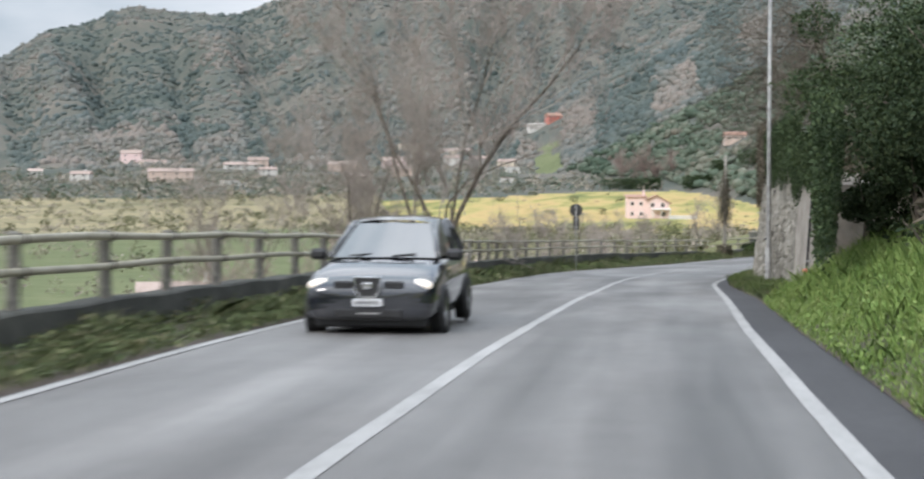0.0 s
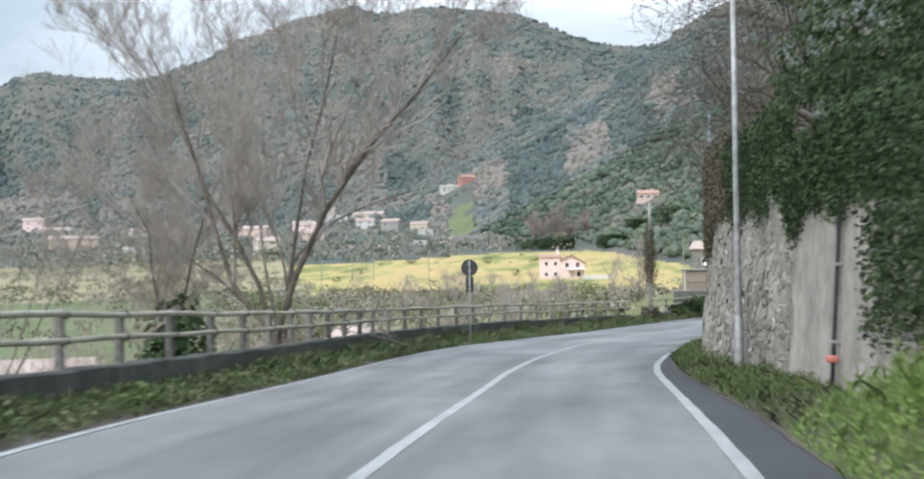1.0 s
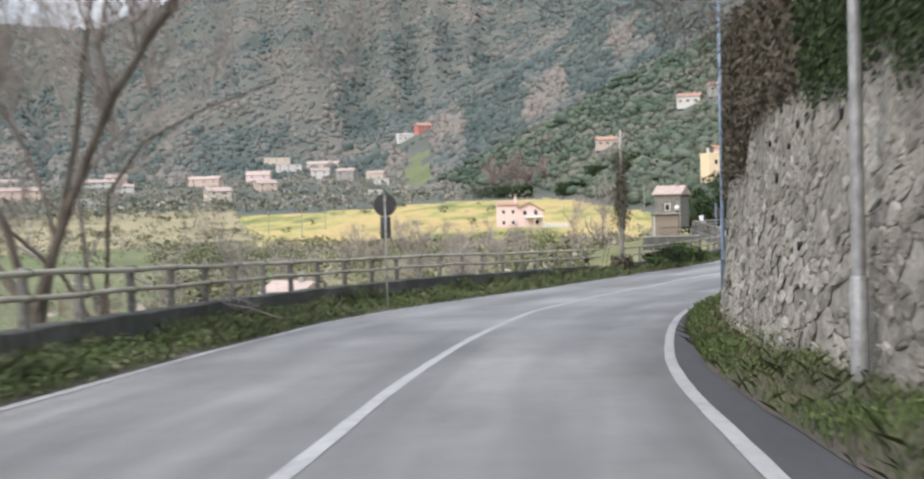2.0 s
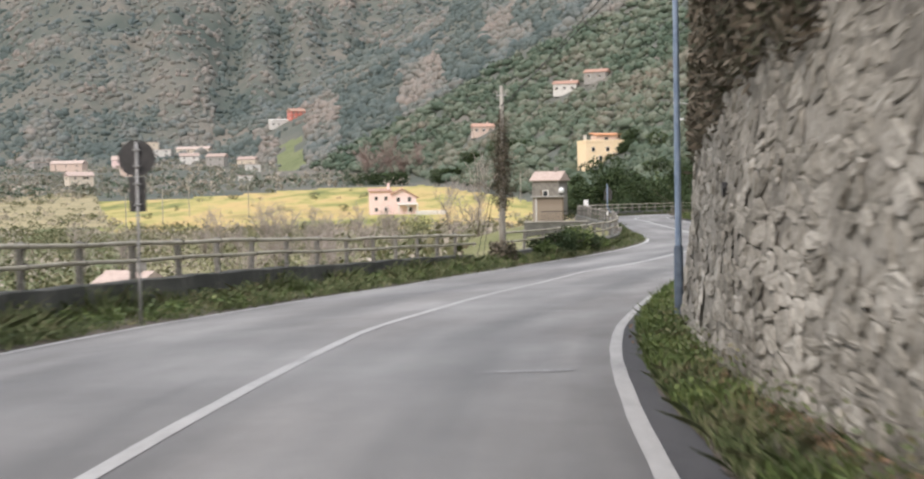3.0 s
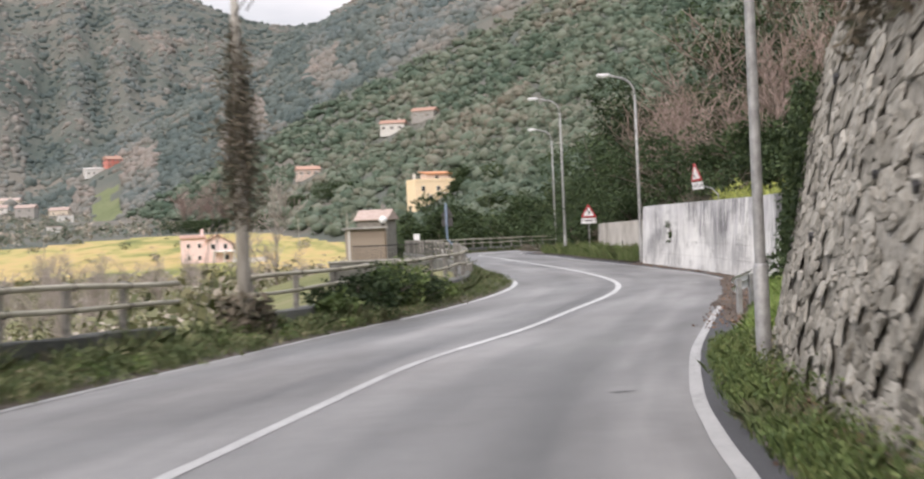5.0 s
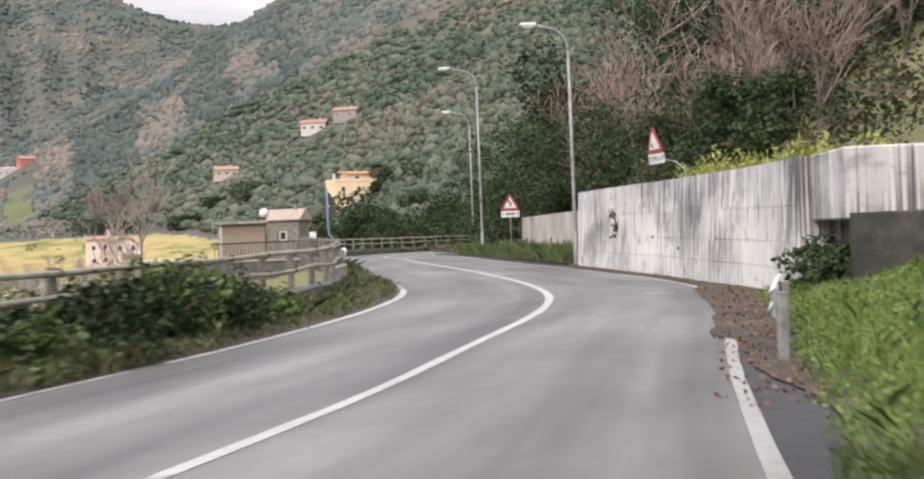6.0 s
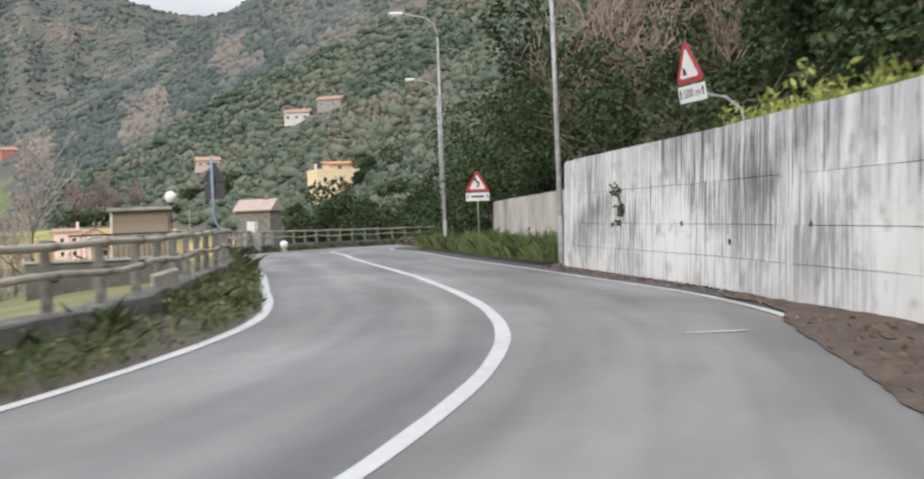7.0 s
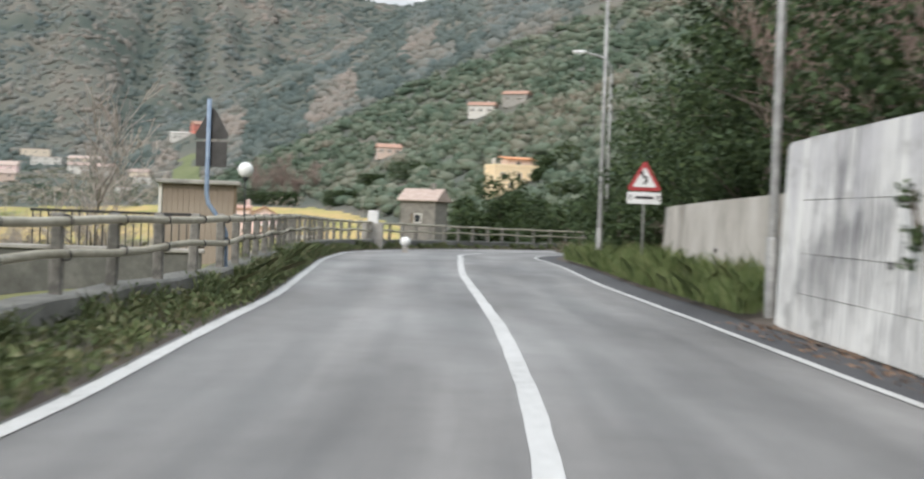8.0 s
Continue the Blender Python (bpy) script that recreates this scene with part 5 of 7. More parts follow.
big_tree(-9.3, 47.8, -4.2, 3.4, 8.6, 5, "large leafless tree standing below the parapet", 4, 0.2, 0.2, kids=(7, 9))
big_tree(-13.2, 51.0, -5.5, 3.0, 7.6, 6, "leafless tree with dense twigs below the parapet", 3, 0.14, 0.16, kids=(6, 8))
big_tree(-10.9, 55.5, -5.2, 4.2, 8.6, 26, "tall slender leafless tree below the parapet", 3, 0.15, 0.2, kids=(5, 7))
big_tree(-16.5, 46.0, -5.8, 2.2, 6.2, 27, "low spreading leafless tree below the parapet", 4, 0.1, 0.25, kids=(5, 7))
# russet thickets round the trees' feet
for k, (tx, ty, tz, th_) in enumerate([(-10.8, 41.5, -3.9, 5.0), (-12.5, 44.0, -4.6, 5.6), (-14.8, 41.0, -4.9, 5.2), (-17.5, 48.5, -6.2, 6.2), (-10.4, 52.5, -4.6, 4.6), (-14.0, 57.0, -6.0, 6.0), (-19.5, 54.0, -6.6, 6.4), (-9.8, 58.5, -4.6, 4.2), (-12.2, 38.0, -4.2, 4.2)]):
    bare_tree(tx, ty, tz, th_, 1200 + k, "tangled russet leafless thicket below the parapet", 4, 0.06, mat="thicket", lean=((k % 3 - 1) * 0.4, 0.1 * (k % 2), 1), kids=(4, 6), minimum=0.006, upward=0.2, name="bare_thicket", group="russet thickets")
for k in range(34):
    rr = random.Random(100 + k)
    by = rr.uniform(150, 290)
    bx = -4 + (by - 215) * 0.02 + rr.uniform(-40, 14)
    bare_tree(bx, by, float(land(bx, by)[0]), rr.uniform(5, 8), 200 + k, "pale leafless bush in the rough ground before the meadow", 3, 0.1, kids=(5, 7), minimum=0.016, name="bare_bush", group="pale bare bushes")
for k in range(5):
    rr = random.Random(140 + k)
    bare_tree(-16 - k * 6.5, 700 + rr.uniform(-8, 8), float(land(-16 - k * 6.5, 700)[0]), rr.uniform(17, 22), 300 + k, "tall brown leafless tree at the foot of the hill", 3, 0.3, kids=(6, 8), minimum=0.07, mat="twig_red", group="tall bare trees")
shrub(-10.9, 46.0, -3.4, (0.5, 0.5, 0.9), 0.9, 260, 8, 0.1, "leaf_dark", 31, "dark ivy-clad bush at the foot of the bare tree", squash=1.0)

# ---- slope above the walls ----
def build_undergrowth():
    """Ivy and brushwood over the ground above the walls."""
    rng = np.random.default_rng(9)
    n = 6500
    y = rng.uniform(2, 175, n)
    u = rng.uniform(0, 1, n) ** 1.7 * 30
    P, S, Q, T2 = [], [], [], []
    xr, z0 = fR(y) + wall_offset(y), fZ(y)
    dx = fR(y + 0.5) - fR(y - 0.5)
    nl = np.sqrt(1 + dx**2)
    x, yy = xr + (1.6 + u) / nl, y - (1.6 + u) * dx / nl
    z = land(x, yy)
    for a, b, c, u1 in zip(x, yy, z, u):
        if 86 < b < 102 and u1 < 2.5:
            continue
        rad = rng.uniform(0.25, 0.8) * (1 + u1 / 18)
        k = 44
        pts = np.array([a, b, c + rad * 0.4]) + shell(rng, k, rad, 0.8, 0.3)
        if rng.uniform() < (0.35 if b < 95 else 0.28 if b < 116 else 0.6):
            Q.append(pts)
            T2.append(np.full(k, rad * 0.113))
        else:
            P.append(pts)
            S.append(np.full(k, rad * 0.097))
    me = quads("undergrowth", np.concatenate(P), np.concatenate(S), 0.5, 11)
    me.materials.append(M["ivy"])
    tagged(new("undergrowth", me), "dark ivy and brambles over the slope above the walls", "undergrowth", kind="stuff")
    me = quads("brushwood", np.concatenate(Q), np.concatenate(T2), 0.6, 12, long=3.0)
    me.materials.append(M["dead_ivy"])
    tagged(new("brushwood", me), "brown withered brushwood on the slope above the walls", "undergrowth", kind="stuff")


build_undergrowth()

# evergreen trees above the brown wall and the bank
for k, (tx, ty, tz, hh) in enumerate([(4.3, 33.5, 3.9, 1.0), (4.9, 28.5, 3.3, 1.1), (4.6, 24.0, 1.9, 1.0), (5.5, 37.5, 4.2, 1.1), (6.5, 30.0, 4.5, 1.3), (5.6, 21.0, 2.2, 1.1), (5.0, 43.0, 4.4, 0.8), (7.5, 24.0, 5.0, 1.3)]):
    shrub(tx, ty, tz, (0.9, 1.0, 1.1), 1.05 * hh, 1500, 11, 0.038, ("leaf_dark", "leaf_dark", "ivy")[k % 3], 400 + k, "dense dark evergreen growing over the retaining wall", name="evergreen", group="dark evergreens above the wall", category="tree", lift=0.5)
for k, (tx, ty, tz, s) in enumerate([(2.95, 26.2, 0.55, 0.62), (3.5, 24.0, 0.9, 0.8), (4.1, 21.5, 1.2, 0.9), (4.6, 18.5, 1.6, 0.9)]):
    shrub(tx, ty, tz, (0.4 * s, 0.7 * s, 0.5 * s), 0.75 * s, 1100, 8, 0.036, "ivy", 430 + k, "dark leafy shrub on the bank beside the brown wall", group="dark shrubs on the bank")
# overhanging bare branches high above the road
for k, (tx, ty, tz, ln) in enumerate([(4.8, 50.0, 4.6, (-0.9, -0.15, 0.55)), (4.2, 56.0, 3.9, (-0.8, 0.1, 0.8)), (5.0, 45.0, 4.8, (-0.75, 0.2, 0.8)), (6.0, 63.0, 3.8, (-0.6, 0.0, 0.9)), (5.6, 53, 4.4, (-0.5, 0.3, 0.9)), (4.5, 48.0, 4.6, (-1.0, -0.3, 0.45)), (4.6, 53.5, 4.6, (-0.95, -0.2, 0.7))]):
    bare_tree(tx, ty, tz, 7.4, 500 + k, "leafless tree leaning out over the road from the wall top", 4, 0.085, lean=ln, kids=(4, 6), minimum=0.006, upward=-0.02, mat="bark", group="bare trees on the wall", curl=0.75, fan=1.1)
# russet bare shrubs behind the concrete wall
for k in range(36):
    rr = random.Random(600 + k)
    ty = rr.uniform(84, 158) if k % 2 else rr.uniform(106, 136)
    u = rr.uniform(3.0, 20) if k % 2 else rr.uniform(2.5, 9)
    tx = float(fR(ty)) + 2 + u
    bare_tree(tx, ty, float(land(tx, ty)[0]) - 0.1, rr.uniform(6.0, 10.5), 700 + k, "russet leafless shrub on the slope behind the concrete wall", 3, 0.07, kids=(5, 7), minimum=0.014, mat="twig_red", upward=0.2, name="bare_shrub", group="russet shrubs")
# tall dark trees round the outside of the bend and on the slope behind the lamps
for k, (tx, ty, s) in enumerate([(20.5, 200, 0.55), (28.5, 186, 1.2), (31.5, 181, 1.5), (33.0, 197, 1.5), (25.5, 150, 1.1), (28.5, 156, 1.3), (24.8, 160, 1.2), (31.5, 150, 1.5), (26.5, 142, 1.1), (30.5, 136, 1.4)]):
    shrub(tx, ty, float(land(tx, ty)[0]) - 0.3, (1.3 * s, 1.3 * s, 2.0 * s), 1.75 * s, 800, 11, 0.11, ("leaf_dark", "ivy", "leaf_dark")[k % 3], 1000 + k, "tall dark evergreen tree on the slope by the bend", name="evergreen", group="dark trees round the bend", category="tree")
for k, (tx, ty, s) in enumerate([(26.5, 322, 1.3), (31.5, 318, 1.6), (36.5, 324, 1.5)]):
    shrub(tx, ty, -7.5, (2.2 * s, 1.6 * s, 1.5 * s), 1.9 * s, 420, 14, 0.24, "leaf_dark", 1060 + k, "broad dark evergreen tree beyond the far parapet", name="evergreen", group="dark trees round the bend", category="tree", lift=7.8)
for k, (tx, ty, s) in enumerate([(37.0, 300, 1.2), (41.5, 306, 1.45), (46.0, 300, 1.5), (42.5, 285, 1.2), (49.5, 312, 1.7), (38.0, 272, 0.95)]):
    shrub(tx, ty, float(land(tx, ty)[0]) - 0.4, (1.9 * s, 1.6 * s, 2.0 * s), 1.75 * s, 380, 15, 0.22, ("leaf_dark", "woods", "leaf_dark")[k % 3], 1070 + k, "tall dark evergreen tree on the slope beyond the bend", name="evergreen", group="dark trees round the bend", category="tree")
for k, (tx, ty, s) in enumerate([(58.5, 500, 1.0), (62.0, 503, 1.5)]):
    shrub(tx, ty, float(land(tx, ty)[0]) - 0.4, (1.5 * s, 1.2 * s, 0.9 * s), 1.9 * s, 300, 9, 0.3, "leaf_dark", 1080 + k, "dark evergreen tree before the yellow house", name="evergreen", group="dark trees round the bend", category="tree")
# green shrubs behind the concrete wall
for k, (tx, ty, tz, s) in enumerate([(19.5, 118.0, 0.0, 1.0), (19.2, 114.0, 0.1, 0.9), (20.5, 124.0, 0.2, 1.2), (21.5, 130.0, 0.0, 1.2), (20.0, 134.5, -0.8, 1.1), (19.2, 110.0, 0.2, 0.8), (22.5, 138.0, -0.5, 1.3), (20.5, 142.5, -1.2, 1.1), (23.0, 147.0, -1.0, 1.5), (19.3, 146.5, -1.8, 0.9), (25.5, 152.0, -1.0, 1.7), (24.0, 157.5, -1.5, 1.4)]):
    shrub(tx, ty, tz - 0.3, (0.9 * s, 0.9 * s, 0.6 * s), 0.95 * s, 600, 9, 0.07, "leaf_dark", 800 + k, "dense green shrub on the slope behind the wall", group="green shrubs behind the wall")


def sprouts(y0, y1, n, seed):
    """Yellow-green plants along the top of the concrete wall."""
    rng = np.random.default_rng(seed)
    P = []
    for _ in range(n):
        y = rng.uniform(y0, y1)
        p, nn = wall_point(y, float(wall_height(y)), 0.05)
        u = rng.uniform(0.15, 1.7)
        tall = 0.12 + 0.75 * max(0.0, noise.noise(Vector((y * 2.6, u * 1.4, 4)))) + 0.2 * max(0.0, noise.noise(Vector((y * 0.5, 0, 4))))
        P.append((p.x + nn.x * u, p.y + nn.y * u, p.z - 0.03 + tall * rng.uniform(0, 1) ** 0.8))
    me = quads("sprouts", P, 0.04, 0.6, seed, 1.2, long=1.7)
    me.materials.append(M["leaf_yellow"])
    tagged(new("wall_top_plants", me), "yellow-green plants growing along the wall's top", "plants", kind="stuff")


sprouts(101.2, 112, 5200, 5)


# ---- verges ----
def build_verges():
    rng = np.random.default_rng(17)
    st = [s for s in ST if s[1].y > -5]
    # soil strips
    def strip(name, side, a, b, la, lb, label, mat):
        me = bpy.data.meshes.new(name)
        vs, fs = [], []
        for i, s in enumerate(st):
            n = (s[2] - s[0]).normalized()
            p = s["LCR".index(side)]
            bb = b if b is not None else -rail_off(s[1].y) + 0.1
            y0 = s[1].y
            aa = (a if side == "L" else shoulder_width(y0)) + 0.05 * noise.noise(Vector((s[1].y * 0.7, 0, side == "L")))
            bank = side == "R" and (y0 < 27.3 or 86 < y0 < 102.8)
            if bank:
                bb = 4.4
            for t in (0, 0.25, 0.6, 1.0):
                o = aa + (bb - aa) * t
                h = la + (lb - la) * t + 0.05 * noise.noise(Vector((s[1].y * 1.3, t * 3, 5))) * (t > 0)
                if bank:
                    h = 0.0 + max(0.0, o - aa) * (0.56 if y0 < 50 else 0.28)
                vs.append(p + n * o + Vector((0, 0, s[3] + h)))
        for i in range(len(st) - 1):
            for j in range(3):
                fs.append((i * 4 + j, i * 4 + j + 1, i * 4 + 5 + j, i * 4 + 4 + j))
        me.from_pydata([tuple(v) for v in vs], [], fs)
        return tagged(part(name, me, M[mat], smooth=True), label, "verge", kind="structure")

    strip("verge_left", "L", -0.11, None, -0.02, 0.12, "earth verge with weeds between edge line and parapet", "soil")
    strip("verge_right", "R", 0.72, 2.0, 0.0, 0.2, "earth verge with weeds and fallen leaves at the wall's foot", "soil")
    P, Hh, B, Bh, D, W, Wh, G, K, Kh = [], [], [], [], [], [], [], [], [], []
    for s in st:
        n = (s[2] - s[0]).normalized()
        y = s[1].y
        w = rail_off(y) - 0.2
        dens = 330
        tall = float(np.interp(y, [0, 20, 60, 80, 86, 96, 103, 108, 125, 160], [0.13, 0.16, 0.25, 0.27, 0.3, 0.3, 0.22, 0.2, 0.22, 0.18]))
        for _ in range(dens):
            u = rng.uniform(0.22, w) if rng.uniform() < 0.8 else rng.uniform(0.13, 0.6)
            q = s[0] - n * u
            clump = 0.5 + 0.9 * noise.noise(Vector((y * 0.45, u * 0.8, 1))) + 0.7 * noise.noise(Vector((q.y * 1.5, q.x * 1.5, 2)))
            if rng.uniform() > 0.35 + clump or (98 < y < 111 and rng.uniform() < 0.55):
                continue
            P.append((q.x + rng.uniform(-0.4, 0.4) * 0.3, q.y + rng.uniform(-0.4, 0.4), s[3] + 0.1 * u / w))
            Hh.append(tall * (0.5 + 0.8 * u / w) * max(0.35, 0.5 + 1.1 * clump))
        # right side
        if y < 27 or 86 < y < 102.5:
            sw = shoulder_width(y)
            for _ in range(1300):
                u = sw + (4.4 - sw) * rng.uniform(0, 1) ** 1.15
                q = s[2] + n * u
                yy = q.y + rng.uniform(-0.4, 0.4)
                tuft = 0.6 + 0.8 * max(0.0, 0.35 + noise.noise(Vector((yy * 1.1, u * 1.1, 6))))
                B.append((q.x, yy, s[3] + max(0, u - sw) * (0.56 if y < 50 else 0.28)))
                Bh.append((0.22 if y < 27 else 0.2) * tuft * (0.45 + 0.55 * min(1.0, (u - sw) * 1.6)))
        elif y < 87:
            sw, wo = shoulder_width(y), float(wall_offset(y))
            for _ in range(330):
                u = sw + abs(rng.normal()) * 0.3 if y > 44 else rng.uniform(sw, 1.9)
                if u > float(wall_offset(y)) + 0.05:
                    continue
                q = s[2] + n * u
                lush = noise.noise(Vector((y * 0.55, 0, 8))) > (0.1 if y < 58 else -0.2)
                (K if lush else W).append((q.x, q.y + rng.uniform(-0.4, 0.4), s[3] + 0.02 + 0.1 * (u - sw)))
                (Kh if lush else Wh).append(0.17 if lush else 0.12)
            for _ in range(130):
                q = s[2] + n * (wo - abs(rng.normal()) * 0.22)
                D.append((q.x, q.y + rng.uniform(-0.4, 0.4), s[3] + 0.09))
        elif 122.5 < y < 150:
            for _ in range(700):
                u = rng.uniform(0.7, 2.1)
                q = s[2] + n * u
                G.append((q.x, q.y + rng.uniform(-0.4, 0.4), s[3] + 0.1 * u))
        if 89 < y < 106:
            for _ in range(60):
                q = s[2] + n * rng.uniform(-0.15, 1.1)
                D.append((q.x, q.y + rng.uniform(-0.4, 0.4), s[3] + 0.05))
        if 106 <= y < 122.5:
            for _ in range(45):
                q = s[2] + n * rng.uniform(0.22, 0.95)
                D.append((q.x, q.y + rng.uniform(-0.4, 0.4), s[3] + 0.02))
    PP, HH = np.array(P), np.array(Hh)
    up = np.zeros((len(PP), 3))
    up[:, 2] = HH * rng.uniform(0.05, 0.95, len(PP))
    # bushy clumps of broader leaves
    bush = []
    for s in st:
        y = s[1].y
        if not 24 < y < 99:
            continue
        n = (s[2] - s[0]).normalized()
        w = rail_off(y) - 0.25
        for _ in range(4):
            u = 0.3 + (w - 0.3) * rng.uniform(0, 1) ** 0.6
            r = rng.uniform(0.1, 0.26) * (0.65 + 0.6 * max(0.0, 0.4 + noise.noise(Vector((y * 0.3, 0, 11)))))
            q = s[0] - n * u
            bush.append(np.array([q.x, q.y + rng.uniform(-0.4, 0.4), s[3] + 0.06 + r * 0.45]) + shell(rng, 60, r, 0.9, 0.35))
    bm_ = quads("verge_bushes", np.concatenate(bush), 0.034, 0.5, 24, long=1.2)
    bm_.materials.append(M["verge_bush"])
    tagged(new("verge_bushes", bm_), "bushy green weeds growing against the parapet's plinth", "weeds", kind="stuff")
    lm = quads("verge_leaves", PP + up, 0.026, 0.6, 4, long=1.4)
    lm.materials.append(M["verge"])
    tagged(new("verge_leaves", lm), "low leafy weeds along the parapet", "weeds", kind="stuff")
    me = blades("verge_weeds", P, HH * 0.85, 1, 0.028, 0.6)
    me.materials.append(M["verge"])
    tagged(new("verge_weeds", me), "green and straw-coloured weeds along the parapet", "weeds", kind="stuff")
    BB = np.array(B)
    lift = np.zeros((len(BB), 3))
    lift[:, 2] = np.array(Bh) * rng.uniform(0.1, 1.1, len(BB))
    lm = quads("bank_leaves", BB + lift, 0.018, 0.6, 14)
    lm.materials.append(M["leaf_bright"])
    tagged(new("bank_leaves", lm), "small bright leaves among the bank's grass", "grass", kind="stuff")
    me = blades("bank_grass", B, Bh, 2, 0.024, 0.42)
    me.materials.append(M["leaf_bright"])
    tagged(new("bank_grass", me), "bright green grass on the bank and at the wall's foot", "grass", kind="stuff")
    KK = np.array(K)
    lift = np.zeros((len(KK), 3))
    lift[:, 2] = np.array(Kh) * rng.uniform(0.1, 1.1, len(KK))
    lm = quads("foot_leaves", KK + lift, 0.02, 0.6, 15)
    lm.materials.append(M["verge_bush"])
    tagged(new("wall_foot_leaves", lm), "small green leaves at the foot of the walls", "grass", kind="stuff")
    me = blades("foot_tufts", K, Kh, 9, 0.024, 0.45)
    me.materials.append(M["verge_bush"])
    tagged(new("wall_foot_tufts", me), "green grass tufts at the foot of the walls", "grass", kind="stuff")
    me = blades("lamp_bank_grass", G, [0.14 + 0.42 * max(0.0, 0.4 + noise.noise(Vector((g[0] * 1.6, g[1] * 0.9, 7)))) for g in G], 8, 0.025, 0.4)
    me.materials.append(M["bank_green"])
    tagged(new("lamp_bank_grass", me), "tall dark green grass between lamps and low wall", "grass", kind="stuff")
    me = blades("wall_foot_grass", W, Wh, 7, 0.035, 0.8)
    me.materials.append(M["verge"])
    tagged(new("wall_foot_grass", me), "green and straw-coloured grass at the foot of the walls", "grass", kind="stuff")
    me = quads("fallen_leaves", D, 0.024, 0.6, 3, 0.3)
    me.materials.append(M["dead_leaf"])
    tagged(new("fallen_leaves", me), "brown fallen leaves along the wall's foot", "leaves", kind="stuff")


build_verges()
# a thick dark bramble before and over the parapet near the bend
for k, (y, s, dz) in enumerate([(95.9, 0.42, -0.05), (96.9, 0.52, 0.0), (98.0, 0.6, 0.05), (99.1, 0.62, 0.08), (100.2, 0.56, 0.05), (101.3, 0.45, 0.0), (102.4, 0.36, -0.05)]):
    p = rail_at(s_of_y(y))
    q = p[0] + p[3] * 0.35
    shrub(q.x, q.y, p[1] + dz - 0.05, (0.26, 0.4, 0.1), s, 620, 5, 0.045, ("verge_bush", "ivy", "leaf_dark")[k % 3], 900 + k, "dark green bramble climbing through the parapet", name="bramble", group="brambles on the parapet")


# ---- ivy and brush hanging on the stone wall ----
def hanging(name, spans, n, size, mat, label, seed, long=1.0):
    """Leaves over parts of the wall's face: spans of (y0, y1, lowest, highest)."""
    rng = np.random.default_rng(seed)
    P = []
    for y0, y1, h0, h1 in spans:
        for _ in range(int(n * (y1 - y0))):
            y = rng.uniform(y0, y1)
            low = h0 + 0.5 * noise.noise(Vector((y * 0.8, 0, seed))) + 0.3 * noise.noise(Vector((y * 3, 1, seed)))
            h = low + (h1 - low) * rng.uniform(0, 1) ** 0.8
            p, nn = wall_point(y, h, wall_batter(y))
            o = rng.uniform(-0.05, 0.4) * (0.4 + 0.6 * (h - low) / max(h1 - low, 0.1))
            P.append((p.x - nn.x * o, p.y - nn.y * o + rng.normal() * 0.1, p.z + rng.normal() * 0.08))
    me = quads(name, P, size, 0.5, seed, long=long)
    me.materials.append(M[mat])
    return tagged(new(name, me), label, "climbing plants", kind="stuff")


hanging("hanging_ivy", [(20, 27, 1.0, 3.4), (27, 29.6, 0.8, 3.5), (29.6, 36.5, 2.6, 3.7), (36.5, 44, 3.1, 4.7), (83.6, 86.8, 1.3, 3.6)], 2200, 0.032, "leaf_dark", "dark ivy hanging over the retaining walls", 61)
hanging("hanging_brush", [(44, 50, 3.4, 5.2), (50, 55, 2.8, 5.4), (55, 60, 2.5, 5.6), (60, 66, 2.7, 5.8)], 1500, 0.036, "dead_ivy", "brown withered creepers hanging from the wall's top", 62, 2.0)
hanging("hanging_brush", [(66, 74, 3.0, 5.6), (74, 80, 3.2, 5.6)], 900, 0.036, "dead_ivy", "thin brown creepers hanging from the wall's top", 64, 2.0)
hanging("wall_weeds", [(40, 84, 0.0, 0.3)], 70, 0.025, "verge", "weeds growing at the foot of the stone wall", 63)


# ---- signs, poles and small things ----
def prism(pts, depth, z0=0.0):
    """An upright flat plate in the xz plane from an outline, facing -y."""
    bm = bmesh.new()
    a = [bm.verts.new((x, -depth / 2, z + z0)) for x, z in pts]
    b = [bm.verts.new((x, depth / 2, z + z0)) for x, z in pts]
    bm.faces.new(a)
    bm.faces.new(b[::-1])
    for i in range(len(pts)):
        j = (i + 1) % len(pts)
        bm.faces.new((a[j], a[i], b[i], b[j]))
    bmesh.ops.recalc_face_normals(bm, faces=bm.faces)
    return bm


def rounded_triangle(side, r=0.06):
    h = side * math.sqrt(3) / 2
    cs = [(-side / 2 + r * 1.732, r), (side / 2 - r * 1.732, r), (0, h - 2 * r)]
    out = []
    for k, (cx, cz) in enumerate(cs):
        a0 = (210, 330, 90)[k]
        for d in (-60, -30, 0, 30, 60):
            g = radians(a0 + d)
            out.append((cx + r * math.cos(g), cz + r * math.sin(g)))
    return out


def shifted(bm, dx, dy, dz):
    bmesh.ops.translate(bm, verts=bm.verts, vec=(dx, dy, dz))
    return bm


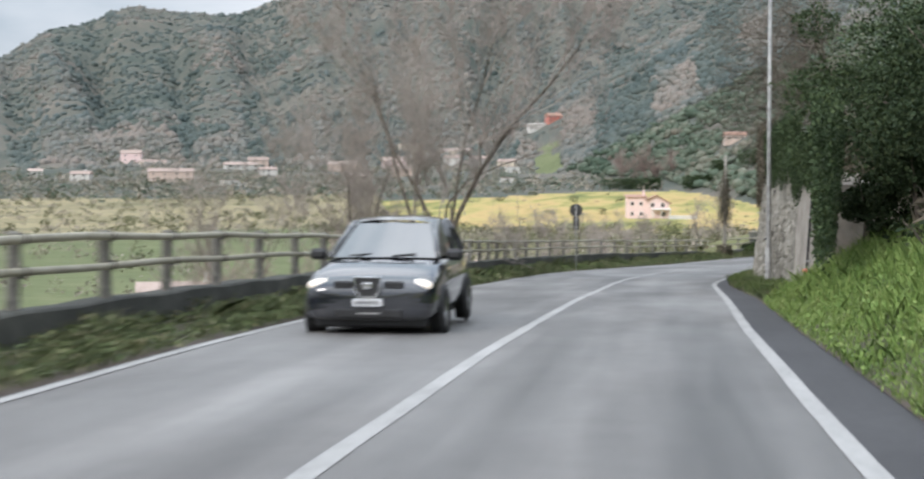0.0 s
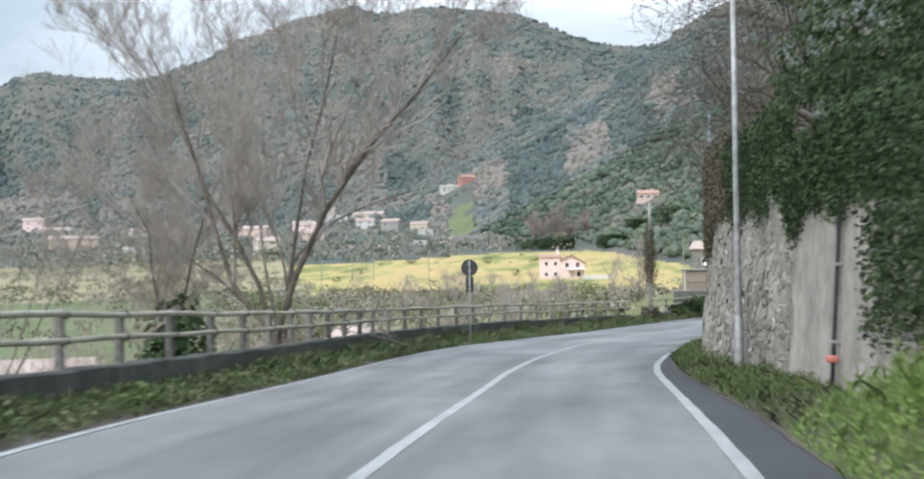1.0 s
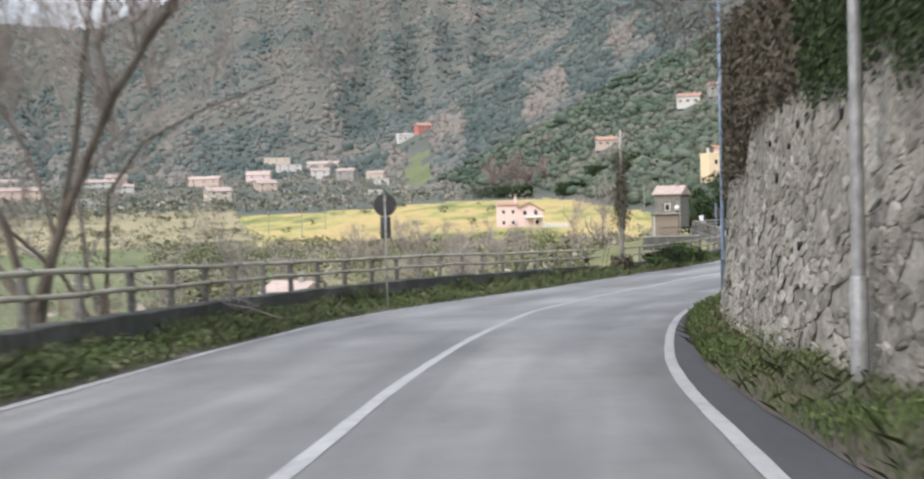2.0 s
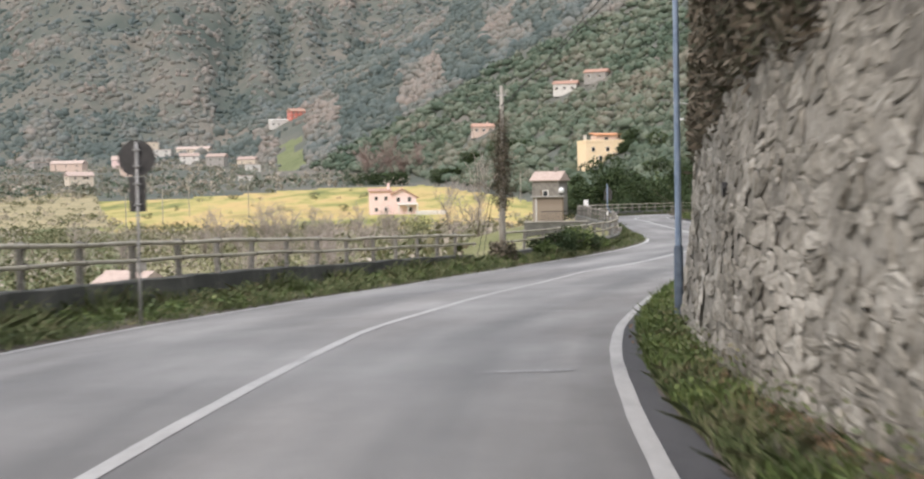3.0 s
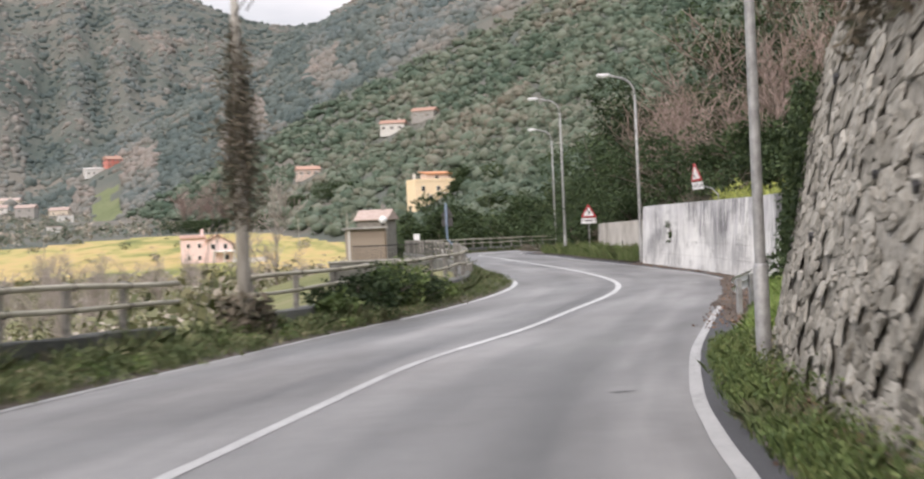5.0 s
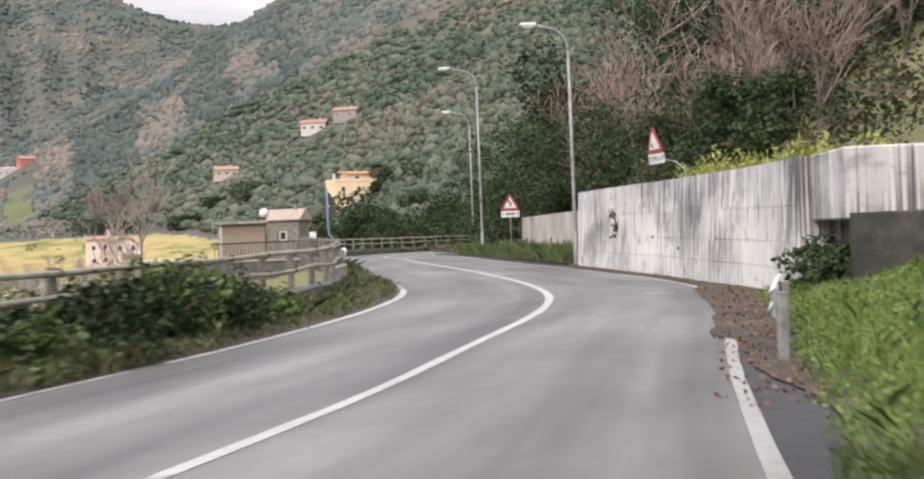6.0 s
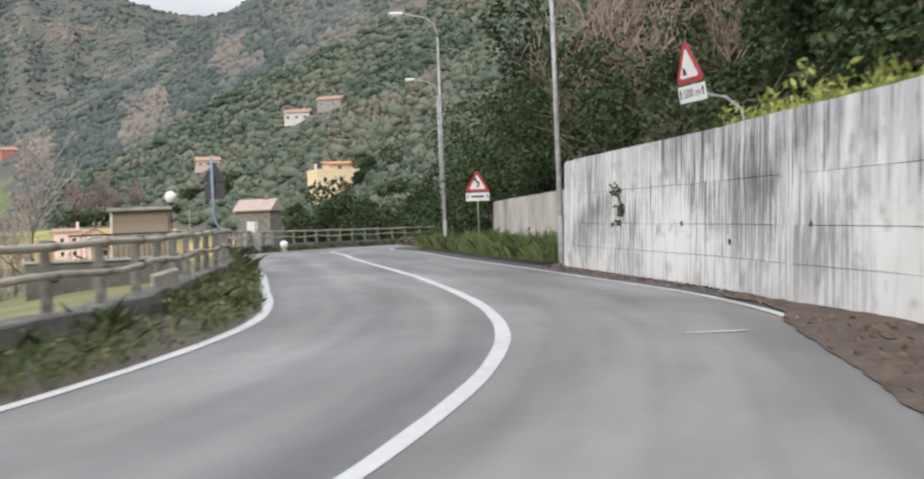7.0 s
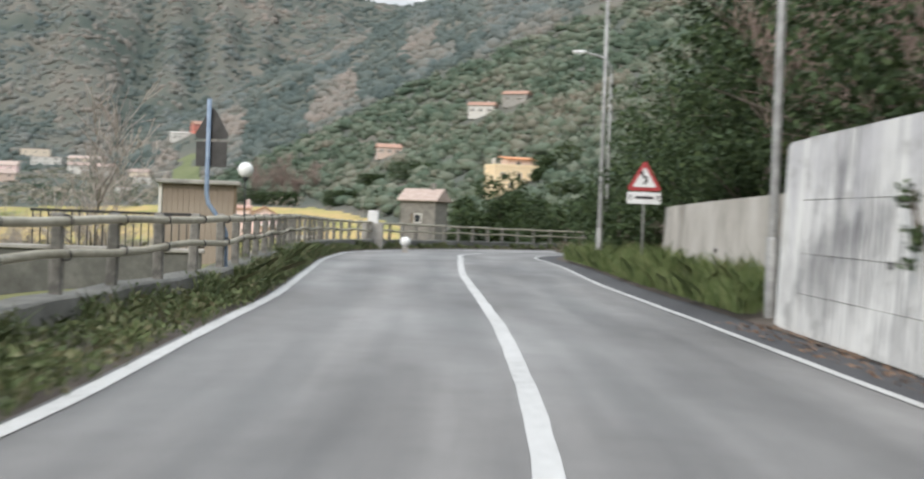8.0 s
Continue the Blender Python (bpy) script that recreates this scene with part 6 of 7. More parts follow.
def lettering(text, size, mat, parent, loc, name="lettering"):
    cu = bpy.data.curves.new(name, "FONT")
    cu.body, cu.size, cu.extrude, cu.align_x, cu.align_y = text, size, 0.001, "CENTER", "CENTER"
    tmp = new(name, cu)
    me = bpy.data.meshes.new_from_object(tmp.evaluated_get(bpy.context.evaluated_depsgraph_get()))
    bpy.data.objects.remove(tmp)
    me.materials.append(mat)
    ob = part(name, me, mat, parent)
    ob.matrix_local = pose(*loc, 90, 0, 0)
    return ob


def warning_sign(x, y, z, apex, side, yaw, lean, label, kind, post_mat="steel"):
    """A triangular warning sign with a plate below it on a post; apex is the height of its tip."""
    th = thing("warning_sign", label, "road sign", pose(x, y, z, 0, lean, 0) @ pose(0, 0, 0, 0, 0, yaw), group="warning signs")
    h = side * 0.866
    z0 = apex - h
    part("post", tube_data("post", [(0, 0.03, -0.3 if kind == "bends" else z0 - 0.22), (0, 0.03, z0), (0, 0.03, apex - 0.12)], 0.028, 8), M[post_mat], th, smooth=True)
    face = part("triangle", shifted(prism(rounded_triangle(side), 0.012), 0, -0.01, z0), M["sign_red"], th, "red-bordered triangle")
    part("field", shifted(prism(rounded_triangle(side * 0.66, 0.03), 0.006), 0, -0.021, z0 + side * 0.1), M["sign_white"], face, "white inner triangle")
    plate = part("plate", boxed(-side * 0.46, -0.014, z0 - side * 0.36, side * 0.46, 0.0, z0 - 0.03, 0.004), M["sign_white"], th, "white distance plate")
    for k in (-1, 1):
        part("arrow", shifted(prism([(-0.012, -0.07), (0.012, -0.07), (0.012, 0.02), (0.035, 0.02), (0, 0.075), (-0.035, 0.02), (-0.012, 0.02)], 0.004), k * side * 0.38, -0.018, z0 - side * 0.19), M["sign_black"], plate)
    if kind == "bends":
        pts = [(-0.06, 0.0), (-0.01, 0.0), (0.02, 0.06), (0.05, 0.1), (0.03, 0.2), (-0.03, 0.2), (-0.07, 0.27), (-0.04, 0.3), (-0.13, 0.32), (-0.14, 0.22), (-0.11, 0.24), (-0.06, 0.15), (0.0, 0.14), (-0.03, 0.08)]
        part("symbol", shifted(prism(pts, 0.004), 0.03, -0.027, z0 + side * 0.17), M["sign_black"], face)
        part("bar", boxed(-side * 0.25, -0.019, z0 - side * 0.22, side * 0.25, -0.014, z0 - side * 0.15), M["sign_black"], plate)
    else:
        pts = [(-0.14, 0.0), (-0.05, 0.0), (-0.06, 0.06), (-0.09, 0.1), (-0.13, 0.12)]
        part("symbol", shifted(prism(pts, 0.004), 0.0, -0.027, z0 + side * 0.16), M["sign_black"], face)
        lettering("500 m", side * 0.23, M["sign_black"], plate, (0, -0.0165, z0 - side * 0.2))
    return th


warning_sign(17.95, 136.0, -2.42, 2.82, 0.85, -4, 0, "red-bordered double bend warning sign with a distance plate", "bends")
warning_sign(16.15, 111.15, -0.6, 1.8, 0.78, -78, -7, "tilted red-bordered warning sign with a 500 m plate above the wall", "rocks")
# bent rod that carries the tilted sign
tagged(part("sign_rod", tube_data("sign_rod", [(16.5, 110.3, -0.35), (16.46, 110.4, 0.05), (16.36, 110.7, 0.25), (16.14, 111.15, 0.36)], 0.018, 6), M["steel"]), "thin bent rod on top of the concrete wall", "rod")


def round_sign():
    th = thing("road_sign", "dark back of a round road sign with a narrow panel", "road sign", pose(-5.93, 63.6, float(fZ(63.6)), 0, 0, 8))
    part("post", tube_data("post", [(0, 0, -0.3), (0, 0, 1.5), (0, 0, 3.12)], 0.026, 8), M["steel"], th, smooth=True)
    disc = [(0.31 * math.cos(a), 0.31 * math.sin(a)) for a in np.linspace(0, 2 * math.pi, 28)[:-1]]
    part("disc", shifted(prism(disc, 0.012), 0, 0.045, 2.84), M["sign_back"], th, "dark grey back of the disc")
    part("panel", boxed(-0.14, 0.038, 1.93, 0.14, 0.05, 2.52, 0.004), M["sign_back"], th, "dark narrow panel")
    for k in (2.7, 2.98, 2.05, 2.4):
        part("clamp", boxed(-0.06, -0.034, k - 0.015, 0.06, 0.04, k + 0.015, 0.004), M["steel"], th)
    return th


round_sign()


def back_triangle():
    th = thing("warning_sign", "dark back of a triangular sign on a bent blue post", "road sign", pose(9.2, 125.4, -2.75, 0, 0, -10), group="warning signs")
    part("post", tube_data("post", [(0.34, 0, -0.6), (0.32, 0, 1.2), (0.26, 0, 1.35), (0.03, 0, 1.65), (0, 0, 1.8), (0, 0, 3.22)], 0.035, 8), M["steel_blue"], th, smooth=True)
    part("triangle", shifted(prism(rounded_triangle(0.6), 0.012), 0.04, 0.045, 2.62), M["sign_back"], th, "dark back of the triangle")
    part("panel", boxed(-0.2, 0.04, 2.2, 0.28, 0.052, 2.58, 0.004), M["sign_back"], th)
    return th


back_triangle()


def utility_pole():
    x, y, z = 1.36, 92.6, float(fZ(92.6))
    th = thing("utility_pole", "concrete utility pole wrapped in dark dead ivy beside the parapet", "utility pole", Matrix.Translation((x, y, z)))
    part("pole", tube_data("pole", [(0, 0, -0.6), (0, 0, 2.0), (0.03, 0, 4.5), (0.05, 0, 6.85)], [0.14, 0.13, 0.1, 0.07], 10), M["wood_pole"], th, smooth=True)
    rng = np.random.default_rng(41)
    n = 7000
    h = 2.0 + 4.0 * rng.beta(1.6, 1.9, n)
    w = np.interp(h, [2.0, 2.4, 3.2, 4.4, 5.2, 6.0], [0.14, 0.34, 0.42, 0.36, 0.24, 0.1])
    g = rng.uniform(0, 6.283, n)
    rr = w * np.abs(rng.normal(0, 0.62, n)) * (1 + 0.35 * np.sin(h * 5.3 + 2 * g))
    P = np.stack([np.cos(g) * rr + 0.03, np.sin(g) * rr, h], 1)
    part("ivy", quads("ivy", P, 0.028, 0.5, 8, long=2.2), M["dead_ivy"], th, "dark withered ivy")
    items = []
    for k in range(70):
        a, h0, ln = rng.uniform(0, 6.283), 2.3 + 3.2 * rng.uniform(), rng.uniform(0.3, 0.65)
        d = Vector((math.cos(a), math.sin(a), 0.0))
        items.append(([Vector((0.03, 0, h0)) + d * 0.08, Vector((0.03, 0, h0 + 0.12)) + d * ln * 0.6, Vector((0.03, 0, h0 + rng.uniform(-0.15, 0.3))) + d * ln], [0.009, 0.006, 0.003]))
    part("twigs", tubes("twigs", items, 3), M["dead_ivy"], th, "bare trailing ivy stems")
    g = rng.uniform(0, 6.283, 1800)
    P = np.stack([np.cos(g) * rng.uniform(0.1, 0.55, 1800), np.sin(g) * rng.uniform(0.1, 0.5, 1800), rng.uniform(0.0, 0.95, 1800) * rng.uniform(0.4, 1, 1800)], 1)
    part("brush", quads("brush", P, 0.06, 0.5, 9, long=1.6), M["dead_ivy"], th, "brown brush round the foot")
    part("bracket", boxed(-0.16, -0.03, 6.45, 0.24, 0.03, 6.51, 0.01), M["steel"], th)
    for k in (-0.13, 0.21):
        part("insulator", tube_data("insulator", [(k, 0, 6.52), (k, 0, 6.58), (k, 0, 6.6), (k, 0, 6.68)], [0.015, 0.03, 0.03, 0.015], 8), M["grey_plaster"], th)
    # stay wires
    for k in (-1.1, -0.85):
        part("stay", tube_data("stay", [(0.02, 0, 4.6), (k, 0.4, -0.2)], 0.012, 5), M["wire"], th)


utility_pole()


def cable(name, a, b, sag, label, r=0.012):
    a, b = Vector(a), Vector(b)
    pts = [a.lerp(b, t) - Vector((0, 0, sag * 4 * t * (1 - t))) for t in np.linspace(0, 1, 17)]
    return tagged(part(name, tube_data(name, pts, r, 5), M["wire"]), label, "cable", group="overhead cables")


cable("cable", (1.62, 92.6, 3.42), (16.2, 53.2, 19.9), 0.5, "black overhead cable from the utility pole over the road", 0.016)
cable("cable", (1.36, 92.6, 3.3), (17.4, 53.8, 19.3), 0.6, "black overhead cable from the utility pole over the road", 0.016)


# ---- shed, lamp globe and low wall behind the bend ----
def shed():
    z = -3.4
    th = thing("shed", "weathered board shed with a flat roof behind the parapet", "shed", pose(6.75, 143.6, z, 0, 0, 4))
    for fx, (x0, y0, x1, y1) in enumerate(((-1.0, -1.0, 1.0, -0.94), (-1.0, 0.94, 1.0, 1.0), (-1.0, -0.94, -0.94, 0.94), (0.94, -0.94, 1.0, 0.94))):
        part("frame_panel", boxed(x0, y0, -0.5, x1, y1, 3.0), M["rust"], th)
    me = bpy.data.meshes.new("board")
    bm = boxed(-0.072, -0.012, 0, 0.072, 0.012, 2.95, 0.005)
    bm.to_mesh(me)
    bm.free()
    for k in range(13):
        b = part("board", me, M["rust"], th)
        b.matrix_local = Matrix.Translation((-0.92 + k * 0.153, -1.015 - 0.004 * (k % 2), 0.02))
    part("roof", boxed(-1.15, -1.2, 3.0, 1.15, 1.1, 3.12, 0.02), M["grey_plaster"], th)
    part("corner_post", boxed(-1.06, -1.08, -0.5, -0.97, -0.98, 3.0, 0.01), M["white_plaster"], th)
    part("corner_post", boxed(0.97, -1.08, -0.5, 1.06, -0.98, 3.0, 0.01), M["shutter"], th)


shed()


def globe_lamp():
    th = thing("garden_lamp", "white globe lamp on a thin dark post", "lamp", Matrix.Translation((7.9, 144.7, -3.2)))
    part("post", tube_data("post", [(0, 0, -0.3), (0, 0, 1.5), (0, 0, 3.05)], 0.03, 8), M["black"], th, smooth=True)
    part("collar", tube_data("collar", [(0, 0, 3.0), (0, 0, 3.06), (0, 0, 3.12)], [0.06, 0.1, 0.1], 12), M["black"], th)
    bm = bmesh.new()
    bmesh.ops.create_uvsphere(bm, u_segments=18, v_segments=12, radius=0.23)
    part("globe", shifted(bm, 0, 0, 3.32), M["globe"], th, "opal white globe", smooth=True)


globe_lamp()


def low_wall():
    th = thing("terrace_wall", "grey rendered terrace wall with a dark fence on it", "wall", pose(6.6, 130.5, -3.6, 0, 0, 8))
    part("wall", boxed(-2.4, -0.12, -0.8, 1.9, 0.12, 1.6, 0.02), M["plinth_grey"], th)
    part("coping", boxed(-2.45, -0.17, 1.6, 1.95, 0.17, 1.68, 0.015), M["grey_plaster"], th)
    for k in range(22):
        part("bar", tube_data("bar", [(-1.2 + k * 0.14, 0, 1.66), (-1.2 + k * 0.14, 0, 2.3)], 0.012, 5), M["black"], th)
    part("rail", boxed(-1.25, -0.02, 2.3, 1.85, 0.02, 2.35, 0.005), M["black"], th)


low_wall()
house(18.6, 303, -24, 5.4, 5.0, 4.9, 1.6, "dull_plaster", "small grey house with a tiled roof below the slope", 1, 1, z=-2.4, roof_mat="roof_pale")


def marker():
    th = thing("road_marker", "white rounded marker on the far parapet plinth", "marker", Matrix.Translation((12.9, 157.4, -2.45)))
    part("base", boxed(-0.12, -0.12, -0.2, 0.12, 0.12, 0.3, 0.03), M["grey_plaster"], th)
    bm = bmesh.new()
    bmesh.ops.create_uvsphere(bm, u_segments=14, v_segments=10, radius=0.2)
    part("cap", shifted(bm, 0, 0, 0.48), M["globe"], th, "white rounded cap", smooth=True)


marker()


def notice_box():
    th = thing("meter_cabinet", "white meter cabinet on a grey masonry pillar beyond the parapet", "cabinet", pose(11.6, 163.0, -3.0, 0, 0, -5))
    part("pillar", boxed(-0.45, -0.3, -0.5, 0.45, 0.3, 1.7, 0.02), M["grey_plaster"], th)
    part("box", boxed(-0.2, -0.25, 1.7, 0.22, 0.15, 2.25, 0.02), M["sign_white"], th)


notice_box()


# ---- guard rail end and culvert at the gap in the walls ----
def guard_rail():
    th = thing("guard_rail", "white-grey steel guard rail end standing in the grass", "guard rail", Matrix.Identity(4))
    pts = [Vector((10.8, 92.5, 0)), Vector((11.3, 93.6, 0)), Vector((11.9, 94.9, 0)), Vector((12.5, 96.2, 0))]
    z = -2.72
    prof = [(0.0, 0.42), (0.03, 0.45), (0.05, 0.5), (0.02, 0.56), (0.0, 0.58), (0.02, 0.6), (0.05, 0.66), (0.03, 0.71), (0.0, 0.74)]
    vs, fs = [], []
    for i, p in enumerate(pts):
        t = (pts[min(i + 1, 3)] - pts[max(i - 1, 0)]).normalized()
        n = Vector((-t.y, t.x, 0))
        for o, h in prof:
            vs.append(p + n * o * 1.6 + Vector((0, 0, z + h)))
        for o, h in prof:
            vs.append(p + n * (o * 1.6 - 0.012) + Vector((0, 0, z + h)))
    w = 18
    for i in range(3):
        for j in range(8):
            a = i * w + j
            fs.append((a, a + 1, a + 1 + w, a + w))
            a += 9
            fs.append((a + w, a + 1 + w, a + 1, a))
    part("beam", mesh_of("beam", vs, fs), M["sign_white"], th, "pale corrugated beam")
    for p in pts[::2]:
        part("post", boxed(p.x + 0.02, p.y - 0.05, z - 0.3, p.x + 0.12, p.y + 0.05, z + 0.7, 0.01), M["steel"], th)


guard_rail()


def culvert():
    """The dark mouth of a passage at the near end of the concrete wall, with a lintel over it."""
    p, n = wall_point(101.2, 0, 0)
    th = thing("culvert", "dark overgrown passage mouth under a concrete lintel", "culvert", pose(p.x + 0.3, 99.95, p.z, 0, 0, -14))
    part("lintel", boxed(-0.2, -1.7, 1.35, 2.2, 1.3, 2.45, 0.03), M["white_wall"], th)
    part("back_wall", boxed(1.6, -1.7, -0.2, 1.9, 1.3, 1.4), M["concrete_dark"], th)
    part("side_wall", boxed(-0.15, -1.95, -0.2, 1.9, -1.65, 1.45, 0.02), M["concrete_dark"], th)
    part("prop", boxed(0.1, -0.75, -0.2, 0.2, -0.65, 1.4, 0.01), M["grey_plaster"], th)


culvert()
p_, n_ = wall_point(100.6, 0.0, 0)
shrub(p_.x + 0.1, 99.6, p_.z - 0.1, (0.35, 0.6, 0.2), 0.5, 420, 5, 0.05, "leaf_dark", 951, "dark ivy before the passage mouth", group="ivy at the passage")
# small plant growing out of a crack in the concrete wall
p_, n_ = wall_point(116.8, 1.5, 0.05)
shrub(p_.x - 0.08, p_.y, p_.z, (0.03, 0.14, 0.46), 0.12, 26, 9, 0.032, "leaf_dark", 952, "small dark plant growing out of the concrete wall", stem=True, lift=-0.1)

# ---- broken slab on the parapet's plinth at the bend ----
_r = rail_at(s_of_y(112.6))
_slab = thing("concrete_slab", "pale broken concrete slab leaning on the parapet's plinth", "slab", Matrix.Translation(_r[0] + _r[3] * 0.1 + Vector((0, 0, _r[1] + _r[2] - PLINTH_DROP + 0.04))) @ pose(0, 0, 0, 18, -12, 30))
part("block", boxed(-0.22, -0.06, -0.12, 0.22, 0.05, 0.2, 0.02), M["low_wall"], _slab)

# ---- drain pipe on the brown wall ----
def drain():
    th = thing("drain_pipe", "thin black drain pipe with a red cap on the brown wall", "pipe", Matrix.Identity(4))
    pts = []
    for h in (-0.1, 0.8, 1.8, 2.8, 3.4):
        p, n = wall_point(31.6, h, 0.07)
        pts.append(p - n * 0.06 + Vector((0, 0.06 * h, 0)))
    part("pipe", tube_data("pipe", pts, 0.03, 8), M["black"], th, smooth=True)
    p = pts[0].lerp(pts[1], 0.75)
    part("cap", boxed(p.x - 0.1, p.y - 0.12, p.z - 0.04, p.x + 0.05, p.y + 0.02, p.z + 0.05, 0.02), M["red_paint"], th, "red plastic cap")
    for k in (1, 2, 3):
        q = pts[k]
        part("clip", boxed(q.x - 0.04, q.y - 0.05, q.z - 0.02, q.x + 0.08, q.y + 0.05, q.z + 0.02, 0.005), M["steel"], th)


drain()


# ---- village across the valley ----
VILLAGE = [
    (-245.6, 915, 21, 10, 6.8, "orange_plaster"), (-178.7, 693, 12, 8, 5.4, "cream_plaster"), (-187.6, 839, 12, 9, 5.6, "orange_plaster"), (-235.6, 1132, 21, 10, 8.6, "white_plaster"),
    (-259, 1196, 22, 10, 4.6, "cream_plaster"), (-213.8, 1173, 27, 11, 6.6, "cream_plaster"), (-162.7, 987, 13, 9, 8.0, "grey_plaster"), (-131.3, 940, 9, 6, 3.4, "white_plaster"), (-108.8, 757, 7, 5, 2.4, "white_plaster"),
    (-252.6, 1099, 22, 9, 5.2, "grey_plaster"), (-318, 780, 27, 10, 6.4, "orange_plaster"), (-481, 1093, 17, 11, 8.0, "pink"), (-378, 784, 12, 9, 5.0, "white_plaster"), (-255, 710, 10, 7, 2.8, "white_plaster"),
    (-334, 953, 25, 10, 5.4, "white_plaster"), (-443, 1048, 21, 9, 4.2, "cream_plaster"), (-467, 896, 10, 7, 3.4, "white_plaster"), (-228, 992, 17, 10, 6.6, "pink"), (-146, 1016, 13, 8, 4.6, "cream_plaster"),
    (-292, 1010, 14, 9, 5.0, "grey_plaster"), (-205, 905, 10, 8, 4.6, "cream_plaster"), (-283, 860, 11, 8, 5.0, "white_plaster"), (-196, 1060, 14, 9, 6.0, "white_plaster"), (-350, 1040, 16, 9, 5.6, "orange_plaster"),
]
STOREYS = {"orange_plaster": "orange village house with a tiled roof", "white_plaster": "white village house across the valley", "grey_plaster": "grey village house across the valley", "pink": "pink village house with a tiled roof", "cream_plaster": "cream village house across the valley"}
for k, (hx, hy, w_, d_, h_, m_) in enumerate(VILLAGE):
    house(hx, hy, math.degrees(math.atan2(-(hx - 3), hy - 60)) + (k * 37) % 44 - 22, w_, d_, h_, 0.16 * w_ if w_ < 20 else 2.0, m_, STOREYS[m_], 1 if h_ < 5 else (3 if k == 3 else 2), max(1, int(w_ / 6)), flat=k in (3, 4, 7, 8, 9, 13, 19), roof_mat="roof_pale", group="village houses", frames=m_)
# red-roofed building close below the parapet
house(-46, 116, 24, 8, 7, 2.4, 1.6, "white_plaster", "low white building with a pale tiled roof below the road", 1, 3, z=-10.3, roof_mat="roof_pale")
house(-28, 156, -30, 4.6, 4.0, 2.0, 1.2, "grey_plaster", "low grey outbuilding with a pale tiled roof below the road", 1, 1, z=-9.2, roof_mat="roof_pale")
# thin poles standing in the meadow
for k, (az_, r_, h_) in enumerate([(13.3, 330, 9), (12.0, 380, 9), (9.5, 360, 9), (15.0, 300, 8), (-0.6, 430, 9), (-2.6, 420, 10)]):
    hx, hy = EYE[0] - math.sin(radians(az_)) * r_, EYE[1] + math.cos(radians(az_)) * r_
    tagged(part("meadow_pole", tube_data("meadow_pole", [(hx, hy, float(land(hx, hy)[0]) - 0.3), (hx, hy, float(land(hx, hy)[0]) + h_)], 0.13, 6), M["wood_pole"]), "pale wooden line pole standing in the meadow", "utility pole", group="meadow poles")
# ground litter, and a worn dash, pale patches and a pothole on the road
def mark(x, y, w, d, yaw, label, mat="pale_mark"):
    rng = random.Random(int(x * 10 + y))
    bm = bmesh.new()
    n = 16
    vs = [bm.verts.new((w / 2 * math.cos(a) * rng.uniform(0.75, 1.1), d / 2 * math.sin(a) * rng.uniform(0.7, 1.15), 0)) for a in np.linspace(0, 6.283, n + 1)[:-1]]
    bm.faces.new(vs)
    ob = part("road_mark", bm, M[mat])
    ob.matrix_world = pose(x, y, float(fZ(y)) + 0.012, 0, 0, yaw)
    return tagged(ob, label, "road marking", kind="structure")


mark(13.75, 104.9, 0.75, 0.16, -10, "worn white dash of paint on the asphalt", "paint")
mark(0.15, 54.1, 1.2, 0.16, 5, "pale patch on the asphalt")
mark(1.2, 65.3, 1.1, 0.14, 5, "pale patch on the asphalt")
mark(5.5, 80.7, 0.34, 0.07, 10, "small dark pothole in the asphalt", "asphalt_dark")


def dirt_strip():
    """Brown soil with litter spilling from the bank over the road's edge."""
    vs, fs = [], []
    ys = np.arange(88.0, 110.1, 0.2)
    for y in ys:
        dx = float(fR(y + 0.5) - fR(y - 0.5))
        n = Vector((1, -dx, 0)).normalized()
        a = 0.2 + 0.12 * noise.noise(Vector((y * 0.9, 2, 0))) + 0.05 * noise.noise(Vector((y * 4, 2, 0))) - 0.42 * float(smooth01((y - 94.4) / 1.5) * smooth01((107.5 - y) / 2.5)) + 0.17 * max(0.0, 92 - y)
        b = float(wall_offset(y)) + 0.5
        for t in (0, 0.3, 1.0):
            o = a + (b - a) * t
            vs.append(Vector((float(fR(y)), y, float(fZ(y)) + 0.014 + 0.05 * t + (0.025 * noise.noise(Vector((y * 2, t * 4, 1))) if t else 0))) + n * o)
    for i in range(len(ys) - 1):
        for j in range(2):
            fs.append((i * 3 + j, i * 3 + j + 1, i * 3 + 4 + j, i * 3 + 3 + j))
    tagged(part("dirt", mesh_of("dirt", vs, fs), M["litter_soil"]), "brown soil and litter along the foot of the wall", "soil", kind="structure")


dirt_strip()


# ---- oncoming car ----
PAINT = material("car_paint", two((0.012, 0.014, 0.018), (0.018, 0.02, 0.028)), 3, 0.14, spec=0.9)
PAINT.node_tree.nodes["Principled BSDF"].inputs["Coat Weight"].default_value = 1.0
PAINT.node_tree.nodes["Principled BSDF"].inputs["Coat IOR"].default_value = 1.55
CAR_GLASS = material("car_glass", two((0.035, 0.04, 0.043), (0.06, 0.066, 0.07)), 1, 0.08, spec=0.55)
CAR_GLASS.node_tree.nodes["Principled BSDF"].inputs["Coat Weight"].default_value = 1.0
CAR_GLASS.node_tree.nodes["Principled BSDF"].inputs["Coat IOR"].default_value = 2.2
CHROME = material("chrome", two((0.6, 0.6, 0.6), (0.75, 0.75, 0.75)), 3, 0.2, metal=0.9)
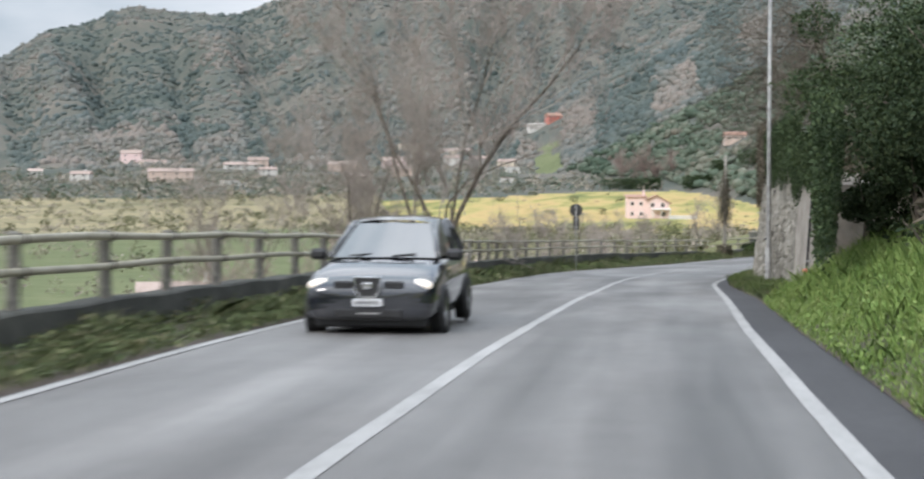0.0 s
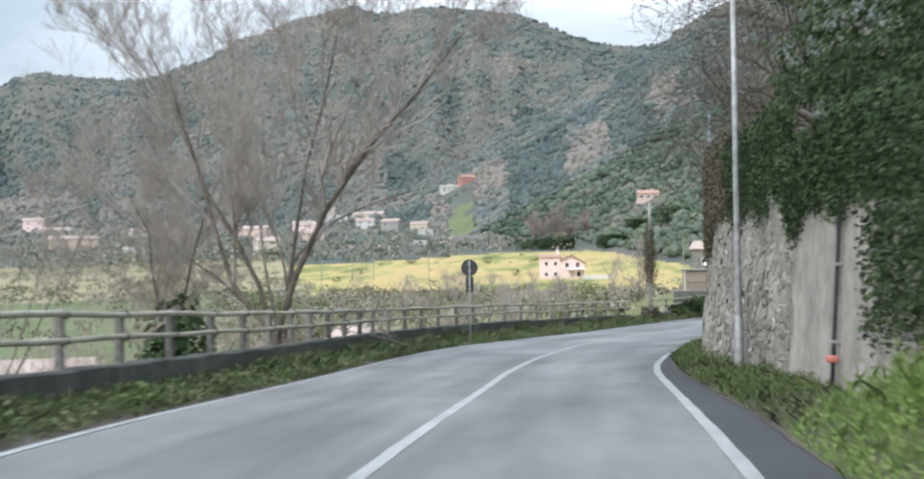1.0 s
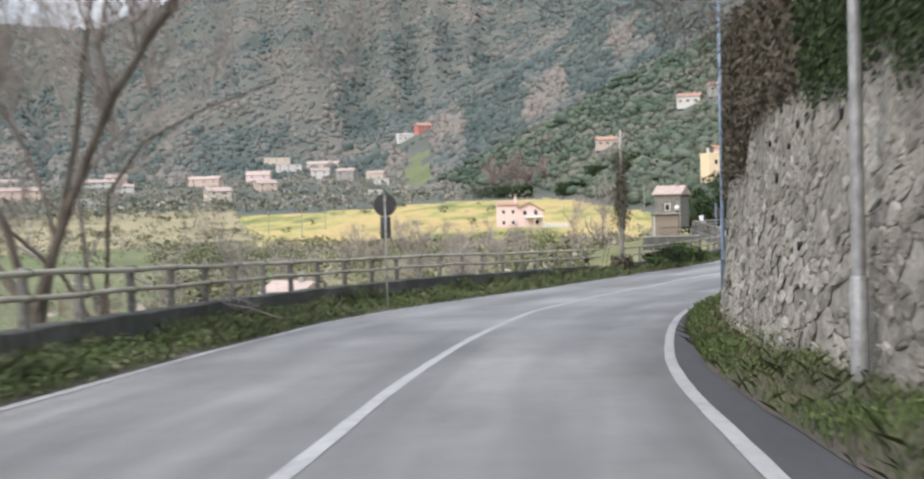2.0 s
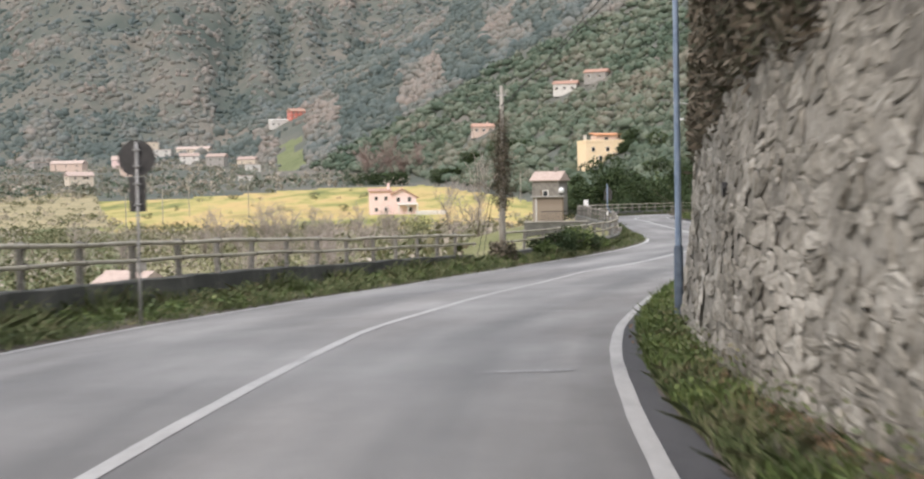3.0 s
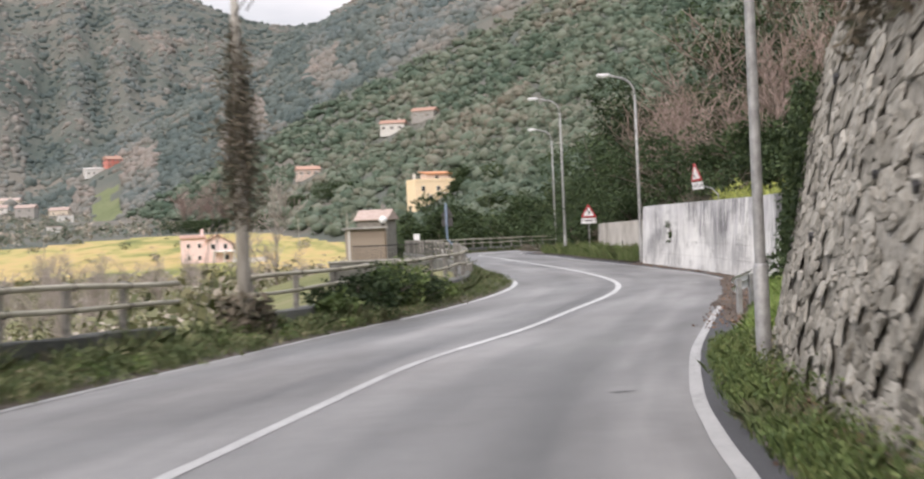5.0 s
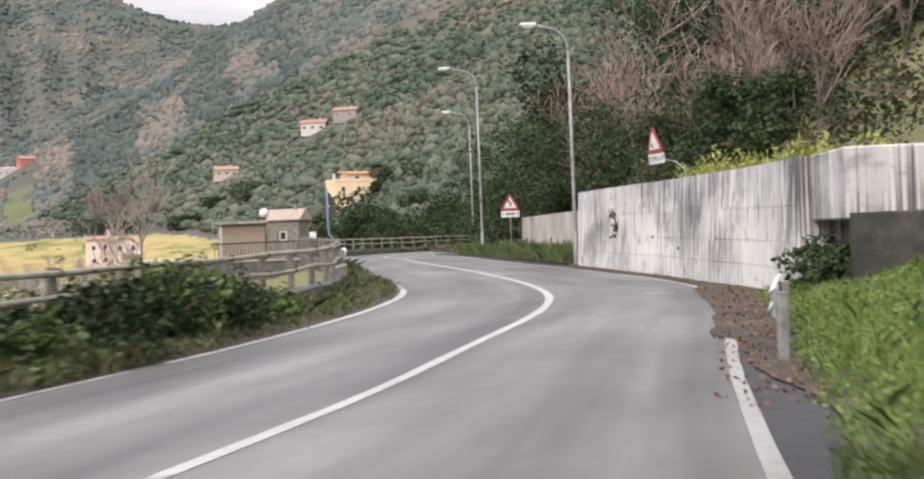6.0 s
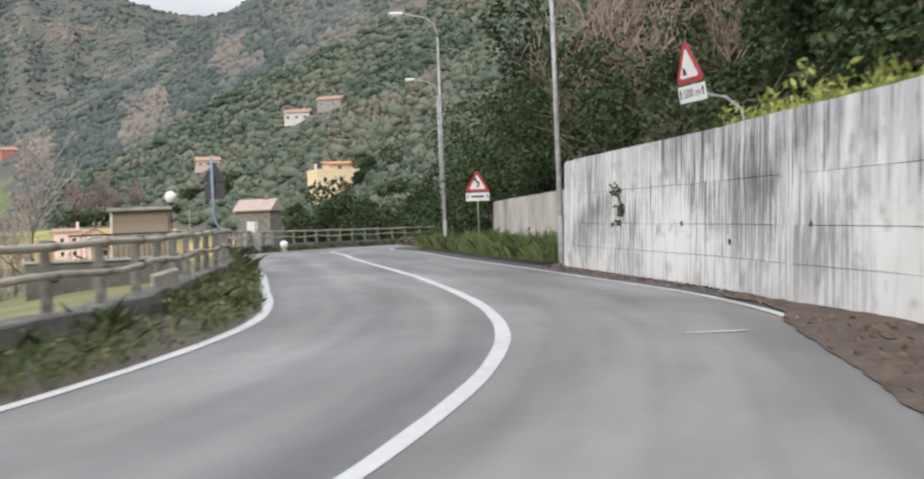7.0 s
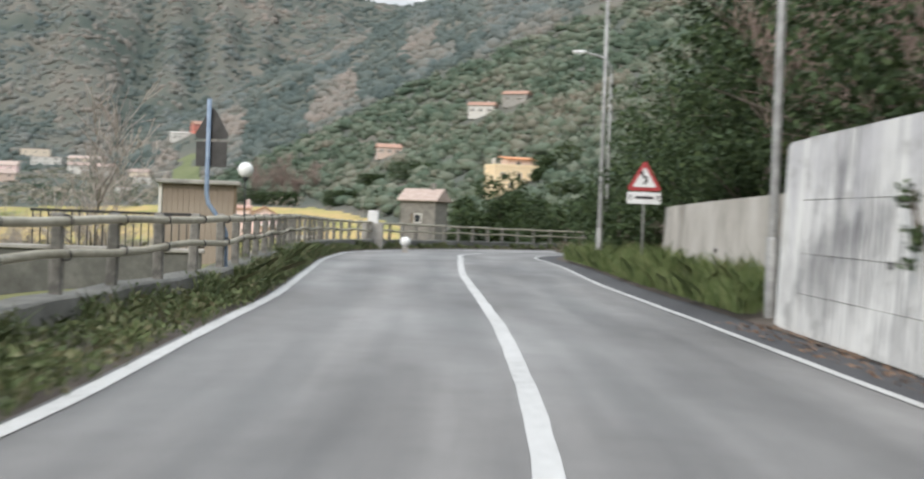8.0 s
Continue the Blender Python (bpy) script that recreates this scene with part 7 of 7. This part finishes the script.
RUBBER = material("tyre_rubber", two((0.012, 0.012, 0.012), (0.03, 0.03, 0.03)), 8, 0.9, 0.3, 60)
PLATE = material("plate", two((0.62, 0.63, 0.65), (0.74, 0.75, 0.77)), 3, 0.5)


def headlight_material():
    m = material("headlight_lens", two((0.7, 0.66, 0.6), (0.8, 0.77, 0.72)), 3, 0.1)
    b = m.node_tree.nodes["Principled BSDF"]
    # weak glow added; the lamps themselves are pale and unlit
    b.inputs["Emission Color"].default_value, b.inputs["Emission Strength"].default_value = (1.0, 0.86, 0.68, 1), 0.45
    return m


HEADLIGHT = headlight_material()


def car():
    th = thing("car", "dark grey compact hatchback with a glow added to its headlights", "car", pose(-4.18, 17.93, float(fZ(17.9)), 0, 0, 3.4))
    # lower body: ring sections from nose to tail, nose at -y
    rows = [(-1.96, 0.60, 0.30, 0.60), (-1.90, 0.74, 0.24, 0.66), (-1.78, 0.81, 0.21, 0.73), (-1.5, 0.84, 0.2, 0.82), (-1.1, 0.845, 0.2, 0.9), (-0.72, 0.848, 0.2, 0.955), (-0.2, 0.85, 0.2, 0.965), (0.5, 0.85, 0.2, 0.97), (1.2, 0.848, 0.22, 0.985), (1.65, 0.82, 0.24, 0.985), (1.88, 0.76, 0.28, 0.95), (1.97, 0.64, 0.36, 0.82)]
    vs, fs = [], []
    prof = [(0.0, 0), (0.72, 0), (0.92, 0.06), (0.985, 0.22), (1.0, 0.5), (0.985, 0.72), (0.95, 0.9), (0.88, 0.985), (0.55, 1.025), (0.0, 1.04)]
    for ly, w, zb, zt in rows:
        ring = [(w * a, ly, zb + (zt - zb) * b) for a, b in prof] + [(-w * a, ly, zb + (zt - zb) * b) for a, b in prof[-2:0:-1]]
        vs += ring
    n = len(prof) * 2 - 2
    for i in range(len(rows) - 1):
        for k in range(n):
            fs.append((i * n + k, i * n + (k + 1) % n, (i + 1) * n + (k + 1) % n, (i + 1) * n + k))
    fs += [tuple(range(n)), tuple(range(len(vs) - n, len(vs)))[::-1]]
    bm = bmesh.new()
    tmp = mesh_of("body", vs, fs)
    bm.from_mesh(tmp)
    bmesh.ops.recalc_face_normals(bm, faces=bm.faces)
    body = part("body", bm, PAINT, th, "dark grey glossy paint", smooth=True)
    mod = body.modifiers.new("round", "SUBSURF")
    mod.levels = mod.render_levels = 2
    # cabin: base and top rails
    base = [(-0.80, 0.70, 0.955), (0.0, 0.75, 0.965), (0.75, 0.75, 0.97), (1.35, 0.73, 0.985), (1.86, 0.62, 0.98)]
    top = [(-0.02, 0.52, 1.385), (0.25, 0.565, 1.425), (0.75, 0.57, 1.435), (1.25, 0.55, 1.41), (1.52, 0.5, 1.36)]
    gv, gf = [], []
    for (by, bw, bz), (ty, tw, tz) in zip(base, top):
        gv += [(-bw, by, bz), (-tw, ty, tz), (tw, ty, tz), (bw, by, bz)]
    side = [(4 * i, 4 * i + 1, 4 * i + 5, 4 * i + 4) for i in range(4)] + [(4 * i + 3, 4 * i + 7, 4 * i + 6, 4 * i + 2) for i in range(4)]
    part("side_glass", mesh_of("side_glass", gv, side), CAR_GLASS, th, "dark side windows")
    ws = [gv[0], (-0.35, -0.9, 0.965), (0, -0.93, 0.968), (0.35, -0.9, 0.965), gv[3], gv[2], (0.28, -0.06, 1.4), (0, -0.08, 1.405), (-0.28, -0.06, 1.4), gv[1]]
    part("windscreen", mesh_of("windscreen", ws, [(0, 1, 8, 9), (1, 2, 7, 8), (2, 3, 6, 7), (3, 4, 5, 6)]), CAR_GLASS, th, "sky-reflecting windscreen", smooth=True)
    part("rear_window", mesh_of("rear_window", gv, [(16, 19, 18, 17)]), CAR_GLASS, th)
    rv, rf = [], []
    for k, (ty, tw, tz) in enumerate(top):
        rv += [(-tw - 0.02, ty, tz - 0.03), (-tw * 0.9, ty, tz + 0.02), (-tw * 0.45, ty - (0.04 if k == 0 else 0), tz + 0.05), (tw * 0.45, ty - (0.04 if k == 0 else 0), tz + 0.05), (tw * 0.9, ty, tz + 0.02), (tw + 0.02, ty, tz - 0.03)]
    for i in range(4):
        for k in range(5):
            rf.append((6 * i + k, 6 * i + k + 1, 6 * i + k + 7, 6 * i + k + 6))
    part("roof", mesh_of("roof", rv, rf), PAINT, th, smooth=True)
    for sx in (-1, 1):
        part("pillar", tube_data("pillar", [(sx * 0.71, -0.82, 0.95), (sx * 0.63, -0.42, 1.18), (sx * 0.54, -0.03, 1.4)], 0.035, 6), PAINT, th, smooth=True)
        part("pillar", tube_data("pillar", [(sx * 0.76, 0.52, 0.96), (sx * 0.67, 0.55, 1.2), (sx * 0.57, 0.57, 1.42)], 0.035, 6), PAINT, th, smooth=True)
        part("pillar", tube_data("pillar", [(sx * 0.72, 1.6, 0.98), (sx * 0.62, 1.5, 1.2), (sx * 0.51, 1.35, 1.4)], 0.07, 6), PAINT, th, smooth=True)
        # mirror
        bm = boxed(sx * 0.9 - 0.11, -0.72, 0.92, sx * 0.9 + 0.11, -0.58, 1.07, 0.045)
        part("mirror", bm, M["black"], th, "black door mirror")
        # headlight
        bm = bmesh.new()
        bmesh.ops.create_uvsphere(bm, u_segments=16, v_segments=10, radius=1.0, matrix=Matrix.LocRotScale((sx * 0.60, -1.76, 0.665), Euler((0.35, 0, sx * -0.45)), (0.19, 0.09, 0.075)))
        lamp = part("headlight", bm, HEADLIGHT, th, "pale headlight with an added glow", smooth=True)
        bm = bmesh.new()
        bmesh.ops.create_cone(bm, cap_ends=True, segments=14, radius1=0.055, radius2=0.05, depth=0.04, matrix=Matrix.Translation((sx * 0.56, -1.9, 0.36)) @ pose(0, 0, 0, 90))
        part("fog_lamp", bm, CHROME, th)
        # wheels
        for wy in (-1.24, 1.22):
            bm = bmesh.new()
            prof2 = [(0.2, -0.09), (0.285, -0.095), (0.3, -0.07), (0.302, 0.07), (0.285, 0.095), (0.2, 0.09)]
            ring = []
            for k in range(28):
                a = 2 * math.pi * k / 28
                ring.append([bm.verts.new((o, r * math.cos(a), r * math.sin(a))) for r, o in prof2])
            for k in range(28):
                for q in range(5):
                    bm.faces.new((ring[k][q], ring[k][q + 1], ring[(k + 1) % 28][q + 1], ring[(k + 1) % 28][q]))
            wheel = part("wheel", bm, RUBBER, th, "black tyre", smooth=True)
            bm = bmesh.new()
            bmesh.ops.create_cone(bm, cap_ends=True, segments=24, radius1=0.205, radius2=0.205, depth=0.1)
            bmesh.ops.rotate(bm, verts=bm.verts, matrix=Euler((0, math.pi / 2, 0)).to_matrix())
            part("rim", bm, M["steel"], wheel)
            for k in range(5):
                a = 2 * math.pi * k / 5
                part("spoke", tube_data("spoke", [(sx * 0.06, 0, 0), (sx * 0.065, 0.19 * math.cos(a), 0.19 * math.sin(a))], 0.022, 5), CHROME, wheel)
            bm = bmesh.new()
            bmesh.ops.create_cone(bm, cap_ends=True, segments=28, radius1=0.34, radius2=0.34, depth=0.03, matrix=Matrix.Translation((sx * 0.838, wy, 0.31)) @ pose(0, 0, 0, 0, 90))
            part("wheel_arch", bm, M["black"], th)
            wheel.matrix_local = Matrix.Translation((sx * 0.79, wy, 0.3))
    # grille, badge, plate, bumper openings, sill, wipers
    g = part("grille", shifted(prism([(-0.15, 0.1), (0.15, 0.1), (0.13, -0.06), (0.08, -0.12), (-0.08, -0.12), (-0.13, -0.06)], 0.05), 0, -1.97, 0.66), M["black"], th, "black shield grille")
    part("surround", tube_data("surround", [(-0.16, -2.0, 0.77), (0.16, -2.0, 0.77), (0.14, -2.0, 0.6), (0.085, -2.0, 0.53), (-0.085, -2.0, 0.53), (-0.14, -2.0, 0.6), (-0.16, -2.0, 0.77)], 0.012, 6), CHROME, g)
    part("badge", boxed(-0.06, -2.02, 0.63, 0.06, -1.995, 0.71, 0.01), CHROME, g, "plain chrome badge")
    for sx in (-1, 1):
        part("air_slot", boxed(sx * 0.31 - 0.12, -1.94, 0.62, sx * 0.31 + 0.12, -1.86, 0.72, 0.02), M["black"], th)
    pl = part("number_plate", boxed(-0.18, -2.0, 0.42, 0.18, -1.975, 0.51, 0.005), PLATE, th, "pale number plate")
    for k in range(5):
        part("bar", boxed(-0.13 + k * 0.055, -2.004, 0.445, -0.095 + k * 0.055, -1.999, 0.485), M["black"], pl)
    part("lower_intake", boxed(-0.42, -1.965, 0.27, 0.42, -1.9, 0.39, 0.02), M["black"], th)
    part("bumper_strip", tube_data("bumper_strip", [(-0.8, -1.62, 0.34), (-0.6, -1.9, 0.335), (0, -1.975, 0.33), (0.6, -1.9, 0.335), (0.8, -1.62, 0.34)], 0.012, 5), M["steel"], th)
    for sx in (-0.45, 0.12):
        part("wiper", tube_data("wiper", [(sx, -0.9, 0.985), (sx + 0.3, -0.83, 1.01)], 0.01, 4), M["black"], th)
    part("underbody", boxed(-0.7, -1.75, 0.14, 0.7, 1.75, 0.3, 0.03), M["black"], th)


car()


# ---- stones of the retaining wall, and panels of the concrete wall ----
def clipped(poly, mid, way):
    """The part of a polygon on the near side of a line."""
    out = []
    for (ax, ay), (bx, by) in zip(poly, poly[1:] + poly[:1]):
        da = (ax - mid[0]) * way[0] + (ay - mid[1]) * way[1]
        db = (bx - mid[0]) * way[0] + (by - mid[1]) * way[1]
        if da <= 0:
            out.append((ax, ay))
        if da * db < 0:
            t = da / (da - db)
            out.append((ax + (bx - ax) * t, ay + (by - ay) * t))
    return out


def stone_cells():
    """Irregular flat-faced stones that fit together over the wall, as outlines in (length, height)."""
    rng = random.Random(77)
    grid, dy, dh = {}, 0.4, 0.135
    for i in range(int(50.6 / dy)):
        for j in range(43):
            if rng.random() < 0.22:
                continue
            grid[i, j] = (36.4 + (i + 0.5 * (j % 2) + rng.uniform(-0.44, 0.44)) * dy, (j + 0.3 + rng.uniform(-0.42, 0.42)) * dh)
    for (i, j), (cy, ch) in grid.items():
        poly = [(cy - 0.6, ch - 0.28), (cy + 0.6, ch - 0.28), (cy + 0.6, ch + 0.28), (cy - 0.6, ch + 0.28)]
        for a in range(-2, 3):
            for b in range(-4, 5):
                q = grid.get((i + a, j + b))
                if q and (a or b):
                    way = ((q[0] - cy) * 0.3, q[1] - ch)
                    poly = clipped(poly, ((q[0] + cy) / 2, (q[1] + ch) / 2), way)
        if len(poly) >= 3:
            # corners worn off
            worn = []
            for (ax, ay), (bx, by) in zip(poly, poly[1:] + poly[:1]):
                for t in (0.27, 0.73):
                    worn.append((ax + (bx - ax) * t + rng.gauss(0, 0.006), ay + (by - ay) * t + rng.gauss(0, 0.006)))
            yield cy, ch, worn


def stone_shape(cy, ch, poly, rng):
    """Verts and faces of one stone: a chamfered face proud of the mortar."""
    proud = 0.002 + 0.013 * rng.random() ** 1.8
    tilt = (rng.gauss(0, 0.05), rng.gauss(0, 0.08))
    vs, k = [], len(poly)
    for shrink, out in ((1.0, -0.006), (0.86, 0.6 * proud), (0.5, proud)):
        for yy, hh in poly:
            a, b = (yy - cy) * shrink, (hh - ch) * shrink
            r = math.hypot(a, b)
            if r > 0.02:
                a, b = a * (1 - 0.004 / r), b * (1 - 0.004 / r)
            p, n = wall_point(cy + a, ch + b, wall_batter(cy))
            lump = 0.1 * noise.noise(Vector(((cy + a) * 0.6, (ch + b) * 0.6, 0)))
            o = lump - out - (a * tilt[0] + b * tilt[1] + rng.gauss(0, 0.006)) * (shrink < 1)
            vs.append(tuple(p + n * o))
    fs = [tuple(range(2 * k, 3 * k))]
    for ring in (0, k):
        fs += [(ring + i, ring + (i + 1) % k, ring + k + (i + 1) % k, ring + k + i) for i in range(k)]
    return vs, fs


def lay_stones():
    rng = random.Random(78)
    V, F, made = [], [], 0
    for cy, ch, poly in stone_cells():
        if ch > float(wall_height(cy)) - 0.02 or rng.random() < 0.2:
            continue
        vs, fs = stone_shape(cy, ch, poly, rng)
        if 52.0 < cy < 63.0 and ch < 2.2 and made < 300:
            part("stone", mesh_of("stone", vs, fs), M["stone"], stone_wall)
            made += 1
        else:
            o = len(V)
            V.extend(vs)
            F.extend([tuple(o + i for i in q) for q in fs])
    me = mesh_of("stonework", V, F)
    me.materials.append(M["stone_far"])
    ob = new("stonework", me)
    ob.parent = stone_wall
    tagged(ob, "uneven grey-brown rubble stones", kind="stuff")
    # cavities between stones: solid plugs, the shade inside put in as black
    for k in range(26):
        y = rng.uniform(40, 84)
        h = rng.uniform(0.3, 0.85) * float(wall_height(y))
        p, n = wall_point(y, h, wall_batter(y))
        r = rng.uniform(0.035, 0.08)
        p = p + n * 0.1 * noise.noise(Vector((y * 0.6, h * 0.6, 0)))
        part("drain_hole", tube_data("drain_hole", [p + n * 0.02, p - n * 0.035], r, 7), M["black"], stone_wall, "black plug for the dark of a hole between stones")


lay_stones()


def lay_panels():
    """Cast panels of the pale concrete wall, each a shallow slab with open joints."""
    rng = random.Random(5)
    ys = [101.4]
    while ys[-1] < 121.3:
        ys.append(ys[-1] + rng.choice((1.2, 1.25, 2.4)))
    ys[-1] = 122.25
    levels = [0.02, 0.5, 0.98, 1.62]
    for a, b in zip(ys[:-1], ys[1:]):
        for i, z0 in enumerate(levels):
            vs = []
            for back in (0, 1):
                for yy, top in ((a + 0.004, 0), (b - 0.004, 0), (b - 0.004, 1), (a + 0.004, 1)):
                    hh = float(wall_height(yy))
                    z1 = levels[i + 1] - 0.007 if i < 3 else hh + 0.006
                    p, n = wall_point(yy, z1 if top else z0, 0.05)
                    vs.append(p - n * (0.012 + 0.006 * ((i * 7 + int(a * 3)) % 3)) * (1 - back) + n * 0.03 * back)
            fs = [(0, 3, 2, 1), (4, 5, 6, 7), (0, 1, 5, 4), (1, 2, 6, 5), (2, 3, 7, 6), (3, 0, 4, 7)]
            part("panel", mesh_of("panel", vs, fs), M["white_wall"], white_wall)
    # drain holes: solid plugs, the shade inside put in as black
    for y, h in ((126.2, 0.75), (130.5, 0.8), (134.2, 0.7)):
        p, n = wall_point(y, h, 0.05)
        part("weep_hole", tube_data("weep_hole", [p + n * 0.02, p - n * 0.03], 0.045, 8), M["black"], grey_wall, "dark drain hole")
    for y, h in ((107.3, 1.0), (110.7, 0.72), (113.1, 0.98), (117.5, 0.95)):
        p, n = wall_point(y, h, 0.05)
        ob = tube_data("weep_hole", [p + n * 0.02, p - n * 0.045], 0.04, 8)
        part("weep_hole", ob, M["black"], white_wall, "dark drain hole")


lay_panels()
